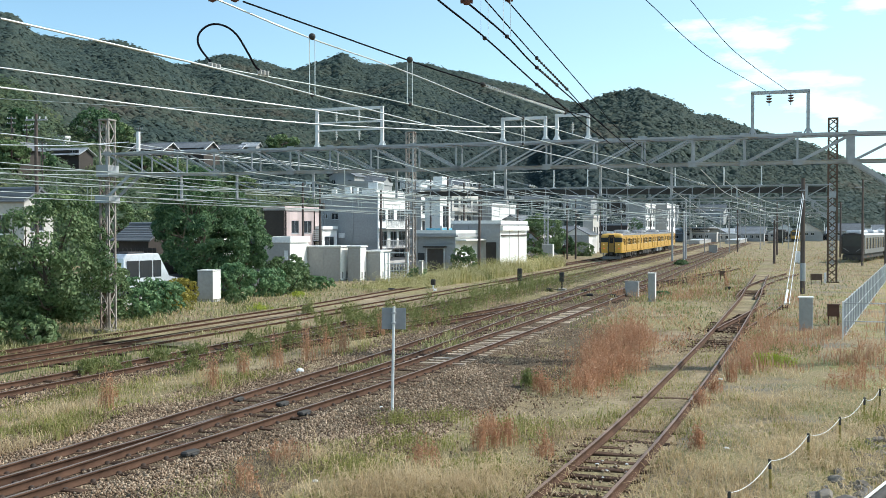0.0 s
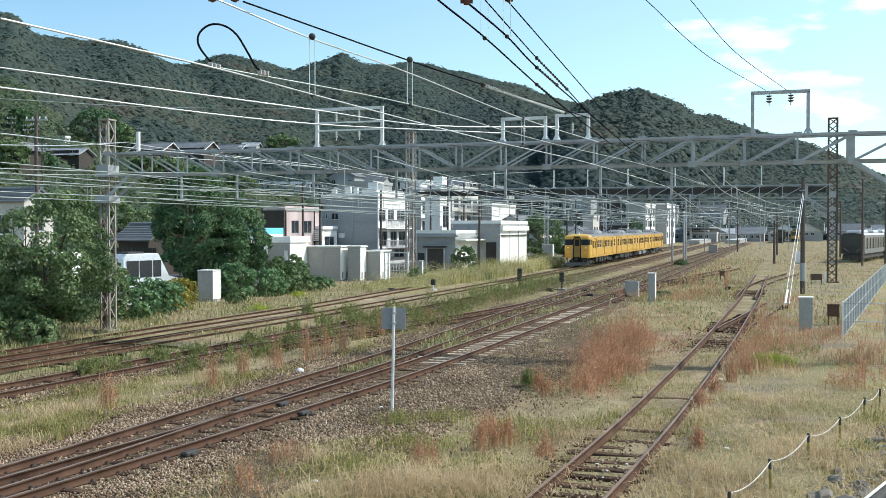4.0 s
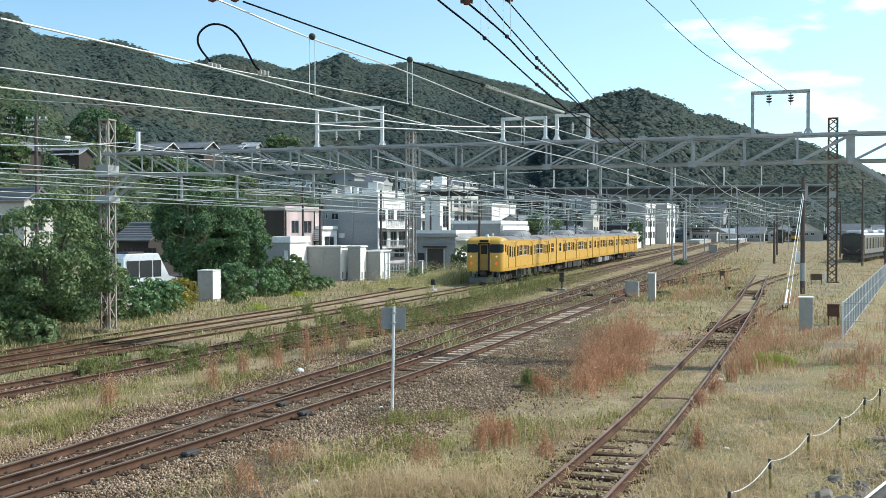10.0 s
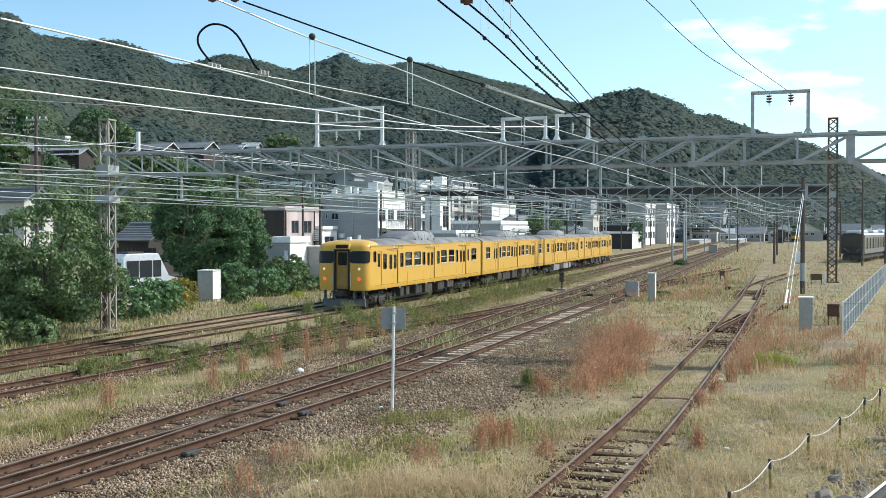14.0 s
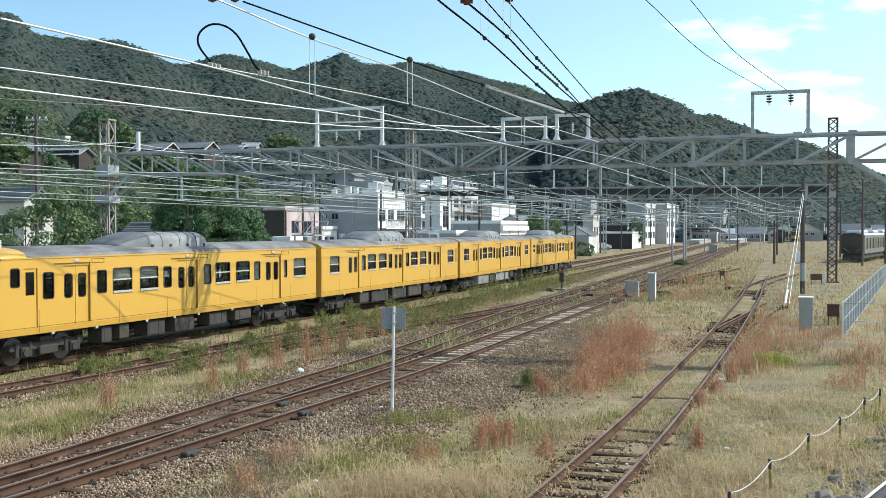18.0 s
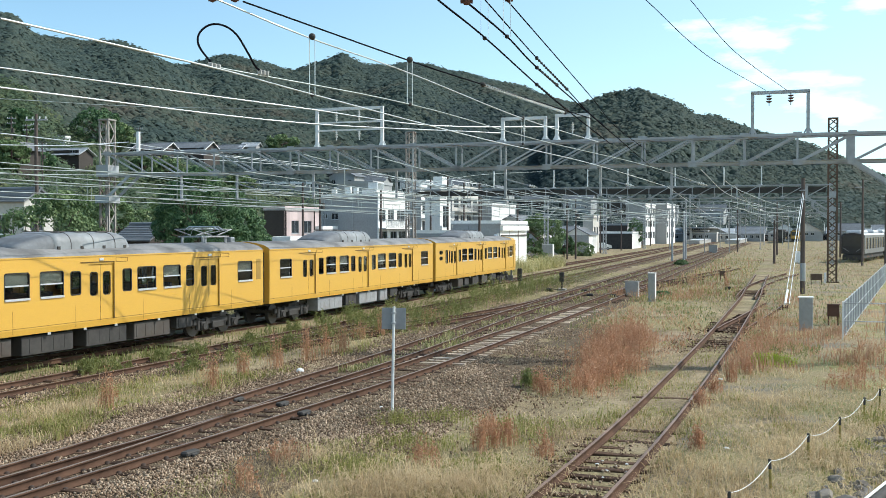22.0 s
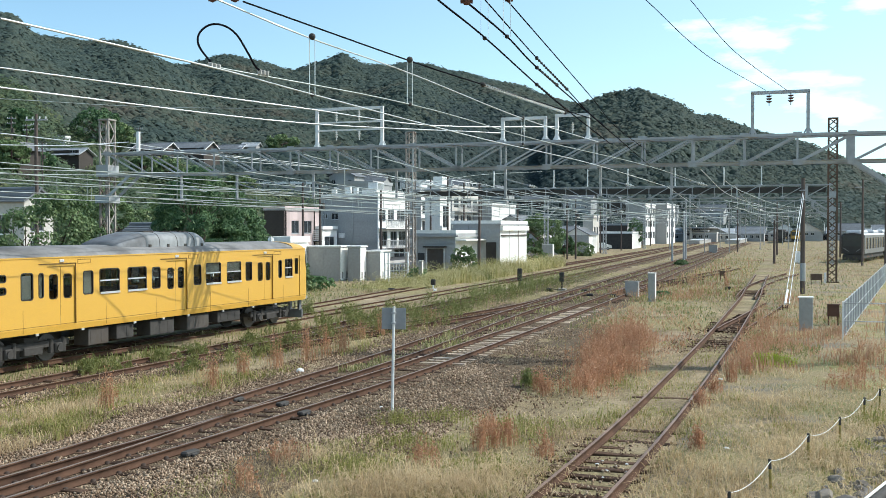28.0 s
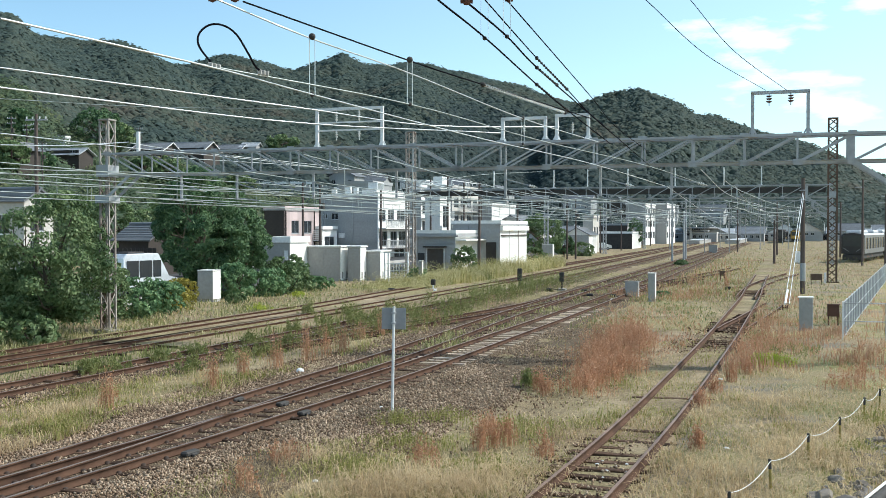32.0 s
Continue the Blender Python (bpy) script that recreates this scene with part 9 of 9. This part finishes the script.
# foot of the viewpoint: concrete edge and a rail cap
bm = bmesh.new()
rr = random.Random(8)
for k in range(330):
    c = Vector((6.0 + rr.uniform(0, 4.6), 0, 0))
    c.y = 15.6 + (c.x - 6.0) * 1.62 + rr.uniform(-1.3, 0.9)
    c.z = rr.uniform(0.0, 0.06)
    g = bmesh.ops.create_icosphere(bm, subdivisions=2, radius=rr.uniform(0.04, 0.05) if k % 3 else rr.uniform(0.08, 0.19))
    for v in g["verts"]:
        v.co *= 1 + 0.9 * noise.noise(v.co * 5.5 + c * 3)
    bmesh.ops.transform(bm, matrix=Matrix.Translation(c) @ Matrix.Rotation(rr.uniform(0, 6.28), 4, "Z") @ Matrix.Diagonal((1.2, 0.8, 0.7, 1)), verts=g["verts"])
single("rubble_bank", bm, ROCK, Matrix(), "dark rubble stones along the bank", "stones", kind="stuff")
hr = thing("handrail", pose(0, 0, 0), "dark handrail with a pale top at the viewpoint", "handrail", kind="structure")
bm = bmesh.new()
bar(bm, (1.5, 4.47, 2.9), (3.35, 6.97, 2.9), 0.008, 10)
part("top_rail", bm, STEELW, hr)
bm = bmesh.new()
bar(bm, (1.515, 4.46, 2.865), (3.365, 6.96, 2.865), 0.03, 12)
part("grip", bm, UNDER, hr)
bm = bmesh.new()
for k in range(4):
    bar(bm, (1.6 + 0.55 * k, 4.60 + 0.743 * k, -0.1), (1.6 + 0.55 * k, 4.60 + 0.743 * k, 2.85), 0.025, 8)
part("post", bm, UNDER, hr)

# parked dark train by the far platform, and two more far away


def parked_train(origin, yaw, cars, front_mat, side_mat, roof_mat, label):
    for k in range(cars):
        m = pose(origin[0], origin[1], RAIL, 0, 0, yaw) @ pose(20.2 * k, 0, 0)
        c = thing("parked_carriage", m, label, "train carriage", "parked carriages")
        bm = bmesh.new()
        holes = [(1.1 + 2.5 * i, 3.2 + 2.5 * i, 1.6, 3.05) for i in range(7)]
        holed_panel(bm, 0.5, 19.8, 1.0, 3.4, -1.45, holes, 0.06)
        holed_panel(bm, 0.5, 19.8, 1.0, 3.4, 1.45, holes, 0.06)
        part("body_side", bm, side_mat, c)
        for sy in (-1, 1):
            bm = bmesh.new()
            box(bm, 0.9, 19.4, min(sy * 1.37, sy * 1.40), max(sy * 1.37, sy * 1.40), 1.55, 3.1)
            part("window_band", bm, WINDARK, c)
        bm = bmesh.new()
        rows = [[bm.verts.new((x, y * sq, z)) for y, z in ((1.45, 1.0), (1.45, 3.2), (1.2, 3.55), (0, 3.68), (-1.2, 3.55), (-1.45, 3.2), (-1.45, 1.0))] for x, sq in ((0.5, 1.0), (0.1, 0.95), (0.0, 0.85))]
        for a, b in zip(rows, rows[1:]):
            for i in range(6):
                bm.faces.new([a[i], a[i + 1], b[i + 1], b[i]])
        bm.faces.new(rows[-1])
        bmesh.ops.recalc_face_normals(bm, faces=bm.faces)
        part("front", bm, front_mat, c)
        if k == 0:
            bm = bmesh.new()
            box(bm, -0.02, 0.0, -1.15, 1.15, 1.95, 3.35)
            part("windscreen", bm, WINDARK, c)
            bm = bmesh.new()
            for sy in (-1, 1):
                beam(bm, (-0.01, sy * 0.45, 1.3), (-0.01, sy * 1.15, 1.75), 0.05, 0.07)
            part("light_strip", bm, STEELTRAIN, c)
            bm = bmesh.new()
            box(bm, -0.1, 0.5, -1.2, 1.2, 0.2, 0.9, 0.05)
            part("skirt", bm, UNDER, c)
        bm = bmesh.new()
        pr = [(1.45, 3.4), (1.2, 3.58), (0, 3.7), (-1.2, 3.58), (-1.45, 3.4)]
        r2 = [[bm.verts.new((x, y, z)) for y, z in pr] for x in (0.3, 19.8)]
        for i in range(4):
            bm.faces.new([r2[0][i], r2[0][i + 1], r2[1][i + 1], r2[1][i]])
        box(bm, 1.0, 6.5, -0.95, 0.95, 3.6, 4.05, 0.15)
        box(bm, 12.0, 16.5, -0.95, 0.95, 3.6, 4.05, 0.15)
        part("roof", bm, roof_mat, c, "pale roof with air conditioners")
        bm = bmesh.new()
        box(bm, 0.8, 19.5, -1.2, 1.2, 0.35, 1.0, 0.05)
        part("underframe", bm, UNDER, c)
        for x in (3.2, 16.8):
            bm = bmesh.new()
            for dx in (-1.0, 1.0):
                for sy in (-1, 1):
                    bar(bm, (x + dx, sy * 0.62, 0.43), (x + dx, sy * 0.5, 0.43), 0.43, 14)
            box(bm, x - 1.5, x + 1.5, -1.0, 1.0, 0.35, 0.65)
            part("bogie", bm, UNDER, c)


parked_train((52.9, 132.5), 59.5, 4, DARKTRAIN, STEELTRAIN, TILE_L, "parked stainless train with a dark front")
parked_train((105.3, 320.0), 70.2, 2, DARKTRAIN, DARKTRAIN, UNDERBOX, "distant dark train on a far track")
parked_train((118.4, 345.0), 70.2, 2, YELLOW, DARKTRAIN, UNDERBOX, "distant yellow train on a far track")

# far platforms and their roof
for x, y, w, l, h in ((73.0, 300.0, 4.0, 60.0, 1.0), (86.0, 305.0, 4.0, 60.0, 1.0)):
    p = thing("platform", pose(x, y, 0, 0, 0, YAW), "low concrete platform far along the tracks", "platform", kind="structure")
    bm = bmesh.new()
    box(bm, -w / 2, w / 2, 0, l, -0.1, h, 0.05)
    part("slab", bm, CONCRETE, p)
    bm = bmesh.new()
    box(bm, -w / 2 - 0.1, w / 2 + 0.1, -0.1, l, h, h + 0.12)
    part("edge", bm, TILE_L, p)
st = thing("station_roof", pose(96.0, 330.0, 0, 0, 0, YAW), "long grey roofs of a distant station", "roof", kind="structure")
bm = bmesh.new()
for k in range(1):
    box(bm, -22 + 15 * k, -10 + 15 * k, 0, 60, 4.6 + 0.5 * k, 4.9 + 0.5 * k)
part("canopy", bm, PLASTER_G, st)
bm = bmesh.new()
for k in range(1):
    for j in range(7):
        box(bm, -16.2 + 15 * k, -15.8 + 15 * k, 2 + 9 * j, 2.4 + 9 * j, 0, 4.6 + 0.5 * k)
part("column_row", bm, PLASTER_C, st, kind="stuff")

# slim catenary masts along the far tracks


def catenary_mast(x, y, h, arm):
    g = thing("catenary_mast", pose(x, y, 0, 0, 0, YAW), "slim grey catenary mast with a bracket arm", "mast", "catenary masts of the far yard")
    bm = bmesh.new()
    bar(bm, (0, 0, -0.1), (0, 0, h), 0.10, 8, 0.08)
    part("shaft", bm, CONCRETE, g)
    bm = bmesh.new()
    bar(bm, (0, 0, 6.6), (arm, 0, 6.9), 0.045, 6)
    bar(bm, (0, 0, 5.6), (arm, 0, 6.75), 0.035, 6)
    bar(bm, (arm * 0.6, 0, 6.2), (arm * 0.95, 0, 5.5), 0.03, 6)
    part("bracket", bm, STEEL, g)
    disc_insulator(g, (arm * 0.08, 0, 6.61), 3, 0.1, INSUL, 0.09, d=(arm, 0, 0.3))
    disc_insulator(g, (arm * 0.08, 0, 5.69), 3, 0.1, INSUL, 0.09, d=(arm, 0, 1.1))


rm_ = random.Random(77)
for i in range(12):
    yy = 190 + 12.0 * i
    off = (5.6, 10.2, -2.4, 15.5, 21.0)[i % 5] + rm_.uniform(-0.6, 0.6)
    mx, my, _ = main_line(yy - 58, off + 3.0)
    catenary_mast(mx, my, rm_.uniform(7.6, 9.4), rm_.choice((-3.0, 2.8, 3.0)))

# loop jumper on the near contact wires
lp = thing("jumper_loop", Matrix(), "black looped jumper cable clamped to two wires", "cable")
ctr = [(-2.48, 11.16, 6.13), (-2.66, 11.25, 6.35), (-2.68, 11.3, 6.50), (-2.58, 11.35, 6.61), (-2.44, 11.4, 6.62), (-2.31, 11.5, 6.54), (-2.20, 11.6, 6.35), (-2.14, 11.75, 6.22), (-2.08, 11.9, 6.17)]
line = [Vector((ctr[0])) for _ in range(1)]
pp = [Vector(c) for c in ctr]
line = []
ext = [pp[0] * 2 - pp[1], *pp, pp[-1] * 2 - pp[-2]]
for i in range(1, len(ext) - 2):
    a, b, c, d = ext[i - 1:i + 3]
    for k in range(5):
        t = k / 5
        line.append(0.5 * (2 * b + (c - a) * t + (2 * a - 5 * b + 4 * c - d) * t * t + (3 * b - a - 3 * c + d) * t ** 3))
bm = bmesh.new()
rope(bm, line, 0.012, 8)
part("cable", bm, WIRED, lp)
for c in (ctr[0], ctr[-1]):
    bm = bmesh.new()
    for k in range(3):
        q = Vector(c) + Vector((0.03 * k - 0.03, 0.06 * k - 0.06, 0))
        box(bm, q.x - 0.025, q.x + 0.025, q.y - 0.025, q.y + 0.025, q.z - 0.03, q.z + 0.03, 0.006)
    part("clamp", bm, CUBGREY, lp)

# ---- vehicles ----


def truck(label, canvas, top, marks, length=6.6, h=3.55):
    """A box truck; local +x is its front, origin at its tail on the road."""
    t = thing("box_truck", Matrix(), label, "truck", "passing road vehicles")
    bm = bmesh.new()
    box(bm, 0, length - 1.9, -1.05, 1.05, 0.95, h, 0.03)
    cb = part("cargo_box", bm, canvas, t)
    if top:
        bm = bmesh.new()
        box(bm, -0.01, length - 1.89, -1.06, 1.06, h - 0.55, h + 0.01, 0.03)
        part("top_band", bm, top, cb, "sky blue top band")
    if marks:
        for sy in (-1, 1):
            for k in range(3):
                bm = bmesh.new()
                x = 0.6 + 0.36 * k
                box(bm, x, x + 0.2, min(sy * 1.06, sy * 1.07), max(sy * 1.06, sy * 1.07), 1.7, 2.45)
                box(bm, x + 0.0, x + 0.2, min(sy * 1.06, sy * 1.07), max(sy * 1.06, sy * 1.07), 2.6, 2.78)
                part("mark", bm, REDPAINT, cb, "plain red bar mark")
    bm = bmesh.new()
    box(bm, length - 1.75, length, -1.0, 1.0, 0.6, 1.55, 0.06)
    vs = [((length - 1.75), 1.55), (length - 0.05, 1.55), (length - 0.35, 2.5), (length - 1.7, 2.55)]
    a = [bm.verts.new((x, -0.98, z)) for x, z in vs]
    b = [bm.verts.new((x, 0.98, z)) for x, z in vs]
    bm.faces.new(a)
    bm.faces.new(b[::-1])
    for i in range(4):
        bm.faces.new([a[i], a[(i + 1) % 4], b[(i + 1) % 4], b[i]])
    bmesh.ops.recalc_face_normals(bm, faces=bm.faces)
    cab = part("cab", bm, canvas, t)
    bm = bmesh.new()
    beam(bm, (length - 0.05, 0, 1.62), (length - 0.33, 0, 2.42), 1.8, 0.03)
    for sy in (-1, 1):
        box(bm, length - 1.5, length - 0.55, min(sy * 0.985, sy * 0.995), max(sy * 0.985, sy * 0.995), 1.65, 2.35)
    part("glazing", bm, WINDARK, cab)
    bm = bmesh.new()
    box(bm, 0.1, length - 0.3, -0.45, 0.45, 0.55, 0.95)
    part("chassis", bm, UNDER, t)
    for x in (1.3, length - 1.1):
        for sy in (-1, 1):
            bm = bmesh.new()
            bar(bm, (x, sy * 0.98, 0.42), (x, sy * 0.72, 0.42), 0.42, 16)
            w = part("wheel", bm, BLACKRUB, t)
            bm = bmesh.new()
            bar(bm, (x, sy * 0.99, 0.42), (x, sy * 0.95, 0.42), 0.22, 12)
            part("rim", bm, STEEL, w)
    return t


def van(label, paint, length=4.6, h=2.05, name="van", rack=False):
    t = thing(name, Matrix(), label, "van", "passing road vehicles")
    prof = [(0.05, 0.45), (0.0, 0.9), (0.12, h - 0.25), (0.4, h), (length - 1.7, h), (length - 0.85, 1.15), (length - 0.1, 1.0), (length, 0.7), (length - 0.05, 0.4)]
    bm = bmesh.new()
    w = 0.84
    ring = []
    for y, s in ((-w, 0.0), (-w + 0.06, 0.06), (w - 0.06, 0.06), (w, 0.0)):
        ring.append([bm.verts.new((x, y * (0.93 if z > h - 0.4 else 1.0), z - (0.06 - s if z > 1.2 else 0))) for x, z in prof])
    for a, b in zip(ring, ring[1:]):
        for i in range(len(prof)):
            bm.faces.new([a[i], a[(i + 1) % len(prof)], b[(i + 1) % len(prof)], b[i]])
    bm.faces.new(ring[0])
    bm.faces.new(ring[-1])
    bmesh.ops.recalc_face_normals(bm, faces=bm.faces)
    body = part("body", bm, paint, t)
    for sy in (-1, 1):
        for x0, x1 in ((0.35, 1.3), (1.42, length - 2.35), (length - 2.22, length - 1.55)):
            bm = bmesh.new()
            yy = sy * w * 0.985
            box(bm, x0, x1, min(yy, yy + sy * 0.02), max(yy, yy + sy * 0.02), 1.12, h - 0.4)
            part("side_window", bm, WINDARK, body)
    bm = bmesh.new()
    beam(bm, (length - 1.62, 0, h - 0.12), (length - 0.92, 0, 1.24), 1.4, 0.03)
    part("windscreen", bm, WINDARK, body)
    if rack:
        bm = bmesh.new()
        box(bm, 0.8, 2.2, -0.5, 0.5, h, h + 0.1, 0.03)
        part("roof_unit", bm, UNDER, body)
    for x in (0.85, length - 0.85):
        for sy in (-1, 1):
            bm = bmesh.new()
            bar(bm, (x, sy * 0.84, 0.32), (x, sy * 0.62, 0.32), 0.32, 16)
            wl = part("wheel", bm, BLACKRUB, t)
            bm = bmesh.new()
            bar(bm, (x, sy * 0.85, 0.32), (x, sy * 0.81, 0.32), 0.18, 12)
            part("rim", bm, STEEL, wl)
    return t


pv = van("silver high-roof van parked behind the hedge", SILVER, 4.8, 2.5, rack=True)
pv.matrix_basis = pose(-18.7, 57.8, 0.45, 0, 0, 66)
bm = bmesh.new()
box(bm, -1.2, 6.2, -1.6, 1.6, -0.2, 0.45, 0.03)
single("parking_pad", bm, CONCRETE, pose(-18.7, 57.8, 0, 0, 0, 66), "raised concrete parking pad behind the hedge", "pavement", kind="structure")
pc = van("white car parked before the open garage", CUBWHITE, 4.2, 1.5, "parked_car")
pc.matrix_basis = pose(31.0, 214.0, 0, 0, 0, YAW + 10)
TRUCK_A = truck("white delivery truck with a sky blue top band", CUBWHITE, BLUEPAINT, True)
TRUCK_B = truck("plain white box truck", CUBWHITE, None, False)
TRUCK_G = truck("small truck with a dark green canvas top", GREENPAINT, None, False, 5.0, 2.75)
VAN_W = van("white delivery van driving away", CUBWHITE, 4.4, 1.95)
TRUCK_N = truck("dark blue truck driving away", NAVYPAINT, None, False, 5.6, 2.6)
VAN_M = van("white van following the dark blue truck", CUBWHITE, 4.4, 1.95)
VAN_L = van("white estate car driving past", CUBWHITE, 4.4, 1.7)


def road_rows(y_at, lane, away):
    """Rows for a vehicle whose tail is at y_at(t) along the street."""
    rows = []
    for i in range(33):
        y = y_at(float(i))
        x = (lane + 0.322 * y) / 0.947
        rows.append((float(i), pose(x, y, 0.9, 0, 0, math.degrees(math.atan2(TY, TX)) + (0 if away else 180))))
    return rows


def motions():
    for k, car in enumerate(CARS):
        walk(car, train_rows(k))
    walk(TRUCK_A, road_rows(lambda t: 131.6 - 11.0 * t, -42.0, False))
    walk(TRUCK_B, road_rows(lambda t: 81.4 - 10.6 * t, -42.0, False))
    walk(VAN_L, road_rows(lambda t: 143.0 - 11.0 * t, -42.0, False))
    walk(TRUCK_N, road_rows(lambda t: 86.0 + 13.0 * t, -45.0, True))
    walk(VAN_M, road_rows(lambda t: 79.5 + 13.0 * t, -45.0, True))
    walk(TRUCK_G, road_rows(lambda t: 36.9 + 13.0 * t, -45.0, True))
    walk(VAN_W, road_rows(lambda t: 13.0 + 13.0 * t, -45.0, True))


motions()
